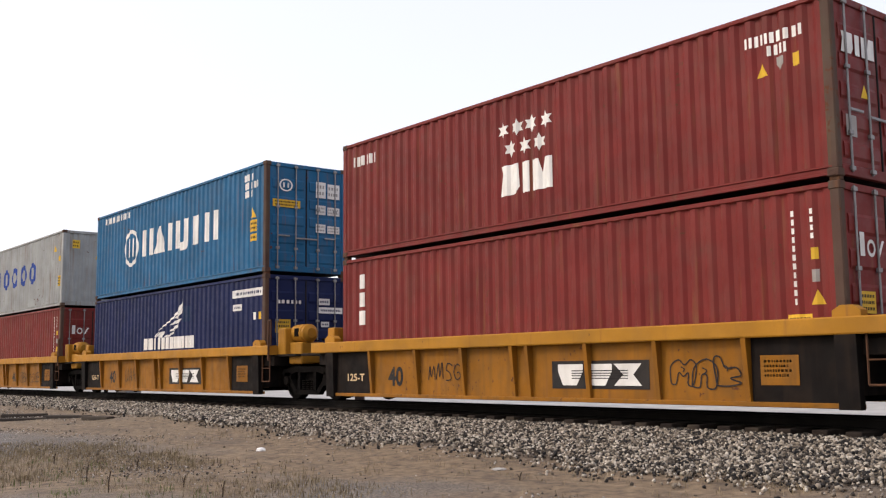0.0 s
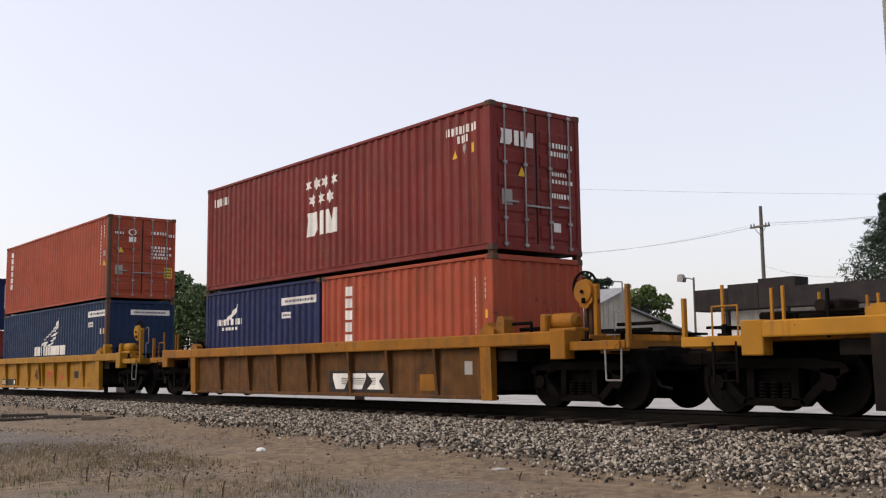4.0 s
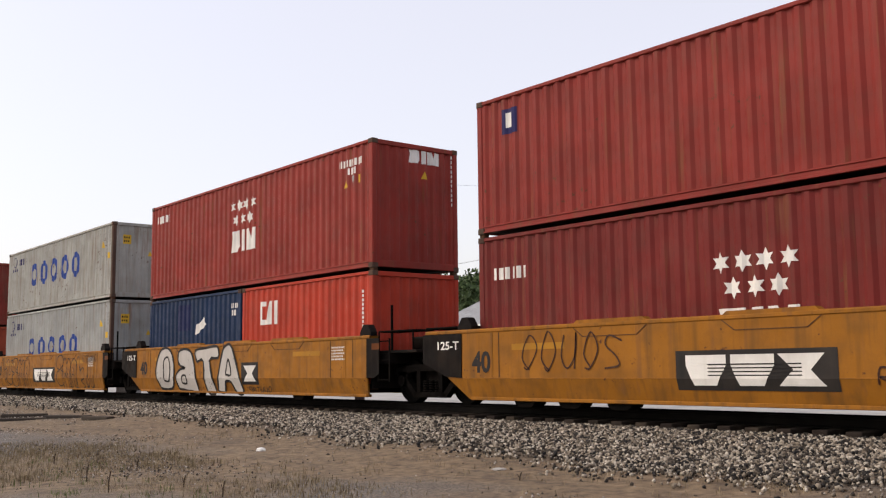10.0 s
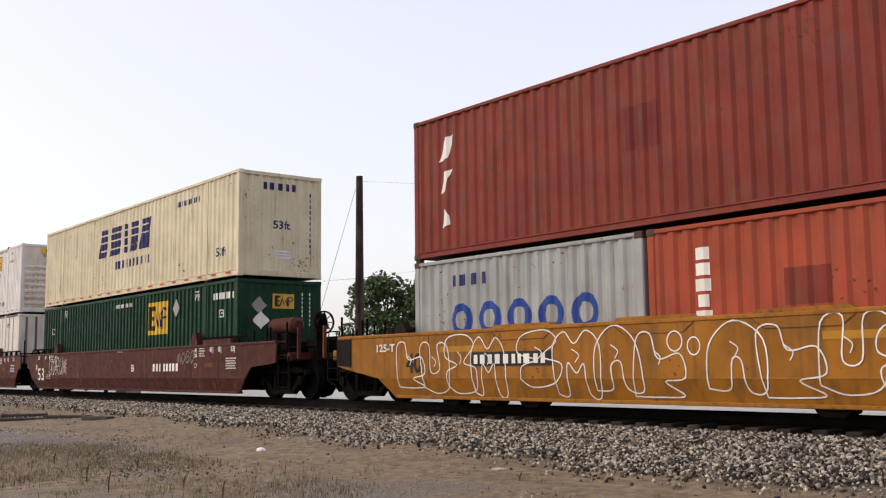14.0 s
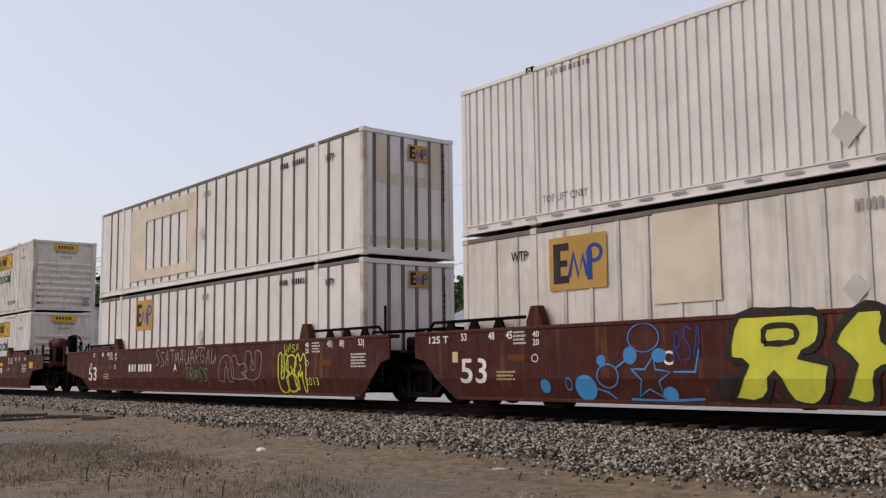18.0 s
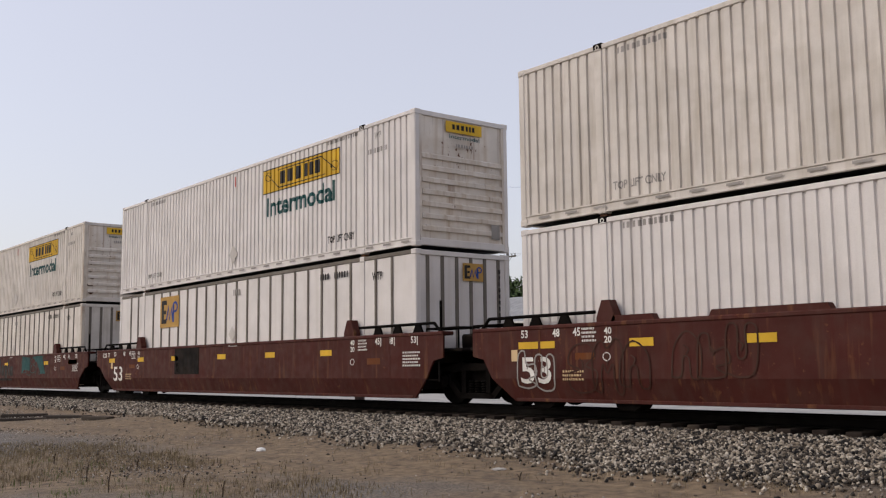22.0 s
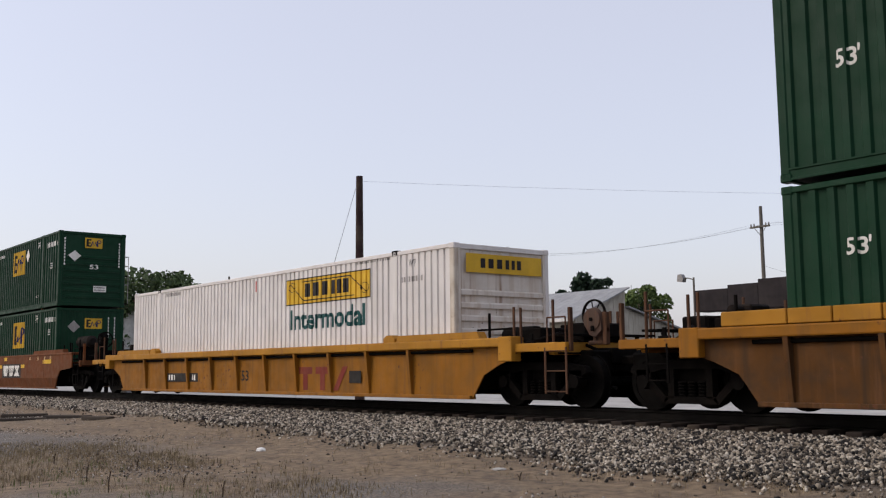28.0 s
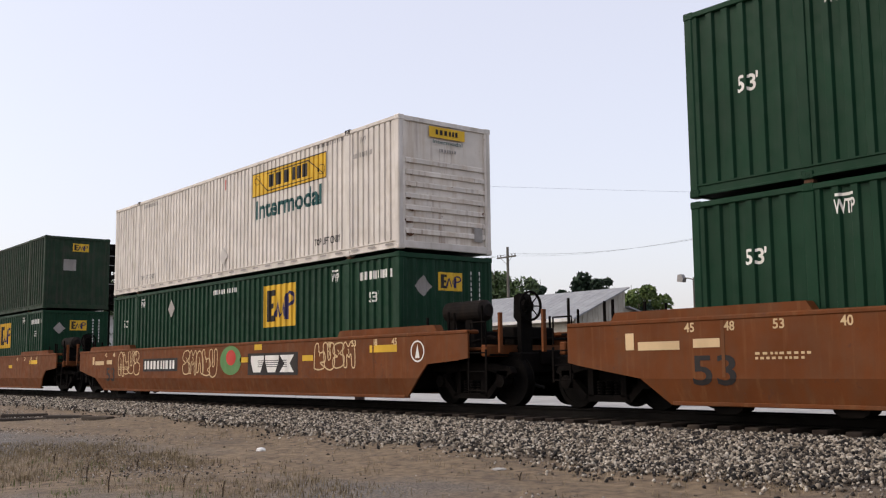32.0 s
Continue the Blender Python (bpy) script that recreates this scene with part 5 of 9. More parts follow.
def lay(name, flat, mat, parent, cuts, zcuts, place, label="", rise=0.0):
    """Cut flat shapes at the folds and put every corner on the sheet."""
    if len(flat.starts) > 1 and name not in ("lettering", "panel_outline"):
        lift = 0.003 if name.startswith("spray") else 0.0
        return [lay(name, f, mat, parent, cuts, zcuts, place, label, lift + 0.001 * (i % 6)) for i, f in enumerate(flat.pieces())][0]
    side = place(0.0, 1.0)[1] < -1.0
    bm = bmesh.new()
    for p in flat.polys:
        try:
            bm.faces.new([bm.verts.new((u, 0, z)) for u, z in p])
        except ValueError:
            pass
    bmesh.ops.remove_doubles(bm, verts=bm.verts, dist=2e-5)
    us = [v.co.x for v in bm.verts]
    zs = [v.co.z for v in bm.verts]
    lo, hi = min(us), max(us)
    for c in cuts:
        if lo < c < hi:
            bmesh.ops.bisect_plane(bm, geom=bm.verts[:] + bm.edges[:] + bm.faces[:], plane_co=(c, 0, 0), plane_no=(1, 0, 0))
    for c in zcuts:
        if min(zs) < c < max(zs):
            bmesh.ops.bisect_plane(bm, geom=bm.verts[:] + bm.edges[:] + bm.faces[:], plane_co=(0, 0, c), plane_no=(0, 0, 1))
    for v in bm.verts:
        v.co = place(v.co.x, v.co.z)
        if side:
            v.co.y -= rise
        else:
            v.co.x += rise
    me = bpy.data.meshes.new(name)
    bm.to_mesh(me)
    bm.free()
    me.materials.append(mat)
    ob = new(name, me)
    ob.parent = parent
    if label:
        ob["label"] = label
    if name in ("lettering", "panel_outline"):
        ob["kind"] = "stuff"
    return ob


def on_side(box, kind, flat, mat, name="lettering", label="", lift=0.004):
    w, L, dz = box["W"] / 2, box["L"], box["dz"]
    if kind in ("posts",):
        return lay(name, flat, mat, box, (), (), lambda u, z: (u, -(w + lift), z + dz), label)
    line = side_line(kind, L)
    xs, ds = [p[0] for p in line], [p[1] for p in line]
    return lay(name, flat, mat, box, xs, (), lambda u, z: (u, -(w - 0.022 - float(np.interp(u, xs, ds))) - lift, z + dz), label)


def on_end(box, typ, flat, mat, name="lettering", label="", lift=0.004):
    w, e, dz = box["W"] / 2, box["L"] / 2, box["dz"]
    if typ == "front":
        line = fold(-w + 0.13, w - 0.13, 0.25, 0.03, 0.28, 0.22)
        xs, ds = [p[0] for p in line], [p[1] for p in line]
        return lay(name, flat, mat, box, xs, (), lambda u, z: (e - 0.03 - float(np.interp(u, xs, ds)) + lift, u, z + dz), label)
    return lay(name, flat, mat, box, (), (), lambda u, z: (e - 0.006 + lift, u, z + dz), label)


def on_car(car, style, flat, mat, name="lettering", label="", lift=0.004):
    if style == "ribbed":
        return lay(name, flat, mat, car, (), (), lambda u, z: (u, -1.392 - lift - (0.022 if abs(u) > 4.65 else 0.0), z), label)
    return lay(name, flat, mat, car, (), (0.52,), lambda u, z: (u, (-1.512 if z > 0.52 else -1.512 + (0.52 - z) / 0.39 * 0.11) - lift - (0.02 if style == "dark" else 0), z), label)


def smooth_line(pts, n=5):
    out = []
    for i in range(len(pts) - 1):
        p0, p1, p2, p3 = pts[max(0, i - 1)], pts[i], pts[i + 1], pts[min(len(pts) - 1, i + 2)]
        for k in range(n):
            t = k / n
            out.append(tuple(0.5 * (2 * p1[j] + (p2[j] - p0[j]) * t + (2 * p0[j] - 5 * p1[j] + 4 * p2[j] - p3[j]) * t * t + (3 * p1[j] - p0[j] - 3 * p2[j] + p3[j]) * t ** 3) for j in (0, 1)))
    return out + [pts[-1]]


SWOLLEN = (((0, 0), (-0.04, 0.72), (0.22, 1), (0.5, 0.82), (0.78, 1.02), (1.03, 0.72), (1, 0), (0.76, -0.03), (0.7, 0.48), (0.5, 0.34), (0.3, 0.5), (0.25, -0.02), (0, 0)),
           ((0, 0), (-0.02, 0.9), (0.3, 1.02), (0.45, 0.62), (0.9, 0.66), (1.02, 0.32), (0.6, 0.22), (0.96, 0.04), (0.5, -0.04), (0, 0)),
           ((0, 0.1), (0.3, -0.02), (0.9, 0.05), (1.03, 0.42), (0.6, 0.55), (0.96, 0.8), (0.7, 1.02), (0.1, 0.95), (-0.03, 0.62), (0.4, 0.48), (0.02, 0.38), (0, 0.1)),
           ((0, 0), (0.05, 0.7), (0.5, 1.02), (0.95, 0.72), (1, 0), (0.66, 0), (0.6, 0.42), (0.4, 0.42), (0.34, 0), (0, 0)),
           ((0.05, 0.05), (0, 0.95), (0.36, 1), (0.38, 0.4), (0.66, 0.42), (0.64, 1), (1, 0.94), (0.98, 0.1), (0.5, -0.06), (0.05, 0.05)))


SCRIPT = (((0.05, 0.1), (0.2, 0.9), (0.45, 0.25), (0.7, 0.95), (0.95, 0.1)),
          ((0.9, 0.8), (0.4, 1.0), (0.05, 0.55), (0.35, 0.05), (0.8, 0.2), (0.75, 0.55), (0.4, 0.5)),
          ((0.1, 1.0), (0.05, 0.3), (0.4, 0.0), (0.8, 0.35), (0.85, 1.0), (0.85, 0.0)),
          ((0.9, 0.9), (0.3, 1.0), (0.1, 0.7), (0.7, 0.4), (0.8, 0.1), (0.1, 0.0)),
          ((0.1, 0.0), (0.15, 1.0), (0.8, 0.8), (0.6, 0.5), (0.2, 0.5), (0.9, 0.0)),
          ((0.5, 0.0), (0.5, 1.0), (0.05, 0.95), (1.0, 1.0)),
          ((0.1, 0.0), (0.5, 1.0), (0.9, 0.0), (0.7, 0.4), (0.25, 0.4)),
          ((0.5, 0.05), (0.1, 0.4), (0.4, 1.0), (0.9, 0.6), (0.5, 0.05), (0.2, 0.1)))


def scrawl(a, b, c, d, n, w, seed, bubble=True):
    """Sprayed swollen loops side by side."""
    rnd = random.Random(seed)
    f = Flat()
    step = (c - a) / n
    for i in range(n):
        u0, u1 = a + i * step - 0.04 * step, a + (i + 1) * step + 0.06 * step
        m, h = (u0 + u1) / 2, d - b
        k = rnd.random()
        top, low = d - h * rnd.uniform(0, 0.18), b + h * rnd.uniform(0, 0.15)
        if bubble:
            form = SWOLLEN[(i * 3 + seed) % len(SWOLLEN)]
            slant = rnd.uniform(-0.12, 0.12)
            pts = [(u0 + (u1 - u0) * (p + slant * (q - 0.5) + rnd.uniform(-0.03, 0.03)), low + (top - low) * (q + rnd.uniform(-0.03, 0.03))) for p, q in form]
            pts[-1] = pts[0]
            f.ribbon(smooth_line(pts), w)
            f.ribbon(smooth_line([(m - 0.1 * (u1 - u0), low + 0.72 * (top - low)), (m + 0.08 * (u1 - u0) * k, low + 0.62 * (top - low)), (m - 0.02 * (u1 - u0), low + 0.5 * (top - low))]), w * 0.8)
        else:
            form = SCRIPT[(i * 5 + seed + int(4 * k)) % len(SCRIPT)]
            pts = [(u0 + (u1 - u0) * (0.08 + 0.8 * p + 0.1 * q + rnd.uniform(-0.05, 0.05)), low + (top - low) * (q + rnd.uniform(-0.05, 0.05))) for p, q in form]
            f.ribbon(smooth_line(pts), w)
    return f


# recurring marks
def codes(box, kind, right_u, z1, mat=MARK_WHITE, L=1.35, seed=3):
    """Two upright columns of small signs by the corner post."""
    on_side(box, kind, Flat().column(right_u - 0.29, z1 - L, right_u - 0.23, z1, 11, 0.22, seed), mat, "lettering")
    on_side(box, kind, Flat().column(right_u, z1 - 0.45, right_u + 0.055, z1, 4, 0.22, seed + 1), mat, "lettering")


def warning(box, place, typ, u, z, s=0.2, mat=MARK_YELLOW):
    place(box, typ, Flat().poly((u - s / 2, z), (u + s / 2, z), (u, z + s)), mat, "warning_triangle", "yellow warning triangle")


def plate(box, place, typ, a, b, c, d, mat=MARK_YELLOW, n=0, ink=MARK_DARK, name="label_plate"):
    p = place(box, typ, Flat().rect(a, b, c, d), mat, name)
    if n:
        h = (d - b) / (2 * n + 1)
        f = Flat()
        for i in range(n):
            f.row(a + 0.08 * (c - a), b + (2 * i + 1) * h, c - 0.08 * (c - a), b + (2 * i + 2) * h, max(3, int((c - a) / h * 0.9)), 0.2, i + 5)
        place(box, typ, f, ink, "lettering", "", 0.007)
    return p


def star_box(box, end, dz=0.0):
    f = Flat()
    for i in range(4):
        f.star(-0.62 + 0.38 * i, 2.18 + dz, 0.165)
    for i in range(3):
        f.star(-0.42 + 0.38 * i, 1.80 + dz, 0.165)
    on_side(box, "iso", f, MARK_WHITE, "emblem", "seven white stars")
    g = Flat().poly((-0.73, 0.93 + dz), (-0.30, 0.93 + dz), (-0.20, 1.06 + dz), (-0.22, 1.50 + dz), (-0.70, 1.50 + dz), (-0.66, 1.36 + dz)).rect(-0.13, 0.93 + dz, 0.07, 1.50 + dz).poly((0.14, 0.93 + dz), (0.65, 0.93 + dz), (0.65, 1.50 + dz), (0.46, 1.50 + dz), (0.40, 1.22 + dz), (0.32, 1.50 + dz), (0.14, 1.50 + dz))
    on_side(box, "iso", g, MARK_WHITE, "emblem", "white block mark")
    on_side(box, "iso", Flat().row(-5.67, 2.30 + dz, -4.75, 2.52 + dz, 6, 0.2), MARK_WHITE)
    on_side(box, "iso", Flat().row(4.70, 2.36 + dz, 5.68, 2.52 + dz, 10, 0.22, 4), MARK_WHITE)
    on_side(box, "iso", Flat().row(5.08, 2.17 + dz, 5.42, 2.32 + dz, 4, 0.2, 6), MARK_WHITE)
    warning(box, on_side, "iso", 4.98, 1.89 + dz)
    on_side(box, "iso", Flat().poly((5.21, 2.13 + dz), (5.34, 2.13 + dz), (5.34, 2.02 + dz), (5.275, 1.93 + dz), (5.21, 2.02 + dz)), MARK_GREY, "label_plate")
    plate(box, on_side, "iso", 5.47, 1.94 + dz, 5.59, 2.13 + dz)
    y = -0.98 if end == "door" else -0.19
    z = 2.04 if end == "door" else 2.30 + (0.13 if dz == 0 else 0)
    on_end(box, end, Flat().poly((y, z), (y + 0.26, z), (y + 0.32, z + 0.08), (y + 0.31, z + 0.3), (y + 0.02, z + 0.3), (y + 0.05, z + 0.2)).rect(y + 0.37, z, y + 0.49, z + 0.3).poly((y + 0.54, z), (y + 0.88, z), (y + 0.88, z + 0.3), (y + 0.74, z + 0.3), (y + 0.7, z + 0.14), (y + 0.66, z + 0.3), (y + 0.54, z + 0.3)), MARK_WHITE, "emblem", "white block mark")
    if end == "door":
        warning(box, on_end, end, -0.42, 1.45, 0.2)
        plate(box, on_end, end, -0.95, 0.86, -0.68, 1.16, MARK_GREY)
        for k, (za, zb) in enumerate(((2.12, 2.22), (1.95, 2.05), (1.55, 1.63), (1.40, 1.48), (1.1, 1.2))):
            on_end(box, end, Flat().row(0.32, za, 1.02 - 0.1 * (k % 3), zb, 8, 0.2, k), MARK_WHITE)
        plate(box, on_end, end, 0.42, 0.42, 0.62, 0.60, MARK_WHITE)
    else:
        warning(box, on_end, end, y + 0.45, z - 0.35, 0.19)
        on_end(box, end, Flat().column(1.02, z - 0.95, 1.07, z + 0.28, 11, 0.22), MARK_WHITE)


def upright_word(box, u0, u1, z0, z1, n=6, mat=MARK_WHITE):
    on_side(box, "iso", Flat().column(u0, z0, u1, z1, n, 0.22, 9), mat, "emblem", "white blocks down the side")


def wing_box(box, end, word=(-1.75, 1.05, 1.88, 1.40)):
    f = Flat()
    f.poly((-0.98, 1.36), (-0.82, 1.51), (-0.41, 1.73), (-0.48, 1.66), (-0.70, 1.55), (-0.82, 1.45))
    f.poly((-0.48, 1.66), (-0.41, 1.73), (0.22, 1.92), (0.66, 2.13), (1.10, 2.46), (1.07, 2.33), (0.91, 2.16), (0.53, 1.98), (0.03, 1.81))
    f.poly((1.07, 2.28), (1.00, 2.09), (0.72, 1.92), (0.56, 1.96), (0.82, 2.09))
    f.poly((0.97, 1.92), (0.88, 1.81), (0.50, 1.77), (0.22, 1.75), (0.41, 1.83), (0.66, 1.88))
    f.poly((0.85, 1.79), (0.72, 1.66), (0.34, 1.57), (0.15, 1.58), (0.44, 1.66), (0.63, 1.73))
    f.poly((0.63, 1.62), (0.47, 1.51), (0.22, 1.41), (-0.22, 1.41), (-0.19, 1.45), (0.22, 1.48))
    f.poly((-0.19, 1.58), (-0.22, 1.49), (-0.44, 1.40), (-0.66, 1.41), (-0.50, 1.49))
    f.poly((-0.19, 1.58), (-0.50, 1.49), (-0.72, 1.47), (-0.85, 1.38), (-0.76, 1.49), (-0.47, 1.58))
    on_side(box, "iso", f, MARK_WHITE, "emblem", "white feathered wing")
    a, b, c, d = word
    k = 0.27 * (c - a)
    on_side(box, "iso", Flat().row(a, b, a + k, d, 3, 0.16, 2).row(a + k + 0.06, b, c, d, 9, 0.16, 3), MARK_WHITE, "emblem", "row of white blocks")
    plate(box, on_side, "iso", 4.26, 2.30, 5.95, 2.51, MARK_WHITE, 1, NAVY)
    plate(box, on_side, "iso", 4.28, 1.96, 4.80, 2.13, MARK_WHITE, 1, NAVY)
    plate(box, on_side, "iso", 5.42, 1.69, 5.55, 1.88, MARK_WHITE)
    plate(box, on_side, "iso", 5.70, 1.69, 5.83, 1.88)


def ring_word(box, z0, z1, u0=-2.98, pitch=1.235, w=0.78, n=5, mat=MARK_BLUE):
    f = Flat()
    for i in range(n):
        f.hoop(u0 + i * pitch, z0, u0 + i * pitch + w, z1, 0.46)
    on_side(box, "iso", f, mat, "emblem", "row of blue rings")


def ship_box(box, z0, z1, dz=0.0, end=True):
    ring_word(box, z0, z1)
    on_side(box, "iso", Flat().hoop(-5.42, 2.18 + dz, -4.98, 2.64 + dz, 0.14).poly((-5.26, 2.12 + dz), (-5.14, 2.12 + dz), (-5.20, 2.74 + dz)).row(-5.55, 2.02 + dz, -4.85, 2.12 + dz, 5, 0.2), MARK_NAVY, "emblem", "navy ring with a spike")
    on_side(box, "iso", Flat().row(-4.70, 2.24 + dz, -3.60, 2.50 + dz, 4, 0.16), MARK_NAVY, "emblem", "four navy blocks")
    warning(box, on_side, "iso", 5.10, 2.02 + dz, 0.24)
    codes(box, "iso", 5.70, 2.48 + dz, MARK_GREY)
    plate(box, on_side, "iso", 5.58, 1.62 + dz, 5.72, 1.82 + dz)
    if end:
        plate(box, on_end, "front", -0.85, 2.10 + dz, -0.57, 2.42 + dz, MARK_YELLOW, 2)
        warning(box, on_end, "front", 0.12, 1.72 + dz, 0.18)


def panel_box(box, end=True, z=0.0, clean=True):
    """Yellow name panel with a word under it."""
    on_side(box, "fine", Flat().rect(1.52, 1.93 + z, 5.18, 2.56 + z), MARK_YELLOW, "name_panel", "yellow name panel")
    edge = Flat().rect(1.52, 1.93 + z, 5.18, 1.955 + z).rect(1.52, 2.535 + z, 5.18, 2.56 + z).rect(1.52, 1.955 + z, 1.545, 2.535 + z).rect(5.155, 1.955 + z, 5.18, 2.535 + z)
    edge.ribbon([(1.75, 2.45 + z), (2.35, 2.02 + z), (4.55, 2.02 + z)], 0.025).ribbon([(2.3, 2.47 + z), (4.35, 2.47 + z), (5.0, 2.08 + z)], 0.025).hoop(1.66, 2.24 + z, 1.98, 2.48 + z, 0.12).hoop(4.78, 2.04 + z, 5.12, 2.28 + z, 0.12)
    on_side(box, "fine", edge, MARK_DARK, "panel_outline", "", 0.007)
    on_side(box, "fine", Flat().row(2.42, 2.10 + z, 4.42, 2.42 + z, 6, 0.3, 12), MARK_DARK, "emblem", "row of dark blocks", 0.007)
    on_side(box, "fine", words("Intermodal", 1.73, 1.33 + z, 4.97, 1.82 + z, 0.03), MARK_TEAL, "lettering", "dark teal lettering")
    on_side(box, "fine", words("TOP LIFT ONLY", 4.66, 0.35, 5.78, 0.52), MARK_DARK)
    on_side(box, "fine", words("TOP LIFT ONLY", -5.85, 0.33, -4.75, 0.47), MARK_GREY)
    on_side(box, "fine", words("WTP", 6.58, 2.46, 6.82, 2.62), MARK_GREY)
    on_side(box, "fine", Flat().row(6.32, 2.16, 7.08, 2.27, 9, 0.25, 8), MARK_GREY)
    on_side(box, "fine", Flat().row(4.65, 2.68, 5.95, 2.77, 14, 0.25, 5), MARK_GREY)
    on_side(box, "fine", Flat().row(-5.7, 2.6, -4.6, 2.7, 10, 0.25, 7), MARK_GREY)
    on_side(box, "fine", Flat().rect(-0.04, 2.38, 0.02, 2.66), MARK_RED, "red_tick")
    on_side(box, "posts", Flat().poly((-0.28, 0.55), (-0.05, 0.30), (0.2, 0.55), (-0.05, 0.80)), MARK_WORN, "placard_holder", "worn placard frame")
    w = box["W"] / 2
    f = Flat()
    for i in range(24):
        f.rect(-7.6 + i * 0.66, 0.095, -7.32 + i * 0.66, 0.135)
    lay("reflective_dash", f, MARK_GREY, box, (), (), lambda u, z2: (u, -w - 0.003, z2))
    if end:
        on_end(box, "ribs", Flat().rect(-0.48, 2.47, 0.53, 2.71), MARK_YELLOW, "name_panel", "yellow name panel", 0.012)
        on_end(box, "ribs", Flat().row(-0.30, 2.54, 0.36, 2.65, 6, 0.3, 12), MARK_DARK, "emblem", "", 0.015)
        on_end(box, "ribs", words("Intermodal", -0.38, 2.34, 0.46, 2.43, 0.01), MARK_TEAL, "lettering", "", 0.012)
        on_end(box, "ribs", Flat().row(-0.2, 2.16, 0.3, 2.23, 7, 0.25), MARK_GREY, "lettering", "", 0.012)
        plate(box, on_end, "ribs", 0.78, 0.24, 1.02, 0.56, MARK_GREY)


def square_emblem(box, place, typ, a, b, c, d, ground=MARK_YELLOW, second=MARK_NAVY):
    place(box, typ, Flat().rect(a, b, c, d), ground, "emblem", "square yellow emblem")
    w, h = c - a, d - b
    place(box, typ, Flat().rect(a + 0.08 * w, b + 0.13 * h, a + 0.21 * w, d - 0.12 * h).rect(a + 0.21 * w, d - 0.26 * h, a + 0.36 * w, d - 0.12 * h).rect(a + 0.21 * w, b + 0.13 * h, a + 0.36 * w, b + 0.27 * h).rect(a + 0.21 * w, b + 0.44 * h, a + 0.33 * w, b + 0.56 * h), MARK_DARK, "emblem", "dark bracket", 0.007)
    zig = [(a + (0.36 + 0.08 * i) * w, (b + 0.24 * h) if i % 2 == 0 else (d - 0.34 * h if i == 1 else d - 0.4 * h)) for i in range(5)]
    place(box, typ, Flat().ribbon(zig, 0.085 * w), second, "emblem", "blue zigzag", 0.007)
    place(box, typ, Flat().hoop(a + 0.66 * w, b + 0.46 * h, a + 0.94 * w, d - 0.18 * h, 0.4), second, "emblem", "blue loop", 0.007)
    place(box, typ, Flat().rect(a + 0.67 * w, b + 0.16 * h, a + 0.76 * w, b + 0.7 * h), second, "emblem", "blue bar", 0.009)


def green_box(box, end, em=(2.10, 1.52, 3.65, 2.52), dia=4.2, upper=True):
    k = "green"
    square_emblem(box, on_side, k, *em)
    on_side(box, "posts", Flat().poly((dia - 0.24, 2.22), (dia, 1.96), (dia + 0.24, 2.22), (dia, 2.50)), MARK_WHITE if upper else MARK_GREY, "placard_holder", "pale placard diamond")
    on_side(box, k, words("53'", 6.86, 1.46 if upper else 1.82, 7.25, 1.70 if upper else 2.05), MARK_WHITE)
    on_side(box, k, words("53'", -7.18, 1.42 if upper else 1.80, -6.80, 1.68 if upper else 2.04), MARK_WHITE)
    on_side(box, k, Flat().row(6.55, 2.32, 7.78, 2.50, 10, 0.25, 4), MARK_WHITE)
    for u in (5.42, -5.74):
        on_side(box, k, words("WTP", u, 2.36, u + 0.3, 2.56), MARK_WHITE)
        on_side(box, k, Flat().rect(u + 0.02, 2.60, u + 0.28, 2.64), MARK_WHITE)
    on_side(box, k, Flat().row(-0.75, 2.46, 0.7, 2.58, 14, 0.22, 7), MARK_WHITE)
    on_side(box, k, Flat().row(5.3, 0.42, 5.7, 0.52, 6, 0.2, 7), MARK_WHITE)
    if upper:
        square_emblem(box, on_end, end, -0.32, 2.24, 0.36, 2.64)
        on_end(box, end, Flat().poly((-0.95, 1.92), (-0.70, 1.70), (-0.45, 1.92), (-0.70, 2.12)), MARK_WHITE, "placard_holder", "pale placard diamond", 0.01)
        on_end(box, end, words("53", -0.12, 1.42, 0.22, 1.60), MARK_WHITE, "lettering", "", 0.01)
        plate(box, on_end, end, 0.05, 0.55, 0.55, 0.78, MARK_WHITE, 2)
        on_end(box, end, Flat().column(1.0, 1.5, 1.07, 2.5, 9, 0.2), MARK_WHITE, "lettering", "", 0.01)
        on_end(box, end, Flat().column(-1.12, 1.5, -1.05, 2.6, 9, 0.2), MARK_WHITE, "lettering", "", 0.01)
    else:
        square_emblem(box, on_end, end, -0.22, 2.05, 0.44, 2.45)
        on_end(box, end, Flat().poly((-0.88, 2.12), (-0.64, 1.90), (-0.40, 2.12), (-0.64, 2.36)), MARK_GREY, "placard_holder", "grey placard diamond", 0.008)
        on_end(box, end, words("53", -0.03, 1.52, 0.25, 1.70), MARK_WHITE, "lettering", "", 0.008)
        on_end(box, end, Flat().column(0.66, 1.55, 0.73, 2.5, 8, 0.2).column(0.90, 1.55, 0.97, 2.5, 8, 0.2), MARK_WHITE, "lettering", "", 0.008)


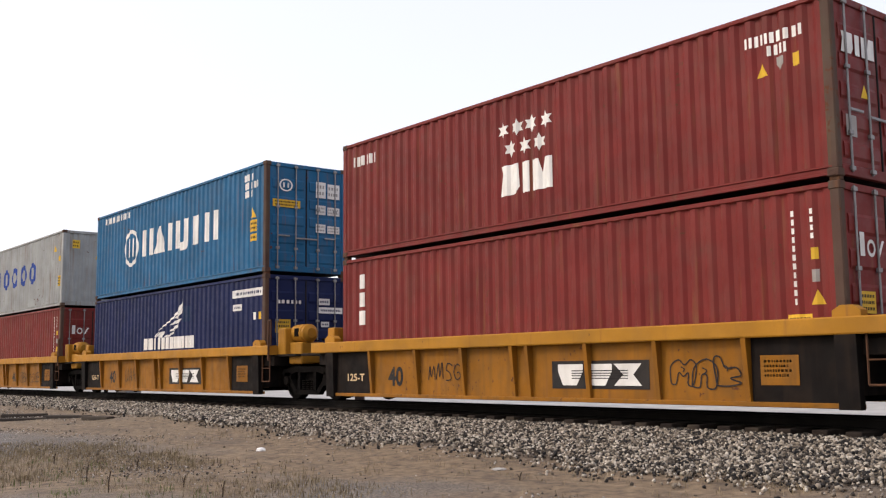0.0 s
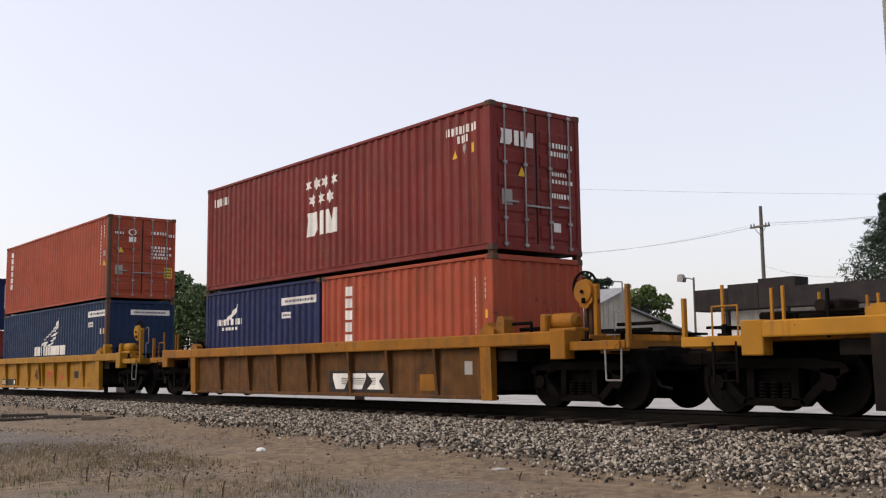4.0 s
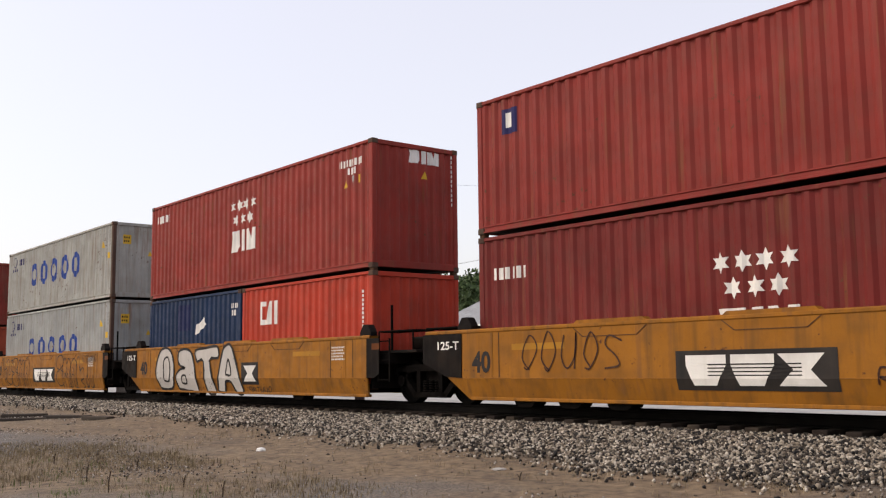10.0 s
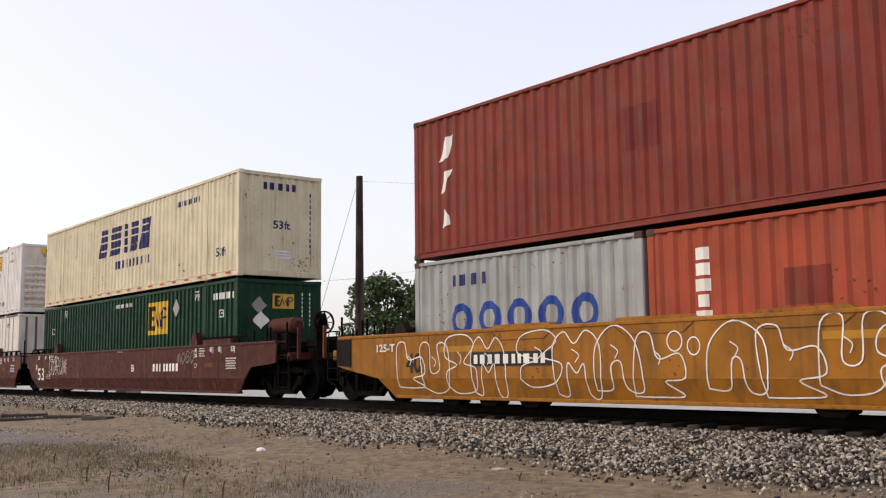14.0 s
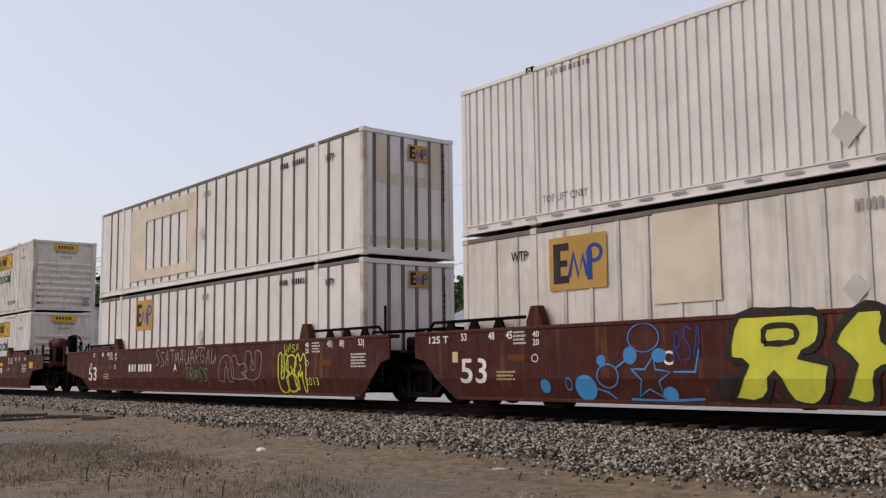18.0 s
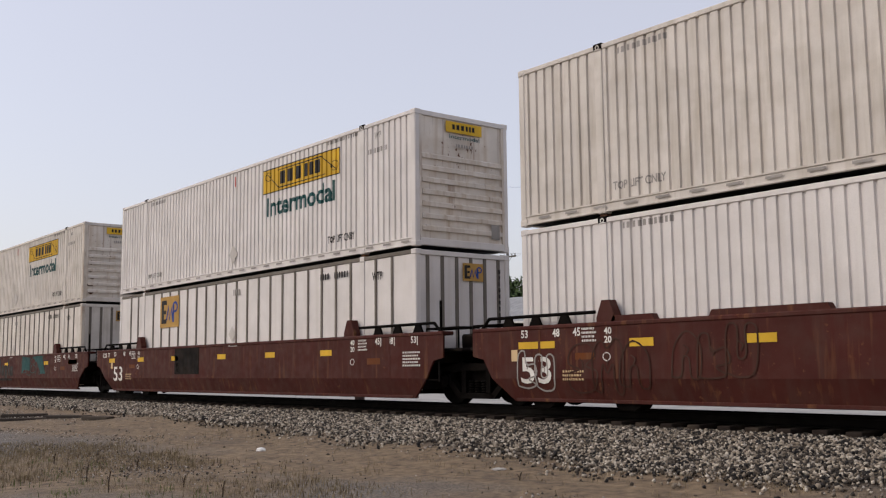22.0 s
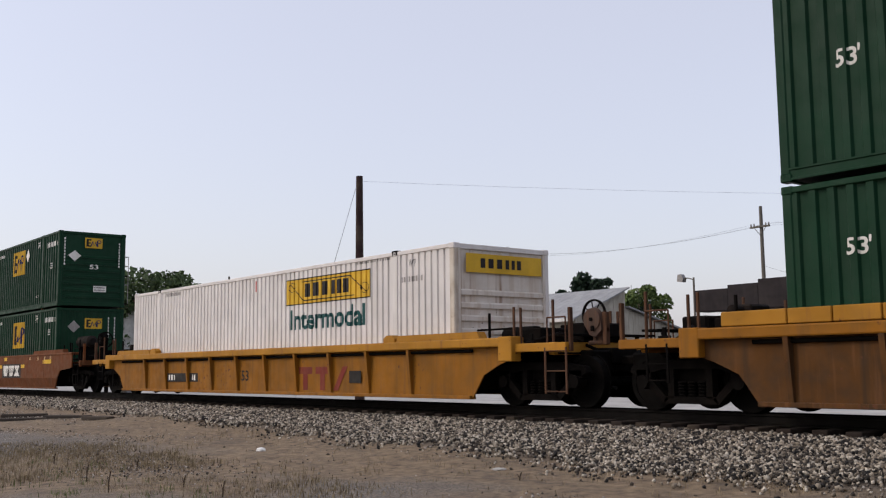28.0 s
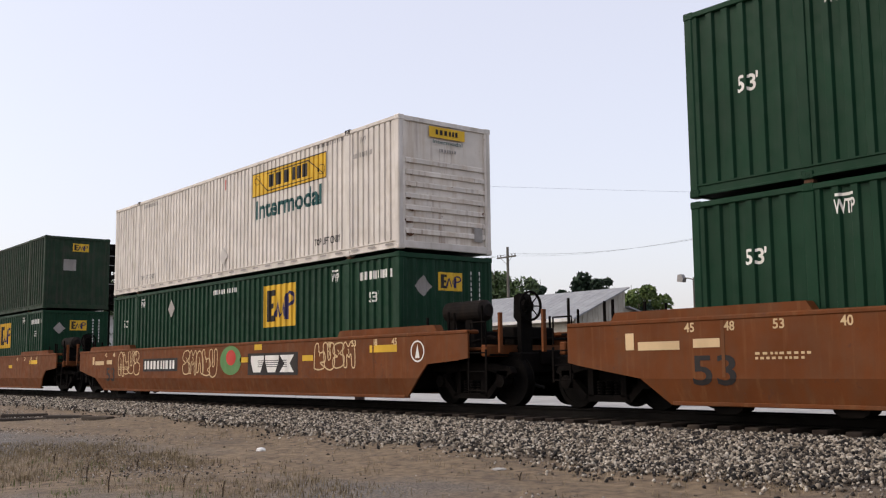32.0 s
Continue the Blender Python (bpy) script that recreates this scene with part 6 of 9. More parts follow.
def white_box(box, faded=False, em=True, eu=-4.78, code=4.38, wt=6.50):
    k = "posts"
    if em:
        square_emblem(box, on_side, k, eu, 1.68, eu + 1.34, 2.60, MARK_GOLD, MARK_BLUE)
    on_side(box, k, Flat().row(code, 2.44, code + 0.42, 2.58, 4, 0.45, 3).row(code + 0.6, 2.44, code + 1.2, 2.58, 6, 0.45, 3), MARK_DARK)
    on_side(box, k, Flat().row(0.0, 2.36, 0.42, 2.52, 5, 0.2, 3), MARK_GREY)
    on_side(box, k, words("WTP", wt, 2.28, wt + 0.38, 2.46), MARK_DARK)
    on_side(box, k, Flat().poly((-0.25, 1.35), (-0.05, 1.14), (0.15, 1.35), (-0.05, 1.56)), MARK_WORN, "placard_holder", "worn placard frame")
    if faded:
        f = Flat().rect(-5.33, 0.32, -4.1, 2.62).rect(-1.05, 0.32, -0.45, 2.62).rect(-4.1, 0.32, -1.05, 0.62).rect(-4.1, 2.16, -1.05, 2.62)
        on_side(box, k, f, MARK_FADED, "faded_patch", "faded tan patches")
    square_emblem(box, on_end, "posts", -0.05, 2.22, 0.52, 2.60, MARK_GOLD, MARK_BLUE)
    on_end(box, "posts", Flat().column(0.95, 1.3, 1.02, 2.5, 9, 0.2), MARK_DARK)


# first group
star_box(a1[1], "door")
for b in (a1[0], a3[0]):
    upright_word(b, -5.52, -5.22, 1.26, 2.46, 3)
    codes(b, "iso", 5.61, 2.50)
    plate(b, on_side, "iso", 5.61, 1.80, 5.71, 1.96)
    plate(b, on_side, "iso", 5.61, 1.49, 5.71, 1.66, MARK_GREY)
    warning(b, on_side, "iso", 5.68, 1.18, 0.2)
    plate(b, on_side, "iso", 5.19, 0.93, 5.58, 1.06, MARK_YELLOW, 1)
    on_end(b, "door", Flat().rect(-0.78, 1.83, -0.66, 2.16).hoop(-0.6, 1.83, -0.38, 2.07, 0.4).poly((-0.34, 1.83), (-0.2, 2.07), (-0.14, 2.07), (-0.28, 1.83)), MARK_WHITE, "emblem", "white marks")
    plate(b, on_end, "door", -0.85, 1.05, -0.45, 1.35, MARK_YELLOW, 3)
    for k in range(3):
        on_end(b, "door", Flat().row(0.35, 2.05 - 0.16 * k, 0.95, 2.14 - 0.16 * k, 7, 0.2, k), MARK_WHITE)
hj = a2[1]
on_side(hj, "iso", Flat().hoop(-3.58, 0.86, -2.42, 2.08, 0.2).rect(-3.24, 1.18, -3.08, 1.78).rect(-2.92, 1.18, -2.76, 1.78), MARK_WHITE, "emblem", "white ring with two bars")
big = Flat()
for u, sh in ((-2.12, "d"), (-1.12, "a"), (-0.12, "d"), (0.84, "j"), (1.62, "b"), (2.45, "d")):
    if sh == "d":
        big.rect(u, 1.10, u + 0.30, 1.94).rect(u + 0.56, 1.10, u + 0.86, 1.94)
    elif sh == "a":
        big.poly((u, 1.10), (u + 0.86, 1.10), (u + 0.50, 1.94), (u + 0.36, 1.94))
    elif sh == "j":
        big.poly((u, 1.02), (u + 0.36, 1.02), (u + 0.56, 1.24), (u + 0.56, 1.94), (u + 0.26, 1.94), (u + 0.26, 1.30), (u, 1.25))
    else:
        big.rect(u + 0.1, 1.10, u + 0.42, 1.94)
on_side(hj, "iso", big, MARK_WHITE, "emblem", "row of large white blocks")
on_side(hj, "iso", Flat().row(-5.33, 2.50, -3.2, 2.70, 14, 0.2), MARK_WHITE)
on_side(hj, "iso", Flat().row(4.85, 2.46, 5.45, 2.64, 3, 0.1).row(4.87, 2.24, 5.70, 2.42, 5, 0.1).row(4.87, 2.02, 5.40, 2.20, 3, 0.1), MARK_WHITE)
warning(hj, on_side, "iso", 5.34, 1.45, 0.27)
plate(hj, on_side, "iso", 5.16, 1.08, 5.56, 1.39, MARK_YELLOW, 2)
plate(hj, on_side, "iso", 5.17, 0.83, 5.56, 1.02, MARK_YELLOW, 1)
on_end(hj, "door", Flat().hoop(-0.83, 2.10, -0.43, 2.43, 0.22).rect(-0.72, 2.2, -0.67, 2.33).rect(-0.59, 2.2, -0.54, 2.33), MARK_WHITE, "emblem", "white ring with two bars")
plate(hj, on_end, "door", -1.02, 1.68, -0.20, 1.88, MARK_YELLOW, 2)
for za, zb in ((2.02, 2.45), (1.57, 1.82), (1.08, 1.31)):
    plate(hj, on_end, "door", 0.28, za, 0.58, zb, MARK_WHITE, 2, MARK_GREY)
    plate(hj, on_end, "door", 0.64, za, 1.02, zb - 0.03, MARK_WHITE, 2, MARK_GREY)
wing_box(a2[0], "door")
plate(a2[0], on_side, "iso", 1.11, 1.82, 1.57, 2.26, NAVY_NEW)
plate(a2[0], on_end, "door", -0.91, 1.33, -0.47, 1.68, MARK_YELLOW, 3)
on_end(a2[0], "door", Flat().row(-0.83, 2.09, -0.11, 2.18, 6, 0.2), MARK_WHITE)
plate(a2[0], on_end, "door", 0.38, 2.08, 0.72, 2.25, MARK_WHITE, 1, NAVY)
plate(a2[0], on_end, "door", 0.38, 1.86, 1.12, 2.02, MARK_WHITE, 1, NAVY)
plate(a2[0], on_end, "door", 0.45, 1.50, 0.70, 1.64, MARK_WHITE, 1, NAVY)
ship_box(a3[1], 1.04, 1.92, 0.08)
plate(a3[1], on_side, "iso", 5.57, 0.74, 5.87, 1.14, MARK_YELLOW, 3)
# single cars
star_box(a4[2], "door")
f = Flat().poly((-2.05, 1.70), (-1.7, 1.82), (-1.12, 2.14), (-1.18, 1.98), (-1.5, 1.76))
on_side(a4[1], "iso", f, MARK_WHITE, "emblem", "small white wing")
on_side(a4[1], "iso", Flat().row(-2.33, 1.60, -0.86, 1.76, 12, 0.16).row(-2.1, 1.46, -1.1, 1.54, 9, 0.2), MARK_WHITE, "emblem", "row of white blocks")
plate(a4[1], on_side, "iso", 1.19, 1.97, 2.85, 2.15, MARK_WHITE, 1, NAVY)
plate(a4[1], on_side, "iso", 1.20, 1.65, 1.67, 1.80, MARK_WHITE, 1, NAVY)
upright_word(a4[0], -2.10, -1.74, 0.62, 2.23)
codes(a4[0], "iso", 2.74, 2.10, MARK_WHITE, 1.1)
plate(a4[0], on_side, "iso", 2.75, 1.31, 2.85, 1.47)
plate(a4[0], on_side, "iso", 2.75, 1.08, 2.85, 1.21, MARK_GREY)
upright_word(a5[1], -5.45, -5.05, 0.95, 2.60)
codes(a5[1], "iso", 5.60, 2.52, MARK_WHITE, 1.4)
plate(a5[1], on_side, "iso", 5.58, 1.45, 5.72, 1.64, MARK_GREY)
warning(a5[1], on_side, "iso", 5.66, 1.12, 0.2)
on_end(a5[1], "door", Flat().hoop(-0.52, 2.17, -0.23, 2.40, 0.3), MARK_WHITE, "emblem", "white ring")
plate(a5[1], on_end, "door", -0.50, 1.95, -0.24, 2.12, MARK_WHITE)
on_end(a5[1], "door", Flat().row(0.31, 2.26, 0.9, 2.36, 6, 0.2).row(0.95, 2.20, 1.2, 2.30, 3, 0.2).row(-1.0, 2.2, -0.66, 2.28, 4, 0.2), MARK_WHITE)
for k in range(4):
    on_end(a5[1], "door", Flat().row(0.3, 1.76 - 0.12 * k, 1.1 - 0.15 * (k % 2), 1.84 - 0.12 * k, 7, 0.2, k), MARK_WHITE)
warning(a5[1], on_end, "door", -0.78, 1.56, 0.2)
plate(a5[1], on_end, "door", -0.96, 0.80, -0.70, 1.12, MARK_GREY)
plate(a5[1], on_end, "door", 0.80, 0.73, 1.10, 1.11, MARK_YELLOW, 3)
wing_box(a5[0], "front")
plate(a5[0], on_end, "front", -0.35, 2.34, 1.05, 2.52, MARK_WHITE, 1, NAVY)
plate(a5[0], on_end, "front", -0.17, 1.76, -0.03, 1.92)
# five joined cars


def flag(box, u, z, s=1.0):
    on_side(box, "iso", Flat().poly((u, z), (u + 0.5 * s, z + 0.05), (u + 0.55 * s, z + 0.38 * s), (u - 0.04, z + 0.36 * s)), MARK_WHITE, "emblem", "white flag")
    on_side(box, "iso", Flat().poly((u + 0.02, z + 0.06 * s), (u + 0.5 * s, z + 0.1 * s), (u + 0.51 * s, z + 0.16 * s), (u + 0.01, z + 0.13 * s)).poly((u, z + 0.22 * s), (u + 0.52 * s, z + 0.25 * s), (u + 0.53 * s, z + 0.31 * s), (u - 0.01, z + 0.29 * s)), MARK_RED, "emblem", "red stripes", 0.007)
    on_side(box, "iso", Flat().row(u + 0.72 * s, z + 0.04, u + 1.62 * s, z + 0.36 * s, 3, 0.12).row(u + 1.68 * s, z + 0.06, u + 2.15 * s, z + 0.18 * s, 4, 0.2), MARK_WHITE, "emblem", "row of white blocks")


flag(a6[2], -5.70, 1.80)
codes(a6[2], "iso", 5.68, 2.25)
plate(a6[2], on_side, "iso", 5.68, 1.50, 5.81, 1.71)
plate(a6[2], on_side, "iso", 5.68, 1.22, 5.81, 1.43, MARK_WHITE)
plate(a6[2], on_end, "front", -0.20, 1.48, -0.05, 1.66)
on_end(a6[2], "front", Flat().column(0.85, 0.97, 0.91, 2.24, 11, 0.22), MARK_WHITE)
flag(a6[1], -2.58, 1.74)
codes(a6[1], "iso", 2.6, 2.1)
on_side(a6[0], "iso", Flat().row(-2.33, 1.94, -1.35, 2.12, 8, 0.18), MARK_WHITE)
on_side(a6[0], "iso", Flat().row(2.26, 2.12, 2.62, 2.25, 4, 0.2).row(2.26, 1.96, 2.70, 2.08, 5, 0.2).row(2.30, 1.82, 2.6, 1.92, 3, 0.2), MARK_WHITE)
on_side(a6[0], "iso", Flat().rect(-1.05, 1.02, 1.48, 1.60), MARK_WHITE, "label_panel", "white label panel")
on_side(a6[0], "iso", Flat().poly((-0.82, 1.34), (-0.3, 1.34), (-0.3, 1.18), (-0.56, 1.04), (-0.82, 1.18)), MARK_SKY, "emblem", "blue shield", 0.007)
on_side(a6[0], "iso", Flat().rect(-0.84, 1.38, -0.28, 1.46), MARK_YELLOW, "emblem", "yellow bar", 0.007)
on_side(a6[0], "iso", Flat().row(-0.1, 1.2, 1.2, 1.36, 11, 0.25), MARK_GREY, "lettering", "", 0.007)
fl = a7[1]
on_side(fl, "iso", Flat().rect(-5.38, 2.10, -4.98, 2.58), MARK_NAVY, "emblem", "small dark square")
on_side(fl, "iso", Flat().rect(-5.28, 2.22, -5.12, 2.50), MARK_WHITE, "emblem", "", 0.007)
warning(fl, on_side, "iso", 5.08, 2.04, 0.24)
codes(fl, "iso", 5.66, 2.50)
plate(fl, on_side, "iso", 5.63, 1.61, 5.78, 1.84)
plate(fl, on_side, "iso", 5.63, 1.36, 5.78, 1.54, MARK_WHITE)
plate(fl, on_side, "iso", 4.88, 0.73, 5.05, 0.98, MARK_WHITE)
plate(fl, on_end, "door", -0.95, 1.99, -0.57, 2.35, MARK_NAVY)
on_end(fl, "door", Flat().poly((-0.9, 2.04), (-0.78, 2.30), (-0.62, 2.30), (-0.62, 2.2), (-0.76, 2.2), (-0.82, 2.04)), MARK_YELLOW, "emblem", "", 0.007)
on_end(fl, "door", Flat().row(-0.95, 1.88, -0.5, 1.94, 7, 0.2).row(0.38, 2.2, 1.02, 2.3, 8, 0.2).row(0.45, 2.02, 0.65, 2.14, 2, 0.2).row(0.72, 2.02, 0.98, 2.12, 4, 0.2), MARK_WHITE)
for k in range(5):
    on_end(fl, "door", Flat().row(0.37, 1.72 - 0.12 * k, 1.05 - 0.1 * (k % 2), 1.79 - 0.12 * k, 8, 0.2, k), MARK_WHITE)
warning(fl, on_end, "door", -0.3, 1.50, 0.18)
plate(fl, on_end, "door", -0.94, 0.92, -0.70, 1.19, MARK_GREY)
star_box(a7[0], "front", -0.30)
star_box(a8[2], "front")
on_side(a8[1], "iso", Flat().poly((0.22, 1.38), (0.62, 1.55), (0.92, 1.68), (0.70, 1.90), (0.60, 1.76), (0.30, 1.70)), MARK_WHITE, "emblem", "white arrow")
on_side(a8[1], "iso", Flat().row(2.38, 2.05, 2.85, 2.18, 6, 0.2).row(2.42, 1.85, 2.7, 2.0, 3, 0.2), MARK_WHITE)
plate(a8[1], on_side, "iso", -1.03, 1.55, -0.16, 2.30, NAVY)
on_side(a8[0], "iso", Flat().poly((-2.12, 1.53), (-1.80, 1.53), (-1.80, 1.66), (-1.96, 1.66), (-1.96, 2.0), (-1.80, 2.0), (-1.80, 2.12), (-2.12, 2.12)).poly((-1.76, 1.53), (-1.52, 1.53), (-1.44, 2.12), (-1.62, 2.12)).rect(-1.36, 1.53, -1.20, 2.12), MARK_WHITE, "emblem", "white block marks")
codes(a8[0], "iso", 2.87, 2.12, MARK_WHITE, 1.05)
plate(a8[0], on_side, "iso", 2.87, 1.44, 2.97, 1.61)
ship_box(a9[1], 1.25, 2.19, 0.02)
ship_box(a9[0], 1.00, 1.78, -0.08)
on_side(a10[2], "iso", Flat().poly((-5.28, 1.90), (-5.0, 1.95), (-4.8, 2.40), (-5.05, 2.38)).poly((-5.24, 1.25), (-5.08, 1.28), (-5.0, 1.55), (-4.85, 1.71), (-5.1, 1.68)).poly((-5.2, 0.55), (-4.95, 0.6), (-4.98, 0.78), (-5.1, 0.93)), MARK_WHITE, "emblem", "peeling white marks")
codes(a10[2], "iso", 5.66, 2.49)
plate(a10[2], on_side, "iso", 5.26, 0.43, 5.59, 0.85, MARK_YELLOW, 3)
plate(a10[2], on_side, "iso", -0.44, 1.25, 0.35, 1.99, RED_DK)
plate(a10[2], on_end, "front", 0.76, 0.43, 1.02, 0.80, MARK_YELLOW, 3)
on_end(a10[2], "front", Flat().column(0.80, 1.31, 0.87, 2.55, 11, 0.22), MARK_WHITE)
upright_word(a10[0], -2.17, -1.82, 0.72, 2.15)
plate(a10[0], on_side, "iso", 1.43, 1.52, 2.00, 1.93, RED_OLD)
plate(a10[0], on_side, "iso", -0.6, 1.2, 0.1, 1.72, RED_OLD)
codes(a10[0], "iso", 2.74, 2.10, MARK_WHITE, 1.1)
ring_word(a10[1], 0.98, 1.63, -1.87, 0.82, 0.62)
on_side(a10[1], "iso", Flat().row(-1.84, 1.97, -0.72, 2.19, 4, 0.16), MARK_NAVY, "emblem", "four navy blocks")
# long containers
sw = a11[1]
f = Flat()
for i, (u, w) in enumerate(((-2.39, 0.85), (-1.42, 1.15), (-0.15, 0.40), (0.38, 0.75), (1.2, 0.95))):
    f.poly((u, 1.35), (u + w * 0.78, 1.35), (u + w, 2.30), (u + w * 0.22, 2.30))
on_side(sw, "swift", f, MARK_NAVY, "emblem", "slanted navy blocks")
f = Flat()
for z in (1.55, 1.83, 2.08):
    f.rect(-2.25, z, 1.9, z + 0.05)
on_side(sw, "swift", f, CREAM, "emblem", "", 0.007)
on_side(sw, "swift", Flat().row(-0.83, 0.86, 2.10, 1.12, 10, 0.2), MARK_NAVY, "emblem", "row of navy blocks")
on_side(sw, "swift", words("53ft", 6.72, 0.58, 7.29, 0.83), MARK_NAVY)
on_side(sw, "swift", Flat().row(4.04, 2.30, 5.60, 2.46, 10, 0.2), MARK_NAVY)
on_end(sw, "front", Flat().row(-0.53, 2.38, 0.56, 2.58, 5, 0.12), MARK_NAVY, "emblem", "row of navy blocks")
on_end(sw, "front", words("53ft", -0.23, 1.31, 0.31, 1.54), MARK_NAVY)
on_end(sw, "front", Flat().column(0.90, 0.62, 0.98, 2.38, 11, 0.25), MARK_NAVY)
plate(sw, on_end, "front", -0.17, 0.51, 0.32, 0.71, MARK_WHITE, 2, MARK_GREY)
w = sw["W"] / 2
f = Flat()
for i in range(18):
    f.rect(-7.6 + i * 0.88, 0.09, -7.3 + i * 0.88, 0.14)
lay("reflective_dash", f, MARK_RED, sw, (), (), lambda u, z2: (u, -w - 0.003, z2))
green_box(a11[0], "front", (1.98, 1.50, 3.57, 2.49), 4.2, False)
on_end(a11[0], "front", Flat().poly((-0.84, 1.72), (-0.58, 1.48), (-0.32, 1.72), (-0.58, 1.97)), MARK_WHITE, "placard_holder", "white placard diamond", 0.012)
panel_box(a12[1])
white_box(a12[0], eu=-5.70, code=3.06, wt=6.42)
on_side(a12[0], "posts", words("WTP", -6.68, 2.28, -6.24, 2.46), MARK_DARK)
on_side(a12[0], "posts", Flat().rect(-3.38, 1.33, -2.14, 2.75), MARK_FADED, "faded_patch", "faded tan patch")
white_box(a13[1], True, False)
on_end(a13[1], "posts", Flat().rect(-0.92, 1.62, -0.55, 2.72).rect(0.45, 1.62, 1.05, 2.72).rect(-0.55, 1.62, 0.45, 1.86), MARK_FADED, "faded_patch", "faded tan patch", -0.022)
on_end(a13[1], "posts", Flat().rect(-1.1, 0.22, 1.1, 0.42), MARK_FADED, "faded_patch", "tan stain along the sill", -0.022)
white_box(a13[0])
panel_box(a14[1])
panel_box(a14[0])
panel_box(a15[1])
white_box(a15[0])
panel_box(a16[1])
white_box(a16[0])
green_box(a17[1], "ribs", (1.88, 1.52, 3.50, 2.60), 4.15)
green_box(a17[0], "front", (-4.50, 1.43, -2.93, 2.50), -0.05, False)
panel_box(a18[0], False)
on_end(a18[0], "ribs", Flat().rect(-1.0, 2.26, 1.06, 2.64), MARK_YELLOW, "name_panel", "wide yellow name panel", 0.016)
on_end(a18[0], "ribs", Flat().row(-0.62, 2.36, 0.55, 2.55, 6, 0.3, 12), MARK_DARK, "emblem", "", 0.02)
green_box(a19[1], "ribs")
green_box(a19[0], "front", (2.47, 1.40, 4.0, 2.46), -3.24, False)
panel_box(a20[1])
green_box(a20[0], "front", (2.20, 1.45, 3.80, 2.50), -3.4, False)
green_box(a21[0], "front", (2.20, 1.45, 3.80, 2.50), -3.4, False)
plate(a21[1], on_end, "front", -0.55, 1.5, -0.05, 1.95, MARK_GREY)
square_emblem(a21[1], on_end, "front", -0.2, 2.28, 0.44, 2.6)


# ---- markings on the cars ----
def shield_panel(car, style, a, b, c, d):
    """Dark panel with three pale slabs."""
    on_car(car, style, Flat().rect(a, b, c, d), MARK_DARK, "name_panel", "dark name panel")
    w, h = c - a, d - b
    f = Flat()
    for i in range(2):
        u = a + (0.07 + 0.30 * i) * w
        f.poly((u, d - 0.12 * h), (u + 0.27 * w, d - 0.12 * h), (u + 0.27 * w, d - 0.38 * h), (u + 0.20 * w, b + 0.12 * h), (u + 0.05 * w, b + 0.12 * h), (u, d - 0.38 * h))
    u = a + 0.66 * w
    f.poly((u, d - 0.12 * h), (u + 0.27 * w, d - 0.12 * h), (u + 0.19 * w, b + 0.5 * h), (u + 0.27 * w, b + 0.12 * h), (u, b + 0.12 * h), (u + 0.09 * w, b + 0.5 * h))
    on_car(car, style, f, MARK_WHITE, "emblem", "three pale slabs", 0.008)
    g = Flat()
    for k in range(4):
        g.rect(a + 0.22 * w, b + (0.36 + 0.09 * k) * h, a + 0.80 * w, b + (0.39 + 0.09 * k) * h)
    on_car(car, style, g, MARK_DARK, "emblem", "", 0.012)


def number_panel(car, style, a, b, c, d):
    on_car(car, style, Flat().rect(a, b, c, d), MARK_DARK, "label_panel", "dark panel")
    on_car(car, style, Flat().row(a + 0.05 * (c - a), b + 0.18 * (d - b), c - 0.05 * (c - a), d - 0.18 * (d - b), 10, 0.22, 3), MARK_WHITE, "lettering", "", 0.008)


def dashes(car, style, spots, z=1.02, mat=MARK_YELLOW, w=0.48, h=0.13):
    for u in spots:
        on_car(car, style, Flat().rect(u, z, u + w, z + h), mat, "reflector", "yellow reflective strip")


def small_print(car, style, u, z, n=3, w=0.5, mat=MARK_WHITE):
    for i in range(n):
        on_car(car, style, Flat().row(u, z - 0.065 * i, u + w * (1 - 0.12 * (i % 2)), z - 0.065 * i + 0.035, 9, 0.2, i + 2), mat)


for car, u in ((c1, -4.10), (c2, -4.02), (c3, 0.83), (c5, -0.93)):
    z = 0.45 if car is c5 else 0.36
    on_car(car, "ribbed", words("40", u, z, u + 0.52, z + 0.40, 0.03), MARK_DARK)
for car in (c1, c2):
    on_car(car, "ribbed", words("125-T", -5.60, 0.46, -4.95, 0.62), MARK_TAN)
    shield_panel(car, "ribbed", 0.72, 0.35, 2.85, 0.81)
number_panel(c3, "ribbed", -4.48, 0.25, -1.73, 0.50)
for car, u in ((c1, 4.85), (c2, 5.0), (c3, 5.08)):
    on_car(car, "ribbed", Flat().rect(u, 0.43, u + 0.60, 0.84), YELLOW, "label_plate", "amber stencil panel")
    small_print(car, "ribbed", u + 0.06, 0.74, 4, 0.45, MARK_DARK)
on_car(c1, "ribbed", scrawl(3.30, 0.38, 4.48, 0.86, 3, 0.022, 5), MARK_DARK, "spray_scrawl", "thin dark scrawl")
on_car(c1, "ribbed", scrawl(-2.76, 0.46, -1.70, 0.84, 4, 0.022, 8, False), MARK_DARK, "spray_scrawl", "thin dark scrawl")
on_car(c2, "ribbed", scrawl(-2.7, 0.40, -1.75, 0.84, 3, 0.02, 9, False), MARK_DARK, "spray_scrawl", "thin dark scrawl")
on_car(c3, "ribbed", scrawl(2.0, 0.34, 2.9, 0.72, 3, 0.02, 4), MARK_DARK, "spray_scrawl", "thin dark scrawl")
on_car(c3, "ribbed", scrawl(3.2, 0.34, 4.4, 0.72, 3, 0.02, 6), MARK_DARK, "spray_scrawl", "thin dark scrawl")
shield_panel(c4, "ribbed", 0.68, 0.23, 2.98, 0.68)
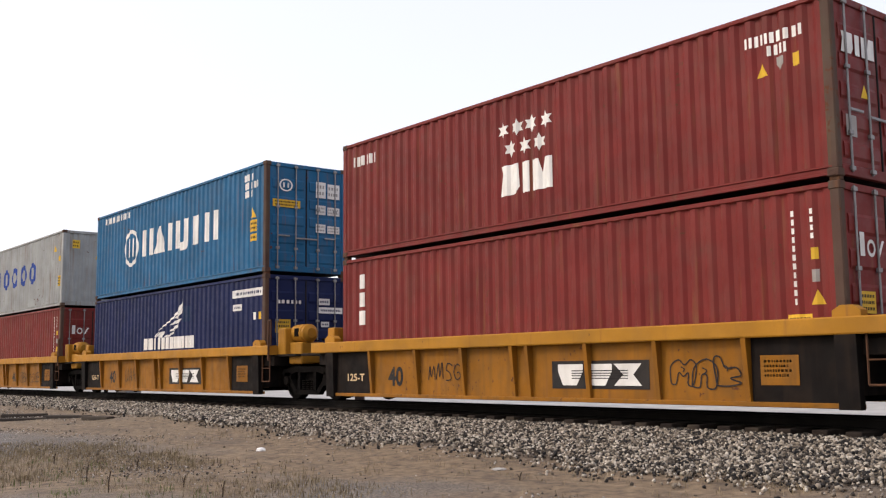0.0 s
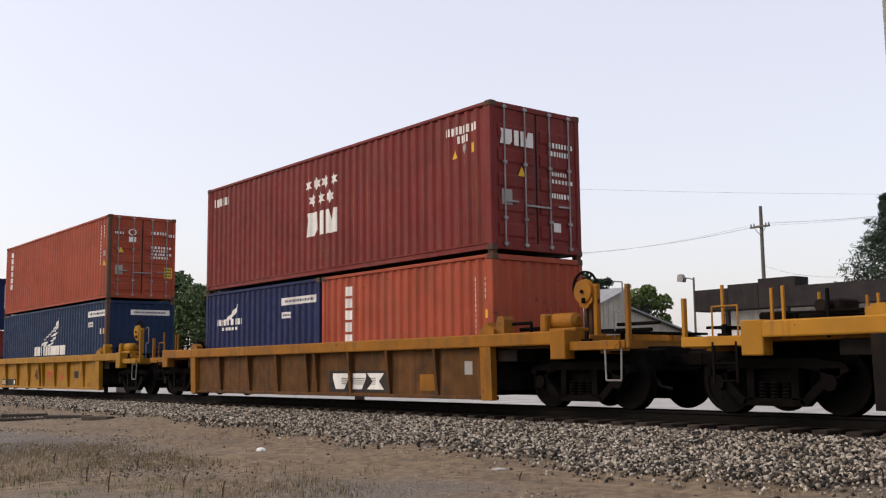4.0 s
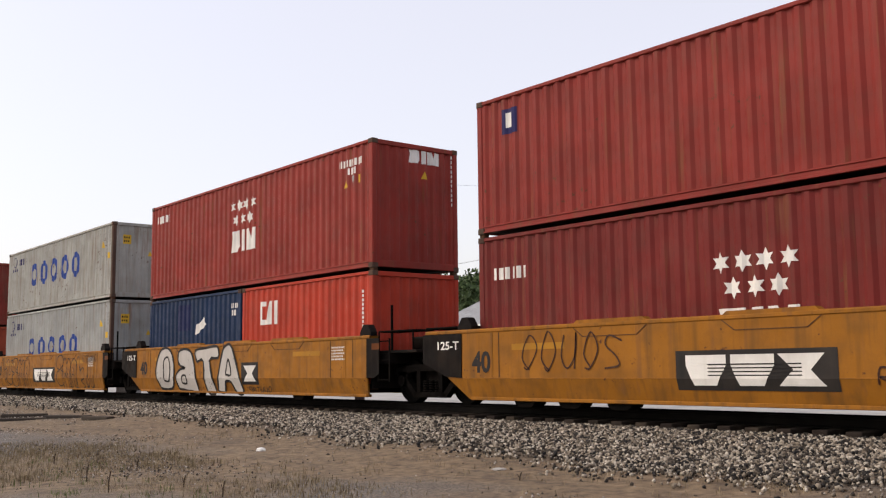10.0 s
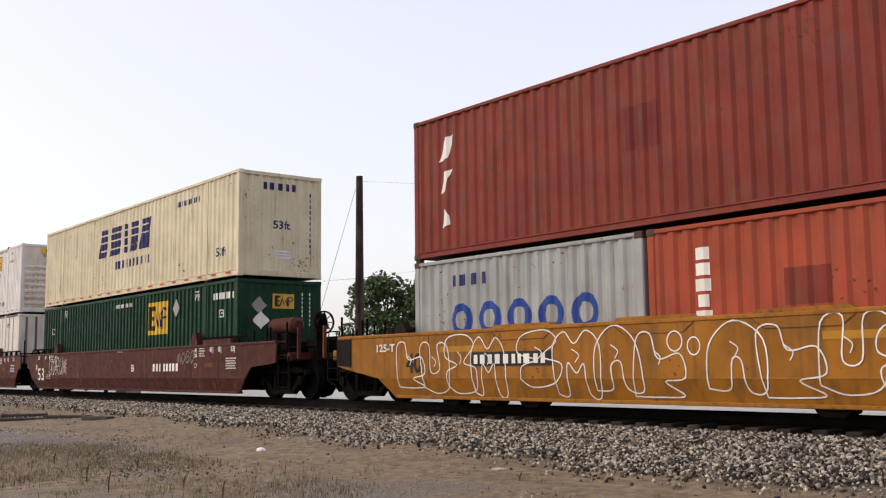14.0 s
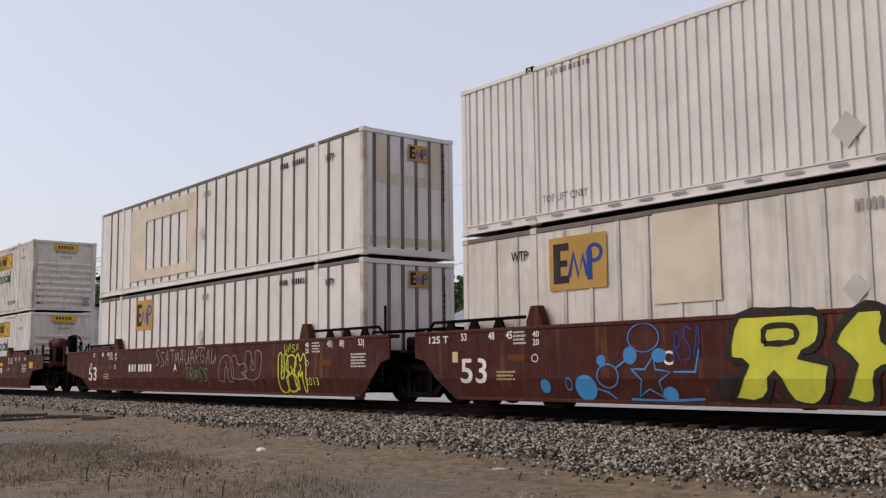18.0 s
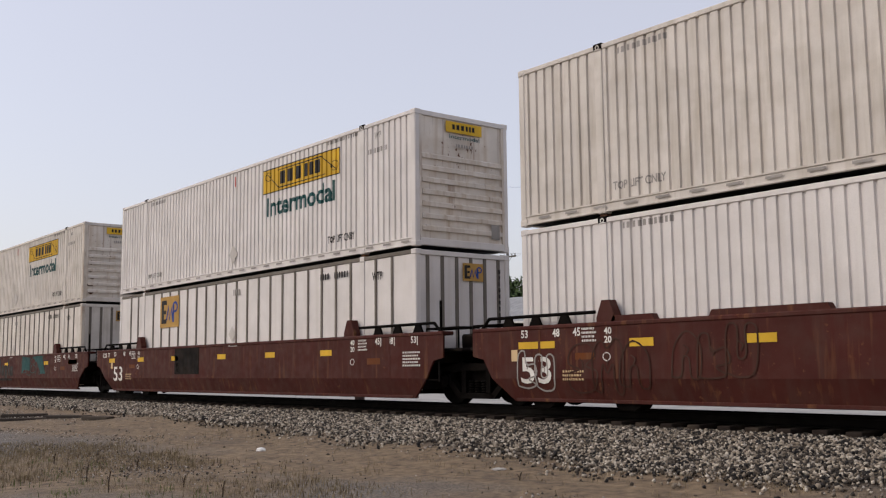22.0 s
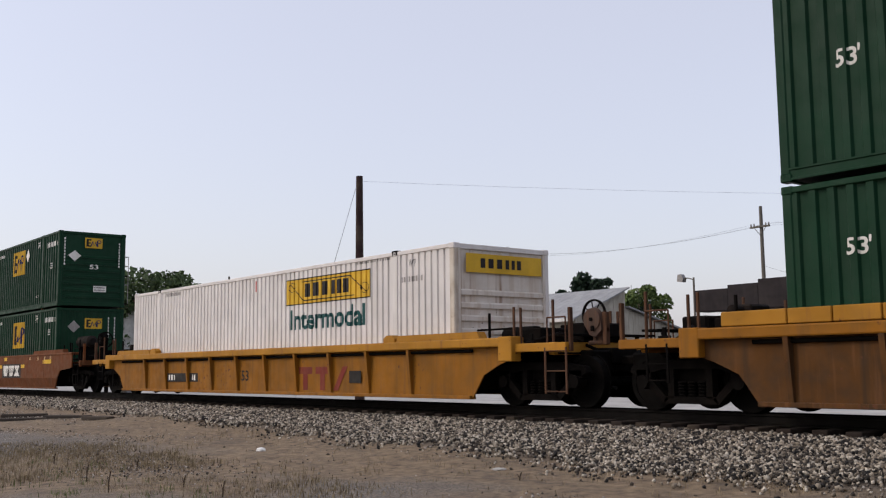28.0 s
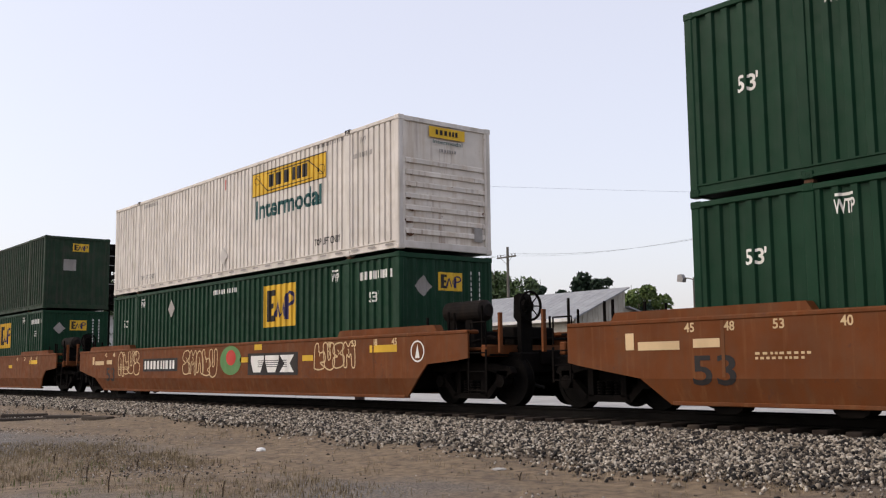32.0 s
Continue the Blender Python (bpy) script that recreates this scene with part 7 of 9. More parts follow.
on_car(c4, "ribbed", Flat().rect(5.48, 0.59, 5.71, 0.84), MARK_GREY, "label_plate", "grey label plate")
on_car(c4, "ribbed", Flat().rect(4.05, 0.28, 4.55, 0.60), YELLOW, "label_plate", "worn amber panel")
number_panel(c5, "ribbed", -5.31, 0.23, -3.36, 0.48)
on_car(c5, "ribbed", Flat().rect(0.56, 0.66, 0.86, 0.76).rect(0.66, 0.45, 0.74, 0.66).rect(0.92, 0.66, 1.2, 0.76).rect(1.02, 0.45, 1.1, 0.66).poly((1.26, 0.45), (1.34, 0.45), (1.54, 0.76), (1.46, 0.76)), MARK_RED, "emblem", "red slabs")
on_car(c5, "ribbed", Flat().star(2.3, 0.54, 0.16, 4).hoop(1.81, 0.5, 1.97, 0.6, 0.3).hoop(2.7, 0.5, 2.88, 0.6, 0.3), MARK_RED, "emblem", "small red mark")
on_car(c5, "ribbed", Flat().rect(3.60, 0.52, 4.04, 0.76), MARK_DARK, "label_plate", "dark label plate")
small_print(c5, "ribbed", 4.3, 0.72, 3, 0.45, MARK_DARK)
small_print(c5, "ribbed", 5.0, 0.30, 2, 0.3, MARK_DARK)

for car in (c6, c7, c8, c9, c10):
    on_car(car, "smooth", words("40", -6.0, 0.62, -5.48, 1.02, 0.03), MARK_DARK)
    on_car(car, "dark", words("125-T", -7.0, 1.06, -6.36, 1.22), MARK_WHITE)
    on_car(car, "smooth", Flat().rect(-4.9, 1.02, -3.6, 1.13).rect(3.2, 1.03, 4.4, 1.14), YELLOW_TOP, "paint_strip", "faded yellow strip")
    small_print(car, "smooth", 4.9, 1.18, 5, 0.55)
    on_car(car, "dark", Flat().rect(6.5, 1.12, 6.78, 1.25), ORANGE_RUST, "label_plate", "rusty label plate")
number_panel(c6, "smooth", 2.10, 0.69, 4.35, 0.94)
on_car(c6, "smooth", scrawl(-4.36, 0.55, -1.26, 1.36, 3, 0.035, 21), MARK_WHITE, "spray_scrawl", "white sprayed loops")
on_car(c6, "smooth", scrawl(-4.36, 0.18, -1.0, 0.66, 4, 0.035, 22, False), MARK_DARK, "spray_scrawl", "dark sprayed loops")
on_car(c6, "smooth", Flat().rect(1.15, 0.98, 1.54, 1.12), MARK_YELLOW, "label_plate", "yellow plate")
on_car(c6, "smooth", Flat().rect(7.66, 0.95, 8.14, 1.24), MARK_WHITE, "label_plate", "white framed plate")
for u in (7.70, 7.92):
    on_car(c6, "smooth", Flat().rect(u, 0.99, u + 0.18, 1.20), MARK_DARK, "label_plate", "dark square", 0.008)
shield_panel(c7, "smooth", -1.28, 0.35, 1.34, 0.93)
on_car(c7, "smooth", scrawl(-4.7, 0.62, -2.3, 1.30, 5, 0.028, 31, False), MARK_TAGS, "spray_scrawl", "thin dark sprayed letters")
on_car(c7, "smooth", scrawl(1.94, 0.72, 4.72, 1.30, 7, 0.030, 32, False), MARK_TAGS, "spray_scrawl", "thin dark sprayed letters")
on_car(c7, "smooth", scrawl(1.80, 0.40, 2.95, 0.68, 3, 0.028, 34, False), MARK_TAGS, "spray_scrawl", "thin dark sprayed letters")


def sprayed_letters(car, fill, line, forms, holes, label):
    """Fat letters: a flat fill, a dark closed outline and the eyes of the letters."""
    f = Flat()
    for pts in forms:
        f.poly(*smooth_line(list(pts) + [pts[0]], 3)[:-1])
    on_car(car, "smooth", f, fill, "spray_painting", label)
    f = Flat()
    for pts in forms:
        f.ribbon(smooth_line(list(pts) + [pts[0]], 3), line)
    on_car(car, "smooth", f, MARK_DARK, "spray_painting", "dark sprayed outlines", 0.012)
    f = Flat()
    for pts in holes:
        f.ribbon(smooth_line(list(pts) + [pts[0]], 4), line * 0.8)
    on_car(car, "smooth", f, MARK_DARK, "spray_painting", "dark sprayed outlines", 0.012)


sprayed_letters(c8, MARK_PALE, 0.07, (
    ((-4.52, 0.22), (-4.82, 0.72), (-4.50, 1.30), (-3.95, 1.38), (-3.60, 1.10), (-3.52, 0.55), (-3.78, 0.22)),
    ((-3.28, 0.22), (-3.38, 0.58), (-3.05, 0.78), (-2.75, 0.80), (-3.18, 0.92), (-3.20, 1.26), (-2.70, 1.33), (-2.28, 1.12), (-2.02, 0.18), (-2.40, 0.15)),
    ((-1.98, 0.96), (-2.12, 1.27), (-1.40, 1.34), (-0.76, 1.36), (-0.70, 1.06), (-1.22, 1.00), (-0.94, 0.18), (-1.48, 0.16), (-1.60, 0.98)),
    ((-0.82, 0.17), (-0.50, 1.12), (-0.28, 1.36), (0.10, 1.30), (0.62, 0.22), (0.22, 0.15), (0.02, 0.42), (-0.30, 0.42), (-0.44, 0.15))), (
    ((-4.20, 0.45), (-4.25, 1.00), (-3.95, 1.12), (-3.80, 0.80), (-3.88, 0.45)),
    ((-3.00, 0.38), (-2.96, 0.58), (-2.72, 0.58), (-2.70, 0.38)),
    ((-0.26, 0.62), (-0.12, 1.02), (0.05, 0.62))), "pale sprayed fat letters")
rr = random.Random(45)
f = Flat()
for i in range(60):
    u, z = rr.choice([(-4.75, 0.5), (-3.45, 0.8), (-1.75, 0.6), (-1.1, 0.5), (0.4, 0.9), (-2.3, 0.9)])
    u, z, q = u + rr.gauss(0, 0.13), min(1.36, max(0.2, z + rr.gauss(0, 0.24))), rr.uniform(0.012, 0.03)
    f.rect(u, z, u + q, z + 1.4 * q)
on_car(c8, "smooth", f, MARK_DARK, "spray_dots", "dark sprayed dots", 0.010)
on_car(c8, "smooth", Flat().rect(0.6, 0.36, 1.49, 0.92), MARK_DARK, "name_panel", "dark name panel")
on_car(c8, "smooth", Flat().poly((0.72, 0.84), (1.38, 0.84), (1.18, 0.64), (1.38, 0.44), (0.72, 0.44), (0.94, 0.64)), MARK_WHITE, "emblem", "pale slab", 0.008)
on_car(c8, "smooth", scrawl(0.87, 0.15, 2.1, 0.33, 6, 0.02, 43, False), MARK_DARK, "spray_scrawl", "small dark scrawl")
shield_panel(c9, "smooth", -1.19, 0.36, 1.40, 0.92)
on_car(c9, "smooth", scrawl(-5.45, 0.16, -1.60, 1.38, 5, 0.036, 51), MARK_DARK, "spray_scrawl", "black sprayed swollen letters")
on_car(c9, "smooth", scrawl(1.66, 0.16, 4.48, 1.34, 4, 0.036, 52), MARK_DARK, "spray_scrawl", "black sprayed swollen letters")
on_car(c9, "smooth", scrawl(4.60, 0.15, 5.46, 0.68, 2, 0.035, 53, False), MARK_DARK, "spray_scrawl", "black sprayed star")
on_car(c9, "smooth", scrawl(4.3, 1.05, 5.7, 1.32, 8, 0.02, 54, False), MARK_DARK, "spray_scrawl", "thin dark scrawl")
on_car(c10, "smooth", scrawl(-6.25, 0.20, -3.1, 1.34, 4, 0.022, 61), MARK_WHITE, "spray_scrawl", "white sprayed swollen letters")
on_car(c10, "smooth", scrawl(-2.6, 0.22, 0.9, 1.36, 4, 0.022, 62), MARK_WHITE, "spray_scrawl", "white sprayed swollen letters")
on_car(c10, "smooth", scrawl(1.4, 0.20, 4.9, 1.38, 4, 0.022, 63), MARK_WHITE, "spray_scrawl", "white sprayed swollen letters")
on_car(c10, "smooth", Flat().hoop(0.62, 0.92, 0.92, 1.24, 0.14).hoop(1.0, 0.86, 1.24, 1.14, 0.14), MARK_WHITE, "spray_scrawl", "white sprayed rings")
number_panel(c10, "smooth", -3.99, 0.74, -1.82, 1.0)

for car in (c11, c12, c13, c14, c15, c16):
    u = -8.28 if car in (c13, c16) else -7.90
    on_car(car, "smooth", words("53", u, 0.43, u + 0.75, 0.89, 0.012), MARK_WHITE)
    for s, u in (("53", 8.18), ("48", 7.40), ("45", 6.92)):
        on_car(car, "smooth", words(s, u, 1.22, u + 0.17, 1.36), MARK_WHITE)
        on_car(car, "smooth", Flat().rect(u + 0.20, 1.18, u + 0.225, 1.38), MARK_WHITE, "height_mark")
        on_car(car, "smooth", words(s, -u + 0.3, 1.22, -u + 0.47, 1.36), MARK_WHITE)
    on_car(car, "smooth", words("40", 5.98, 1.23, 6.14, 1.34), MARK_WHITE)
    on_car(car, "smooth", words("20", 5.98, 1.09, 6.14, 1.20), MARK_WHITE)
    on_car(car, "smooth", Flat().hoop(5.97, 0.80, 6.14, 0.94, 0.2), MARK_WHITE, "emblem", "small ring")
    small_print(car, "smooth", 6.28, 1.37, 5, 0.36)
    small_print(car, "smooth", 7.9, 1.02, 5, 0.6)
    small_print(car, "smooth", -6.42, 1.38, 5, 0.33)
    on_car(car, "smooth", words("40", -5.93, 1.23, -5.77, 1.34), MARK_WHITE)
    on_car(car, "smooth", words("20", -5.93, 1.09, -5.77, 1.20), MARK_WHITE)
    on_car(car, "smooth", Flat().hoop(-5.97, 0.80, -5.80, 0.94, 0.2), MARK_WHITE, "emblem", "small ring")
    on_car(car, "smooth", Flat().rect(-6.58, 0.83, -6.14, 0.94), ORANGE_RUST, "label_plate", "dull orange strip")
    on_car(car, "smooth", Flat().rect(-8.14, 0.82, -7.98, 1.02), MARK_TAN, "label_plate", "small buff plate")
    small_print(car, "smooth", -6.88, 0.62, 3, 0.5, MARK_TAN)
    small_print(car, "smooth", 0.2, 1.34, 1, 0.5)
    on_car(car, "smooth", Flat().rect(6.62, 0.81, 7.1, 0.94), ORANGE_RUST, "label_plate", "dull orange strip")
for car, u, s, v in ((c11, 3.11, "B", 1.44), (c13, -4.73, "A", -1.35), (c14, 3.34, "B", 1.69), (c16, -5.0, "A", -1.7)):
    on_car(car, "smooth", Flat().row(u, 0.72, u + 0.62, 0.94, 3, 0.34, 2).row(u + 0.78, 0.72, u + 1.88, 0.94, 5, 0.34, 3), MARK_WHITE)
    on_car(car, "smooth", words(s, v, 0.72, v + 0.22, 0.94), MARK_WHITE)
for car, v in ((c12, -3.09), (c15, -3.09)):
    on_car(car, "smooth", words("C", v, 0.72, v + 0.19, 0.94), MARK_WHITE)
on_car(c11, "smooth", scrawl(4.8, 0.9, 6.0, 1.3, 4, 0.02, 71, False), MARK_GREY, "spray_scrawl", "faint pale scrawl")
on_car(c11, "smooth", scrawl(-6.6, 0.55, -4.6, 1.3, 5, 0.025, 73, False), MARK_WHITE, "spray_scrawl", "pale sprayed letters")
# lime and blue spray painting
sprayed_letters(c12, MARK_LIME, 0.10, (
    ((-1.95, 0.20), (-1.62, 0.72), (-1.90, 0.82), (-1.72, 1.40), (-0.90, 1.43), (-0.46, 1.36), (-0.50, 0.98), (-0.78, 0.82), (-0.34, 0.70), (-0.52, 0.20), (-0.95, 0.20), (-1.18, 0.60), (-1.38, 0.22)),
    ((-0.24, 0.24), (0.00, 0.70), (-0.28, 1.00), (0.08, 1.42), (0.42, 1.40), (0.40, 1.00), (0.64, 1.02), (0.66, 1.42), (1.06, 1.42), (1.00, 0.86), (1.18, 0.66), (0.88, 0.20), (0.56, 0.22), (0.52, 0.62), (0.30, 0.60), (0.20, 0.20)),
    ((1.38, 0.62), (1.16, 1.00), (1.42, 1.40), (1.90, 1.43), (2.34, 1.16), (2.02, 1.05), (1.72, 1.16), (1.54, 1.00), (1.58, 0.72), (2.00, 0.52), (2.42, 0.62), (2.36, 0.20), (1.72, 0.18), (1.28, 0.32))), (
    ((-1.32, 1.00), (-1.28, 1.22), (-0.86, 1.22), (-0.86, 1.02)),), "lime sprayed fat letters")
on_car(c12, "smooth", Flat().poly((-1.95, 0.62), (-2.35, 0.30), (-1.9, 0.16), (-1.1, 0.17), (-1.5, 0.5)).poly((2.30, 1.0), (2.72, 1.2), (2.5, 0.75)), MARK_DARK, "spray_painting", "dark sprayed shadow", 0.003)
f = Flat().disc(3.77, 0.98, 4.07, 1.29).hoop(4.28, 0.62, 4.90, 1.20, 0.12).disc(5.65, 1.12, 6.00, 1.42).disc(5.20, 0.86, 5.38, 1.04).hoop(4.92, 0.98, 5.12, 1.20, 0.2).hoop(4.32, 0.20, 4.78, 0.62, 0.1).disc(3.68, 0.24, 3.90, 0.42).hoop(2.58, 0.50, 3.42, 1.38, 0.05).ribbon([(3.9, 1.0), (4.0, 0.8), (4.32, 0.85)], 0.03).ribbon([(4.88, 0.95), (5.2, 0.95)], 0.03).ribbon([(5.05, 1.12), (5.4, 1.2), (5.7, 1.28)], 0.03).ribbon([(2.45, 0.40), (3.3, 0.40), (3.5, 0.33), (4.35, 0.33)], 0.04)
f.disc(-3.88, 0.74, -3.60, 1.02).disc(-4.45, 0.72, -4.25, 0.90).hoop(-4.46, 0.36, -3.98, 0.76, 0.12).disc(-4.96, 0.16, -4.48, 0.58).disc(-5.78, 0.27, -5.54, 0.51)
f.hoop(-3.78, 0.92, -3.14, 1.38, 0.07).hoop(-5.18, 0.32, -5.02, 0.54, 0.2).ribbon([(-4.05, 0.68), (-3.84, 0.80)], 0.03).ribbon([(-4.50, 0.36), (-4.25, 0.30), (-4.1, 0.20)], 0.025)
f.ribbon([(-3.72, 0.67), (-3.45, 0.66), (-3.28, 0.86), (-3.24, 0.66), (-2.95, 0.62), (-3.18, 0.48), (-3.14, 0.24), (-3.40, 0.36), (-3.62, 0.24), (-3.52, 0.50), (-3.72, 0.67)], 0.028)
f.disc(-3.30, 0.76, -3.02, 0.98).disc(-3.14, 0.16, -2.86, 0.40).ribbon([(-2.9, 0.62), (-2.5, 0.62), (-2.42, 0.95)], 0.03).ribbon([(-3.8, 0.2), (-3.2, 0.18), (-2.4, 0.22)], 0.04)
on_car(c12, "smooth", f, MARK_SKY, "spray_painting", "light blue sprayed bubbles")
on_car(c12, "smooth", scrawl(-2.9, 0.75, -2.35, 1.3, 3, 0.02, 83, False), MARK_BLUE, "spray_painting", "blue sprayed strokes")
on_car(c13, "smooth", scrawl(-2.65, 0.85, 1.40, 1.36, 12, 0.028, 91, False), MARK_GREY, "spray_scrawl", "pale sprayed letters")
on_car(c13, "smooth", scrawl(-0.6, 0.4, 0.9, 0.85, 5, 0.028, 92, False), MARK_GREEN, "spray_scrawl", "green sprayed letters")
on_car(c13, "smooth", scrawl(1.6, 0.40, 3.8, 1.2, 3, 0.02, 93), MARK_GREY, "spray_scrawl", "faint pale outlines")
on_car(c13, "smooth", scrawl(4.75, 0.20, 5.98, 1.08, 3, 0.045, 94), MARK_LIME, "spray_scrawl", "yellow sprayed swollen letters")
on_car(c13, "smooth", scrawl(5.0, 1.12, 5.72, 1.34, 4, 0.024, 95, False), MARK_LIME, "spray_scrawl", "yellow sprayed strokes")
on_car(c13, "smooth", words("2013", 5.98, 0.36, 6.55, 0.54, 0.0), MARK_LIME, "spray_scrawl")
for car in (c14, c15, c16):
    dashes(car, "smooth", (-5.40, -3.25, -0.45, 2.17, 4.74) if car is c14 else (-8.3, -5.92, -3.42, -0.45, 2.17, 4.74))
dashes(c14, "smooth", (-7.95,), 1.03, MARK_YELLOW, 0.9, 0.12)
for a, b in ((-5.80, -4.90), (-3.90, -1.95)):
    part("sill_pad", Geo().prism([(a, 1.42), (b, 1.42), (b - 0.06, 1.52), (a + 0.06, 1.52)], "y", -1.50, -1.36), MAROON, c14)
    dashes(car, "smooth", (7.45,), 1.02, MARK_YELLOW, 0.9, 0.15)
on_car(c14, "smooth", Flat().rect(8.85, 0.90, 9.3, 1.14), MARK_YELLOW, "label_plate", "yellow plate")
on_car(c14, "smooth", scrawl(-7.95, 0.28, -7.10, 1.00, 2, 0.03, 101), MARK_GREY, "spray_scrawl", "pale worn loops")
on_car(c14, "smooth", scrawl(-6.70, 0.28, -5.05, 1.16, 3, 0.03, 102), MARK_TAGS, "spray_scrawl", "dark worn swollen letters")
on_car(c14, "smooth", scrawl(-4.55, 0.48, -3.12, 1.26, 3, 0.03, 103), MARK_TAGS, "spray_scrawl", "dark worn swollen letters")
for car in (c12, c15):
    on_car(car, "smooth", words("125 T", -8.86, 1.19, -8.26, 1.33), MARK_WHITE)
on_car(c15, "smooth", Flat().rect(-3.18, 0.63, -1.57, 1.40), CHARCOAL, "painted_patch", "dark painted-out patch")
f = Flat().poly((-2.03, 0.50), (-1.78, 0.80), (-1.62, 1.10), (-1.70, 1.33), (-1.88, 1.35), (-2.02, 1.18), (-2.16, 1.35), (-2.34, 1.33), (-2.42, 1.10), (-2.28, 0.80))
on_car(c16, "smooth", f, MARK_GREY, "spray_painting", "grey sprayed heart")
on_car(c16, "smooth", Flat().ribbon(smooth_line([(-2.03, 0.48), (-1.6, 1.10), (-1.72, 1.35), (-1.90, 1.36), (-2.02, 1.18), (-2.16, 1.36), (-2.36, 1.34), (-2.44, 1.08), (-2.03, 0.48)]), 0.05), MARK_DARK, "spray_painting", "dark heart outline", 0.008)
on_car(c16, "smooth", Flat().rect(-3.35, 1.24, -2.6, 1.36).rect(-3.1, 0.72, -2.85, 1.24).rect(-3.3, 0.62, -2.65, 0.74), MARK_DARK, "painted_patch", "dark sprayed bar")
on_car(c16, "smooth", Flat().rect(-1.34, 0.66, -1.0, 1.32).rect(-0.9, 0.62, -0.5, 1.05).rect(-0.4, 0.45, -0.05, 1.05).rect(0.05, 0.62, 0.2, 1.3).rect(0.3, 0.62, 0.75, 1.0).rect(-1.2, 0.42, 0.6, 0.5), MARK_DARK, "painted_patch", "dark sprayed bars")
on_car(c16, "smooth", Flat().poly((1.96, 0.66), (2.3, 0.85), (3.0, 0.8), (3.0, 1.3), (2.0, 1.38)).poly((3.3, 1.34), (4.5, 1.38), (4.9, 0.7), (4.4, 0.68), (3.9, 1.1)), MARK_TEAL, "spray_painting", "faded teal sprayed shapes")
on_car(c16, "smooth", scrawl(1.96, 0.65, 4.9, 1.38, 5, 0.022, 111), MARK_TEAL, "spray_painting", "faded blue outlines", 0.008)
number_panel(c17, "ribbed", -5.61, 0.68, -4.05, 0.92)
shield_panel(c17, "ribbed", 1.4, 0.45, 3.4, 0.95)
number_panel(c18, "ribbed", -5.18, 0.42, -3.17, 0.66)
on_car(c18, "ribbed", Flat().rect(4.45, 0.42, 4.95, 0.68), MARK_DARK, "label_plate", "dark label plate")
on_car(c18, "ribbed", Flat().rect(2.3, 0.62, 2.9, 0.78).rect(2.5, 0.25, 2.7, 0.62).rect(3.05, 0.62, 3.65, 0.78).rect(3.25, 0.25, 3.45, 0.62).poly((3.8, 0.25), (4.0, 0.25), (4.4, 0.78), (4.2, 0.78)), RED_OLD, "emblem", "faded red slabs")
on_car(c18, "ribbed", words("53", -0.6, 0.45, -0.2, 0.72), MARK_DARK)
for car in (c19, c20, c21):
    on_car(car, "smooth", words("53", -7.98, 0.42, -7.22, 0.86, 0.015), MARK_DARK)
    on_car(car, "smooth", Flat().rect(7.3, 1.06, 8.28, 1.21), MARK_YELLOW, "reflector", "yellow reflective strip")
    on_car(car, "smooth", Flat().rect(-9.0, 0.95, -8.2, 1.08).rect(-7.95, 0.97, -7.48, 1.10).rect(-9.25, 0.96, -9.08, 1.22), MARK_TAN, "label_plate", "pale plate")
    dashes(car, "smooth", (4.53, 1.42), 0.92)
    on_car(car, "smooth", Flat().rect(2.20, 1.22, 2.58, 1.36), MARK_YELLOW, "label_plate", "yellow plate")
    for s, u in (("53", -6.6), ("48", -7.4), ("40", -5.6), ("45", -8.1)):
        on_car(car, "smooth", words(s, u, 1.20, u + 0.18, 1.34), MARK_TAN)
        on_car(car, "smooth", words(s, -u, 1.20, -u + 0.18, 1.34), MARK_TAN)
    small_print(car, "smooth", -6.9, 0.85, 2, 0.9, MARK_TAN)
number_panel(c19, "smooth", -4.92, 0.66, -1.80, 1.0)
shield_panel(c19, "smooth", 1.93, 0.53, 4.55, 1.09)
shield_panel(c20, "smooth", 1.85, 0.60, 4.33, 1.14)
number_panel(c20, "smooth", -4.9, 0.72, -2.4, 1.1)
on_car(c20, "smooth", Flat().disc(0.3, 0.6, 1.5, 1.36), MARK_GREEN, "spray_painting", "green sprayed flower")
on_car(c20, "smooth", Flat().disc(0.65, 0.85, 1.2, 1.25), MARK_RED, "spray_painting", "red flower heart", 0.008)
on_car(c20, "smooth", scrawl(5.1, 0.70, 6.7, 1.36, 4, 0.03, 121), MARK_TAN, "spray_scrawl", "pale sprayed letters")
on_car(c20, "smooth", scrawl(-2.0, 0.60, 0.1, 1.36, 5, 0.03, 122), MARK_TAN, "spray_scrawl", "pale sprayed letters")
on_car(c20, "smooth", scrawl(-6.9, 0.60, -5.2, 1.36, 4, 0.03, 123), MARK_TAN, "spray_scrawl", "pale sprayed letters")
on_car(c20, "smooth", Flat().hoop(8.75, 0.84, 9.2, 1.27, 0.14).poly((8.9, 0.92), (9.05, 0.92), (8.975, 1.2)), MARK_WHITE, "emblem", "white ring emblem")


# ---- beyond the line ----
# LEAF tones are lifted: the haze before the far trees is in the colour
LEAF = islands("leaves", [(0.030, 0.052, 0.018), (0.058, 0.095, 0.028), (0.085, 0.130, 0.042)], 0.8, 3.0)
LEAF_LIGHT = islands("light_leaves", [(0.045, 0.080, 0.015), (0.085, 0.130, 0.025), (0.12, 0.16, 0.04)], 0.8, 3.0)
NEEDLE = islands("needles", [(0.010, 0.024, 0.014), (0.020, 0.045, 0.022), (0.035, 0.065, 0.03)], 0.8, 3.0)
BARK = surface("bark", (0.10, 0.08, 0.06), 0.95, grime=0.4, streak=0.5, bump=0.8)
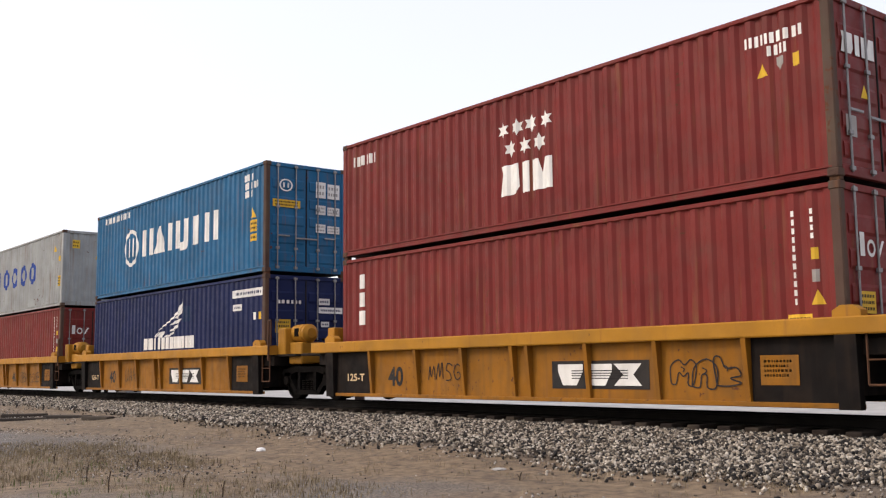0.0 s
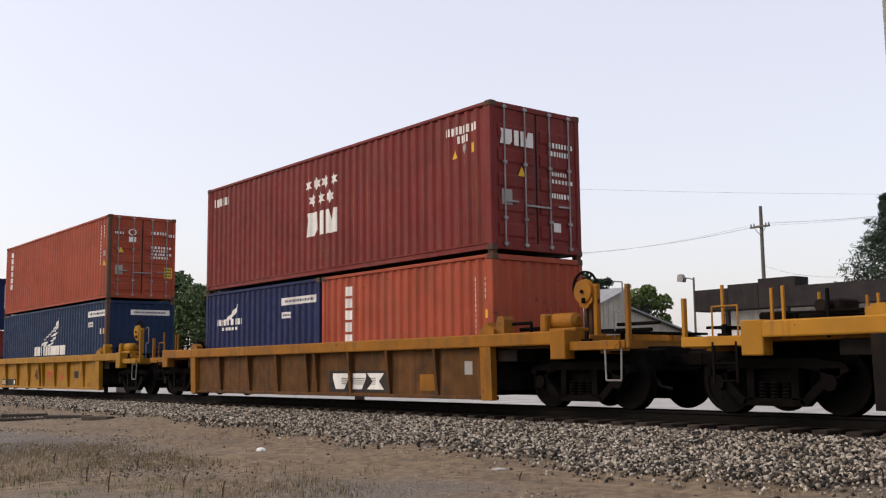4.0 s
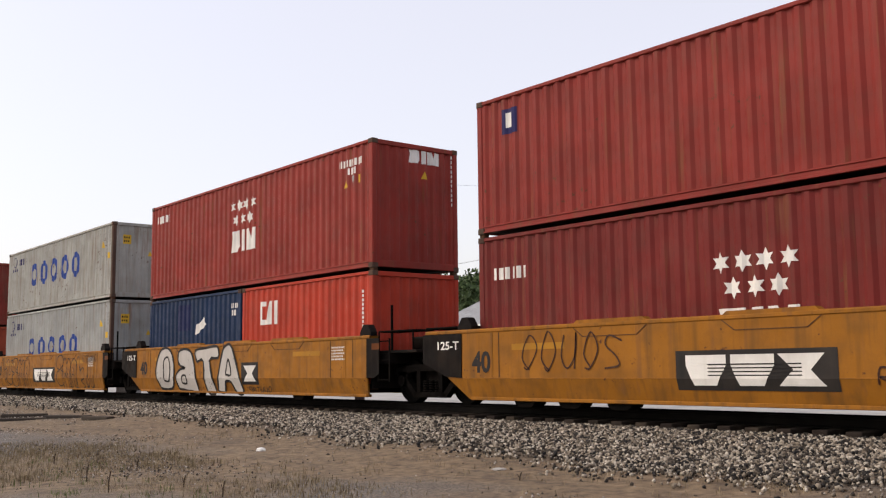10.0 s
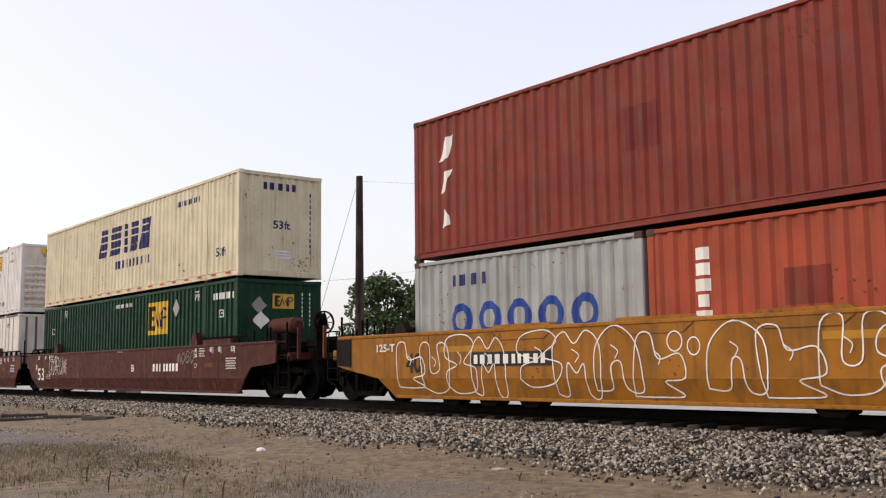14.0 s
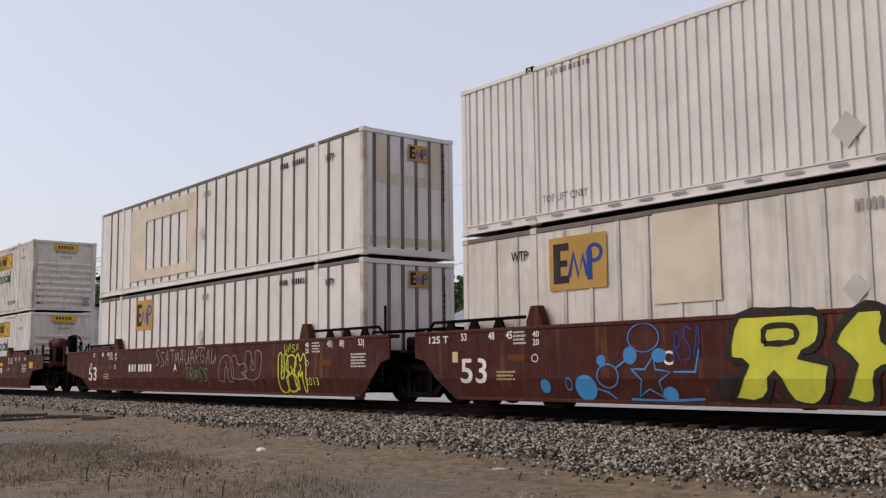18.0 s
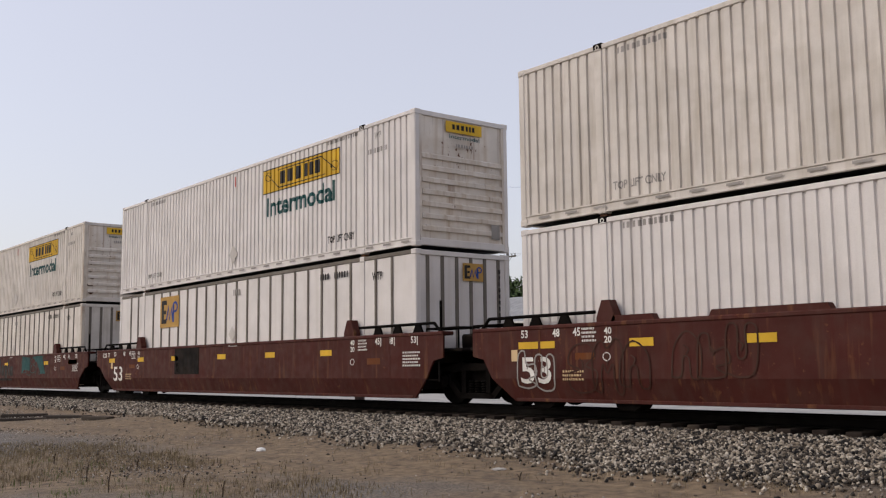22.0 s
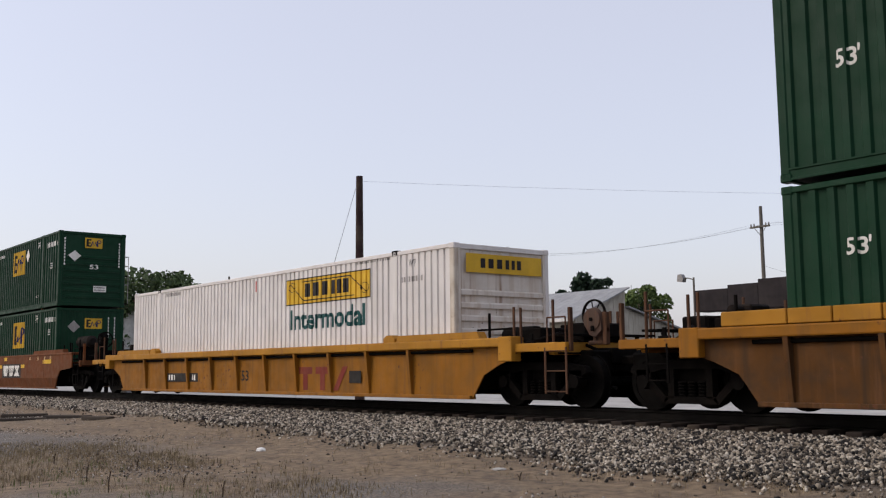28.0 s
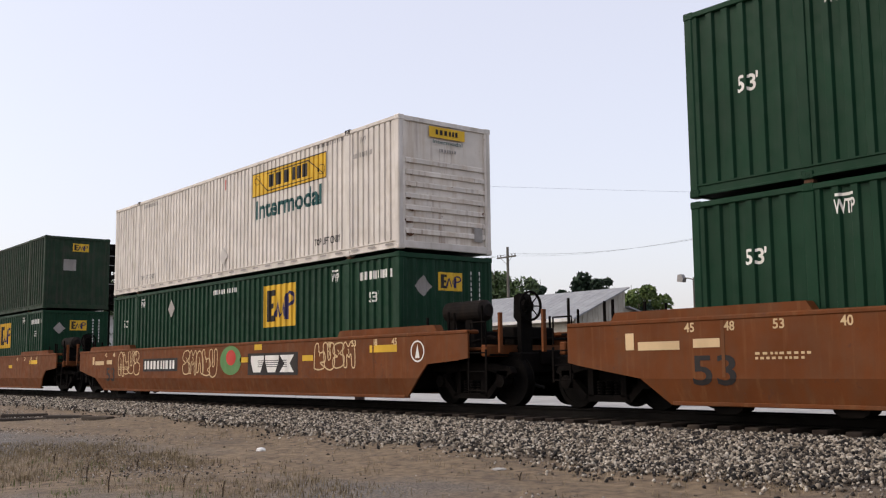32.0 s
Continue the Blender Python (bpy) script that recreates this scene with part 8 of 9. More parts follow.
POLE_WOOD = surface("creosoted_pole", (0.030, 0.017, 0.017), 0.85, grime=0.4, streak=0.6, bump=0.5)
POLE_GREY = surface("weathered_pole", (0.13, 0.12, 0.105), 0.9, grime=0.3, streak=0.5, bump=0.5)
WIRE = surface("wire", (0.06, 0.06, 0.065), 0.6, grime=0, streak=0, bump=0)
TAN_WALL = surface("tan_siding", (0.42, 0.39, 0.33), 0.8, grime=0.15, streak=0.3, dirt=(0.25, 0.22, 0.17))
METAL_ROOF = surface("metal_roof", (0.30, 0.305, 0.31), 0.5, 0.2, grime=0.15, streak=0.2, dirt=(0.25, 0.23, 0.2))
WHITE_WALL = surface("white_wall", (0.70, 0.68, 0.65), 0.8, grime=0.2, streak=0.3, dirt=(0.35, 0.32, 0.28))
DARK_ROOF = surface("dark_shingles", (0.024, 0.020, 0.021), 0.9, grime=0.3, streak=0.2, dirt=(0.045, 0.038, 0.034))
BRICK_WALL = surface("dark_brick", (0.13, 0.05, 0.038), 0.9, grime=0.3, streak=0.2)
PANE = surface("dark_pane", (0.02, 0.022, 0.025), 0.15, grime=0.1, streak=0, bump=0)


def crown_mesh(name, mat, centres, leaf, count, seed, slim=0.6):
    """Many small leaf faces round the ends of limbs."""
    rng = np.random.RandomState(seed)
    C = np.array(centres)
    pick = rng.randint(0, len(C), count)
    d = rng.normal(size=(count, 3))
    d /= np.linalg.norm(d, axis=1)[:, None]
    p = C[pick, :3] + d * (C[pick, 3] * rng.uniform(0.45, 1.08, count) ** 0.6)[:, None] * np.array([1, 1, 0.8])
    a = rng.normal(size=(count, 3))
    a /= np.linalg.norm(a, axis=1)[:, None]
    b = np.cross(a, rng.normal(size=(count, 3)))
    b /= np.linalg.norm(b, axis=1)[:, None]
    s = leaf * rng.uniform(0.6, 1.3, count)[:, None]
    v = np.stack([p - a * s, p + b * s * slim, p + a * s, p - b * s * slim], 1).reshape(-1, 3)
    me = bpy.data.meshes.new(name)
    me.from_pydata(v.tolist(), [], np.arange(len(v)).reshape(-1, 4).tolist())
    me.materials.append(mat)
    return me


def tree(x, y, height, spread, mat, seed, label, group="", conifer=False):
    rnd = random.Random(seed)
    z0 = ground_z(y) - 0.05
    t = thing("tree", label, "tree", Matrix.Translation((x, y, z0)), group)
    g = Geo().cyl((0, 0, 0), (0.1, 0, height * 0.55), height * 0.022 + 0.05, 9, height * 0.012 + 0.02).cyl((0.1, 0, height * 0.55), (0, 0.1, height * 0.96), height * 0.012 + 0.02, 7, 0.02)
    centres = []
    if conifer:
        n = 30
        for i in range(n):
            h = height * (0.22 + 0.77 * i / n) + rnd.uniform(-0.2, 0.2)
            r = spread * (1 - i / n) ** 0.95 + 0.06
            for k in range(5):
                a = rnd.uniform(0, 6.283)
                q = r * rnd.uniform(0.40, 1.15)
                e = (q * math.cos(a), q * math.sin(a), h - 0.1 * q + rnd.uniform(-0.35, 0.25))
                g.cyl((0, 0, h), e, 0.03, 4, 0.01)
                for f in (0.3, 0.6, 0.9):
                    centres.append((e[0] * f, e[1] * f, h + (e[2] - h) * f, (0.26 * r + 0.14) * (1.2 - 0.45 * f)))
        count, leaf = 15000, 0.15
    else:
        for i in range(26):
            a = rnd.uniform(0, 6.283)
            h = height * rnd.uniform(0.38, 0.93)
            q = spread * rnd.uniform(0.25, 0.95) * (1 - max(0, h / height - 0.7) * 1.8)
            e = (q * math.cos(a), q * math.sin(a), h)
            g.cyl((0, 0, h * 0.62), e, 0.07, 5, 0.02)
            centres.append((*e, spread * rnd.uniform(0.22, 0.42)))
        count, leaf = 7000, 0.20
    part("trunk", g, BARK, t, "bare grey-brown trunk and limbs")
    part("crown", crown_mesh("crown", mat, centres, leaf * max(1.0, height / 10), count, seed, 0.2 if conifer else 0.6), mat, t, "dark needled boughs" if conifer else "leafy crown with gaps")


WOODS = "trees beyond the road"
tree(-119.2, 35, 14.6, 7.0, LEAF, 1, "broad leafy tree behind the road", WOODS)
tree(-107.4, 37, 12.0, 4.6, LEAF, 2, "broad leafy tree behind the road", WOODS)
tree(-111.4, 42, 12.4, 4.5, LEAF, 12, "broad leafy tree behind the road", WOODS)
tree(-92.6, 52, 12.4, 5.0, LEAF, 3, "broad leafy tree behind the shed", WOODS)
tree(-86.6, 54, 12.6, 5.2, LEAF, 4, "broad leafy tree behind the shed", WOODS)
tree(-80.6, 55, 12.0, 4.5, LEAF, 5, "broad leafy tree behind the shed", WOODS)
tree(-74.6, 52, 12.0, 4.8, LEAF, 6, "broad leafy tree behind the shed", WOODS)
tree(-91.8, 75, 14.4, 2.4, NEEDLE, 7, "dark ragged pine behind the shed", WOODS)
tree(-85.0, 75, 14.5, 3.0, NEEDLE, 8, "dark ragged pine behind the shed", WOODS)
tree(-81.4, 75, 13.7, 2.2, NEEDLE, 9, "dark ragged pine behind the shed", WOODS)
tree(-77.8, 76, 12.6, 2.0, NEEDLE, 13, "dark ragged pine behind the shed", WOODS)
tree(-91, 82, 12.4, 4.0, NEEDLE, 21, "broad dark tree behind the shed", WOODS)
tree(-85, 84, 12.2, 4.2, NEEDLE, 22, "broad dark tree behind the shed", WOODS)
tree(-54.6, 50, 8.9, 2.9, LEAF_LIGHT, 10, "round light green tree beside the shed", WOODS)
tree(-28.0, 40, 11.4, 5.6, NEEDLE, 11, "tall dark conifer behind the low building", WOODS, True)


def utility_pole(x, y, h, arms, label, mat=POLE_GREY, r=0.13):
    z0 = ground_z(y) - 0.05
    t = thing("utility_pole", label, "pole", Matrix.Translation((x, y, z0)))
    part("pole", Geo().cyl((0, 0, 0), (0, 0, h), r * 1.25, 14, r * 0.85), mat, t)
    for z, w in arms:
        part("crossarm", Geo().box(-w / 2, w / 2, -0.22, -0.10, z - 0.06, z + 0.06), mat, t)
        part("brace", Geo().tube([(-w * 0.3, -0.16, z - 0.04), (0, -0.14, z - 0.6), (w * 0.3, -0.16, z - 0.04)], 0.02, 5), mat, t)
        for k in (-0.46, -0.3, 0.3, 0.46):
            part("insulator", Geo().cyl((w * k, -0.16, z + 0.05), (w * k, -0.16, z + 0.24), 0.05, 8, 0.035), POLE_GREY, t, "small insulator")
    return t


utility_pole(-31.03, 7.0, 8.47, (), "thick dark creosoted pole beside the track", POLE_WOOD, 0.15)
utility_pole(-39.38, 45, 12.7, ((11.3, 1.5),), "grey wooden pole with one crossarm")
utility_pole(-64.7, 45, 12.5, ((11.6, 2.4),), "grey wooden pole with one crossarm")
utility_pole(-103.4, 38, 12.5, ((11.6, 2.6), (10.6, 2.2)), "grey wooden pole with two crossarms")
utility_pole(-112.2, 22, 13.1, ((12.4, 2.0), (11.0, 1.6)), "grey wooden pole with two crossarms")


def sag(a, b, drop, n=14):
    return [tuple(a[j] + (b[j] - a[j]) * i / n - (4 * drop * (i / n) * (1 - i / n) if j == 2 else 0) for j in range(3)) for i in range(n + 1)]


def wire(a, b, drop, r=0.007):
    tagged(new("overhead_wire", Geo().tube(sag(a, b, drop), r, 5).mesh("overhead_wire", WIRE)), "thin dark wire strung between poles", "wire")


wire((-31.1, 7, 7.68), (-8, 40, 7.5), 0.4, 0.0035)
wire((-31.3, 7, 7.4), (-36.5, 7.5, -0.5), 0.0, 0.008)
for k in (-1.0, 0.6, 1.0):
    wire((-39.25 + k, 44.8, 10.1), (-64.7 + k, 44.8, 10.5), 0.7, 0.0055)
    wire((-39.25 + k, 44.8, 10.1), (-12 + k, 45, 10.4), 0.7, 0.0055)
    wire((-64.7 + k, 44.8, 10.5), (-103.4 + k, 38, 10.6), 0.9, 0.0055)
    wire((-103.4 + k, 38, 10.7), (-149 + k, 22, 11.7), 0.9, 0.0055)
wire((-39.25, 45, 7.3), (-26, 33, 5.0), 0.3)

# shed
shed = thing("shed", "large tan shed with a pale metal roof", "building", Matrix.Translation((-48.84, 30.0, -1.2)))
part("wall", Geo().prism([(3.2, 0.0), (3.2, 5.0), (8.0, 7.08), (8.0, 5.8), (16.0, 3.8), (16.0, 0.0)], "x", -11.0, 3.4), TAN_WALL, shed)
part("roof", Geo().prism([(2.7, 4.92), (8.1, 7.12), (8.1, 7.22), (2.7, 5.02)], "x", -11.4, 3.75), METAL_ROOF, shed, "pale seamed metal roof")
part("fascia", Geo().box(-11.4, 3.75, 2.62, 2.7, 4.82, 5.03), WHITE_WALL, shed, "white eave board")
part("lean_to_roof", Geo().prism([(8.0, 5.84), (16.6, 3.69), (16.6, 3.79), (8.0, 5.94)], "x", -11.4, 3.75), METAL_ROOF, shed)
for i in range(25):
    part("roof_seam", shared(("roof_seam",), METAL_ROOF, lambda: Geo().prism([(2.7, 5.02), (8.1, 7.22), (8.1, 7.232), (2.7, 5.032)], "x", -0.006, 0.006)), METAL_ROOF, shed, "", Matrix.Translation((-11.1 + i * 0.61, 0, 0)))
for i in range(26):
    y0 = 3.4 + i * 0.49
    h = 5.0 + (y0 - 3.2) * 0.433 if y0 < 8 else 5.8 - (y0 - 8) * 0.25
    part("siding_rib", Geo().box(3.4, 3.43, y0 - 0.03, y0 + 0.03, 0.0, h - 0.05, 0.004), TAN_WALL, shed)
for u in (-9, -4):
    d = part("shed_door", Geo().box(u, u + 2.6, 3.15, 3.22, 0.0, 3.0), WHITE_WALL, shed)
    part("door_frame", Geo().box(u - 0.1, u, 3.13, 3.22, 0, 3.1).box(u + 2.6, u + 2.7, 3.13, 3.22, 0, 3.1).box(u - 0.1, u + 2.7, 3.13, 3.22, 3.0, 3.12), TAN_WALL, d)

# low dark-roofed building
low = thing("warehouse", "low white building with a long dark roof", "building", Matrix.Translation((0, 20.0, -0.45)))
part("wall", Geo().box(-24.6, 24, 0.0, 10.0, 0.0, 3.36), WHITE_WALL, low)
part("roof", Geo().prism([(-1.0, 3.28), (-0.9, 4.02), (5.0, 4.25), (10.9, 4.02), (11.0, 3.28)], "x", -20.8, 25), DARK_ROOF, low)
for x0, x1, z in ((-25.3, -23.72, 4.13), (-23.72, -22.36, 4.25), (-22.36, -20.8, 4.38)):
    part("parapet", Geo().box(x0, x1, -0.9, 0.0, 3.28, z, 0.02), DARK_ROOF, low)
for i in range(16):
    u = -22.5 + i * 2.6
    w = part("window", Geo().box(u, u + 0.95, -0.02, 0.06, 1.0, 2.5), PANE, low)
    part("window_frame", Geo().box(u - 0.08, u, -0.05, 0.03, 0.92, 2.58).box(u + 0.95, u + 1.03, -0.05, 0.03, 0.92, 2.58).box(u - 0.08, u + 1.03, -0.05, 0.03, 2.5, 2.6), WHITE_WALL, w)
for i in range(18):
    part("post", Geo().box(-23.9 + i * 2.6, -23.75 + i * 2.6, -0.85, -0.7, 0.0, 3.3), DARK_ROOF, low)

lamp = thing("street_lamp", "thin grey post with a small lamp arm", "street lamp", Matrix.Translation((-32.1, 28, -1.04)))
part("post", Geo().cyl((0, 0, 0), (0, 0, 6.2), 0.07, 10, 0.05), POLE_GREY, lamp)
part("arm", Geo().tube([(0, 0, 6.1), (-0.35, 0, 6.2), (-0.62, 0, 6.2)], 0.03, 6), POLE_GREY, lamp)
part("head", Geo().prism([(-0.95, 6.05), (-0.6, 6.0), (-0.55, 6.2), (-0.7, 6.42), (-0.9, 6.4)], "y", -0.14, 0.14), STEEL, lamp)

# signal beside the track
sig = thing("railway_signal", "dark signal heads on a mast with a service cage", "signal", Matrix.Translation((-54.1, 6.2, -0.75)))
part("mast", Geo().cyl((0, 0, 0), (0, 0, 8.2), 0.11, 12, 0.09), GRIME_SHADE, sig)
for z in (7.6, 5.5):
    hd = part("signal_head", Geo().box(0.15, 0.35, -0.35, 0.35, z - 0.75, z + 0.75, 0.05), GRIME_SHADE, sig, "black signal head")
    for k in (-0.45, 0.0, 0.45):
        part("hood", Geo().cyl((0.35, 0, z + k), (0.62, 0, z + k), 0.14, 14), GRIME_SHADE, hd)
part("platform", Geo().box(-1.6, 1.2, -0.6, 0.6, 5.05, 5.11).box(-1.6, 1.2, -0.6, 0.6, 6.55, 6.60), GRIME_SHADE, sig)
for x0 in (-1.6, -0.9, 0.5, 1.2):
    for y0 in (-0.58, 0.58):
        part("cage_post", Geo().tube([(x0, y0, 5.1), (x0, y0, 7.6)], 0.02, 5), STEEL, sig)
for z in (6.1, 7.1, 7.6):
    part("cage_rail", Geo().tube([(-1.6, -0.58, z), (1.2, -0.58, z), (1.2, 0.58, z), (-1.6, 0.58, z), (-1.6, -0.58, z)], 0.02, 5), STEEL, sig)
part("ladder", Geo().tube([(-0.5, -0.2, 0), (-0.5, -0.2, 5.1)], 0.02, 5).tube([(-0.5, 0.2, 0), (-0.5, 0.2, 5.1)], 0.02, 5), STEEL, sig)
box = thing("relay_box", "silver trackside equipment cabinet", "cabinet", Matrix.Translation((-51.2, 6.3, -0.6)))
part("body", Geo().box(-0.7, 0.7, -0.4, 0.4, 0.1, 2.0, 0.02), STEEL, box)
part("lid", Geo().box(-0.78, 0.78, -0.48, 0.48, 2.0, 2.08, 0.02), STEEL, box)
part("plinth", Geo().box(-0.75, 0.75, -0.45, 0.45, 0.0, 0.1), CONCRETE, box)

# shop with a sign board, brick block, small white office, all far down the road
shop = thing("shop", "white flat-roofed shop under a wide sign board", "building", Matrix.Translation((-130.0, 22.6, -1.0)))
part("wall", Geo().box(-12, 12.5, 0, 12, 0, 9.4), WHITE_WALL, shop)
part("fascia", Geo().box(-12.2, 12.7, -0.15, 0.0, 8.3, 9.6), CONCRETE, shop)
board = part("sign_board", Geo().box(-14, 9.0, -0.4, -0.2, 9.9, 12.15), MARK_NAVY, shop, "dark blue sign board")
for i in range(8):
    part("sign_block", Geo().box(-13 + i * 2.75, -11.0 + i * 2.75, -0.46, -0.41, 10.3, 11.75), MARK_WHITE, board, "white block")
for i in range(6):
    w = part("window", Geo().box(-10.5 + i * 3.7, -8.4 + i * 3.7, -0.06, 0.03, 1.2, 3.6), PANE, shop)
    part("window_frame", Geo().box(-10.6 + i * 3.7, -8.3 + i * 3.7, -0.09, 0.0, 3.6, 3.75).box(-10.6 + i * 3.7, -8.3 + i * 3.7, -0.09, 0.0, 1.05, 1.2), WHITE_WALL, w)
brick = thing("brick_building", "dark red brick block with a flat roof", "building", Matrix.Translation((-149.0, 35, -1.15)))
part("wall", Geo().box(-14, 9.5, 0, 14, 0, 12.2), BRICK_WALL, brick)
part("parapet", Geo().box(-14.2, 9.7, -0.2, 14.2, 12.2, 12.6), BRICK_WALL, brick)
for i in range(7):
    for z in (1.5, 5.0, 8.5):
        part("window", Geo().box(-12.5 + i * 3.2, -11.1 + i * 3.2, -0.04, 0.05, z, z + 2.0), PANE, brick)
office = thing("office_building", "small white flat-roofed office with dark windows", "building", Matrix.Translation((-105.4, 40, -1.25)))
part("wall", Geo().box(-7, 6, 0, 8, 0, 6.6), WHITE_WALL, office)
part("roof", Geo().box(-7.4, 6.4, -0.5, 8.4, 6.6, 7.2), POLE_GREY, office)
for i in range(6):
    w = part("window", Geo().box(-6.2 + i * 2.0, -5.0 + i * 2.0, -0.04, 0.05, 4.4, 6.0), PANE, office)
    part("window_frame", Geo().box(-6.3 + i * 2.0, -4.9 + i * 2.0, -0.07, 0.0, 4.3, 4.4).box(-6.3 + i * 2.0, -4.9 + i * 2.0, -0.07, 0.0, 6.0, 6.1), WHITE_WALL, w)

# ---- loose ground cover ----
# the near-black tones also paint the shaded gaps between stones
STONE = islands("ballast_stone", [(0.0054, 0.0045, 0.0045), (0.0108, 0.009, 0.0081), (0.0675, 0.0522, 0.0378), (0.216, 0.1764, 0.1314), (0.36, 0.3105, 0.2448), (0.558, 0.504, 0.423)], 0.9, 30.0)
PEBBLE = islands("pebble", [(0.0315, 0.0243, 0.0189), (0.108, 0.0864, 0.0675), (0.252, 0.2205, 0.1845), (0.432, 0.396, 0.351)], 0.9, 40.0)
CUBE = np.array([(x, y, z) for x in (-1, 1) for y in (-1, 1) for z in (-1, 1)], float)
QUADS = np.array([(0, 1, 3, 2), (4, 6, 7, 5), (0, 4, 5, 1), (2, 3, 7, 6), (0, 2, 6, 4), (1, 5, 7, 3)])


def stones(name, mat, xs, ys, sizes, seed, label, lift=0.3):
    """Loose angular stones on the ground, one sheet of them."""
    rng = np.random.RandomState(seed)
    n = len(xs)
    zs = np.array([ground_z(y, x) for x, y in zip(xs, ys)])
    v = CUBE[None] * rng.uniform(0.55, 1.0, (n, 8, 1)) + rng.normal(0, 0.13, (n, 8, 3))
    v = v * (sizes[:, None, None] * rng.uniform(0.55, 1.1, (n, 1, 3)) * 0.62)
    q = rng.normal(size=(n, 4))
    q /= np.linalg.norm(q, axis=1)[:, None]
    w, x, y, z = q.T
    R = np.stack([1 - 2 * (y * y + z * z), 2 * (x * y - w * z), 2 * (x * z + w * y), 2 * (x * y + w * z), 1 - 2 * (x * x + z * z), 2 * (y * z - w * x), 2 * (x * z - w * y), 2 * (y * z + w * x), 1 - 2 * (x * x + y * y)], 1).reshape(n, 3, 3)
    v = np.einsum("nij,nkj->nki", R, v)
    v += np.stack([xs, ys, zs + sizes * (lift - 0.15 + 0.5 * rng.uniform(0, 1, n))], 1)[:, None]
    me = bpy.data.meshes.new(name)
    f = (QUADS[None] + 8 * np.arange(n)[:, None, None]).reshape(-1, 4)
    me.vertices.add(8 * n)
    me.vertices.foreach_set("co", v.reshape(-1))
    me.loops.add(24 * n)
    me.loops.foreach_set("vertex_index", f.reshape(-1))
    me.polygons.add(6 * n)
    me.polygons.foreach_set("loop_start", np.arange(0, 24 * n, 4))
    me.update(calc_edges=True)
    me.validate()
    me.materials.append(mat)
    return tagged(new(name, me), label, name, kind="stuff")


rng = np.random.RandomState(4)
N = 105000
xa, ya = -21 + 23 * rng.uniform(0, 1, N), rng.uniform(-4.8, -1.0, N)
edge = -3.35 + 0.25 * np.sin(xa * 0.9) + 0.15 * np.sin(xa * 2.3 + 1)
keep = ya > edge - rng.exponential(0.22, N) + 0.1
xb, yb = rng.uniform(-38, -21, 40000), -1.0 - 2.3 * rng.uniform(0, 1, 40000) - rng.exponential(0.12, 40000)
xd, yd = rng.uniform(-85, -38, 26000), rng.uniform(-3.3, -1.0, 26000)
sizes = np.concatenate([rng.uniform(0.020, 0.050, keep.sum()), rng.uniform(0.03, 0.06, len(xb)), rng.uniform(0.045, 0.08, len(xd))])
stones("ballast", STONE, np.concatenate([xa[keep], xb, xd]), np.concatenate([ya[keep], yb, yd]), sizes, 5, "loose pale and dark crushed stone along the track")
xc, yc = rng.uniform(-40, -3, 75000), rng.uniform(-12, -3.4, 75000)
patch = np.array([noise.noise((x * 0.22, y * 0.5, 2.0)) for x, y in zip(xc, yc)])
keep = rng.uniform(0, 1, 75000) < np.clip(0.12 + 1.6 * patch + np.clip((-7.0 - yc) * 0.08, -0.1, 0.15), 0.03, 1)
stones("gravel", PEBBLE, xc[keep], yc[keep], 0.007 + 0.024 * rng.uniform(0, 1, keep.sum()) ** 1.5, 6, "scattered gravel trodden into the dirt", 0.2)

DRY = islands("dry_grass", [(0.1105, 0.0765, 0.0425), (0.221, 0.17, 0.09775), (0.34, 0.272, 0.17)], 0.9, 20.0)
WEED = islands("weed", [(0.05, 0.075, 0.015), (0.09, 0.12, 0.025), (0.14, 0.16, 0.05)], 0.8, 20.0)


def tufts(name, mat, spots, blades, height, seed, label):
    rnd = random.Random(seed)
    vs, fs = [], []
    for x, y in spots:
        z = ground_z(y, x) - 0.02
        for _ in range(blades):
            a, l = rnd.uniform(0, 6.283), height * rnd.uniform(0.4, 1.2)
            bx, by = x + rnd.gauss(0, 0.09), y + rnd.gauss(0, 0.09)
            lean = rnd.uniform(0.1, 0.6) * l
            w = rnd.uniform(0.003, 0.006)
            dx, dy = math.cos(a), math.sin(a)
            o = len(vs)
            vs += [(bx - dy * w, by + dx * w, z), (bx + dy * w, by - dx * w, z), (bx + dx * lean * 0.4 + dy * w * 0.7, by + dy * lean * 0.4 - dx * w * 0.7, z + l * 0.6), (bx + dx * lean * 0.4 - dy * w * 0.7, by + dy * lean * 0.4 + dx * w * 0.7, z + l * 0.6), (bx + dx * lean, by + dy * lean, z + l)]
            fs += [(o, o + 1, o + 2, o + 3), (o + 3, o + 2, o + 4)]
    me = bpy.data.meshes.new(name)
    me.from_pydata(vs, [], fs)
    me.materials.append(mat)
    return tagged(new(name, me), label, "grass", kind="stuff")


r2 = random.Random(8)
spots = [(r2.uniform(-21, -8), r2.uniform(-10.5, -6.4)) for _ in range(2600)]
spots = [p for p in spots if noise.noise((p[0] * 0.4, p[1] * 0.7, 5)) > -0.12]
spots += [(r2.uniform(-20, -3), r2.uniform(-7.5, -3.7)) for _ in range(260)]
tufts("dry_grass", DRY, spots, 10, 0.095, 1, "sparse tan dry grass on the dirt")
tufts("weeds", WEED, [(-13.2 + r2.gauss(0, 0.15), -9.37 + r2.gauss(0, 0.12)) for _ in range(12)] + [(r2.uniform(-17.5, -10), r2.uniform(-10.2, -8)) for _ in range(70)], 10, 0.13, 2, "low green weeds on the dirt")
STALK = surface("dead_stalk", (0.05, 0.035, 0.025), 0.9, grime=0.2, streak=0)
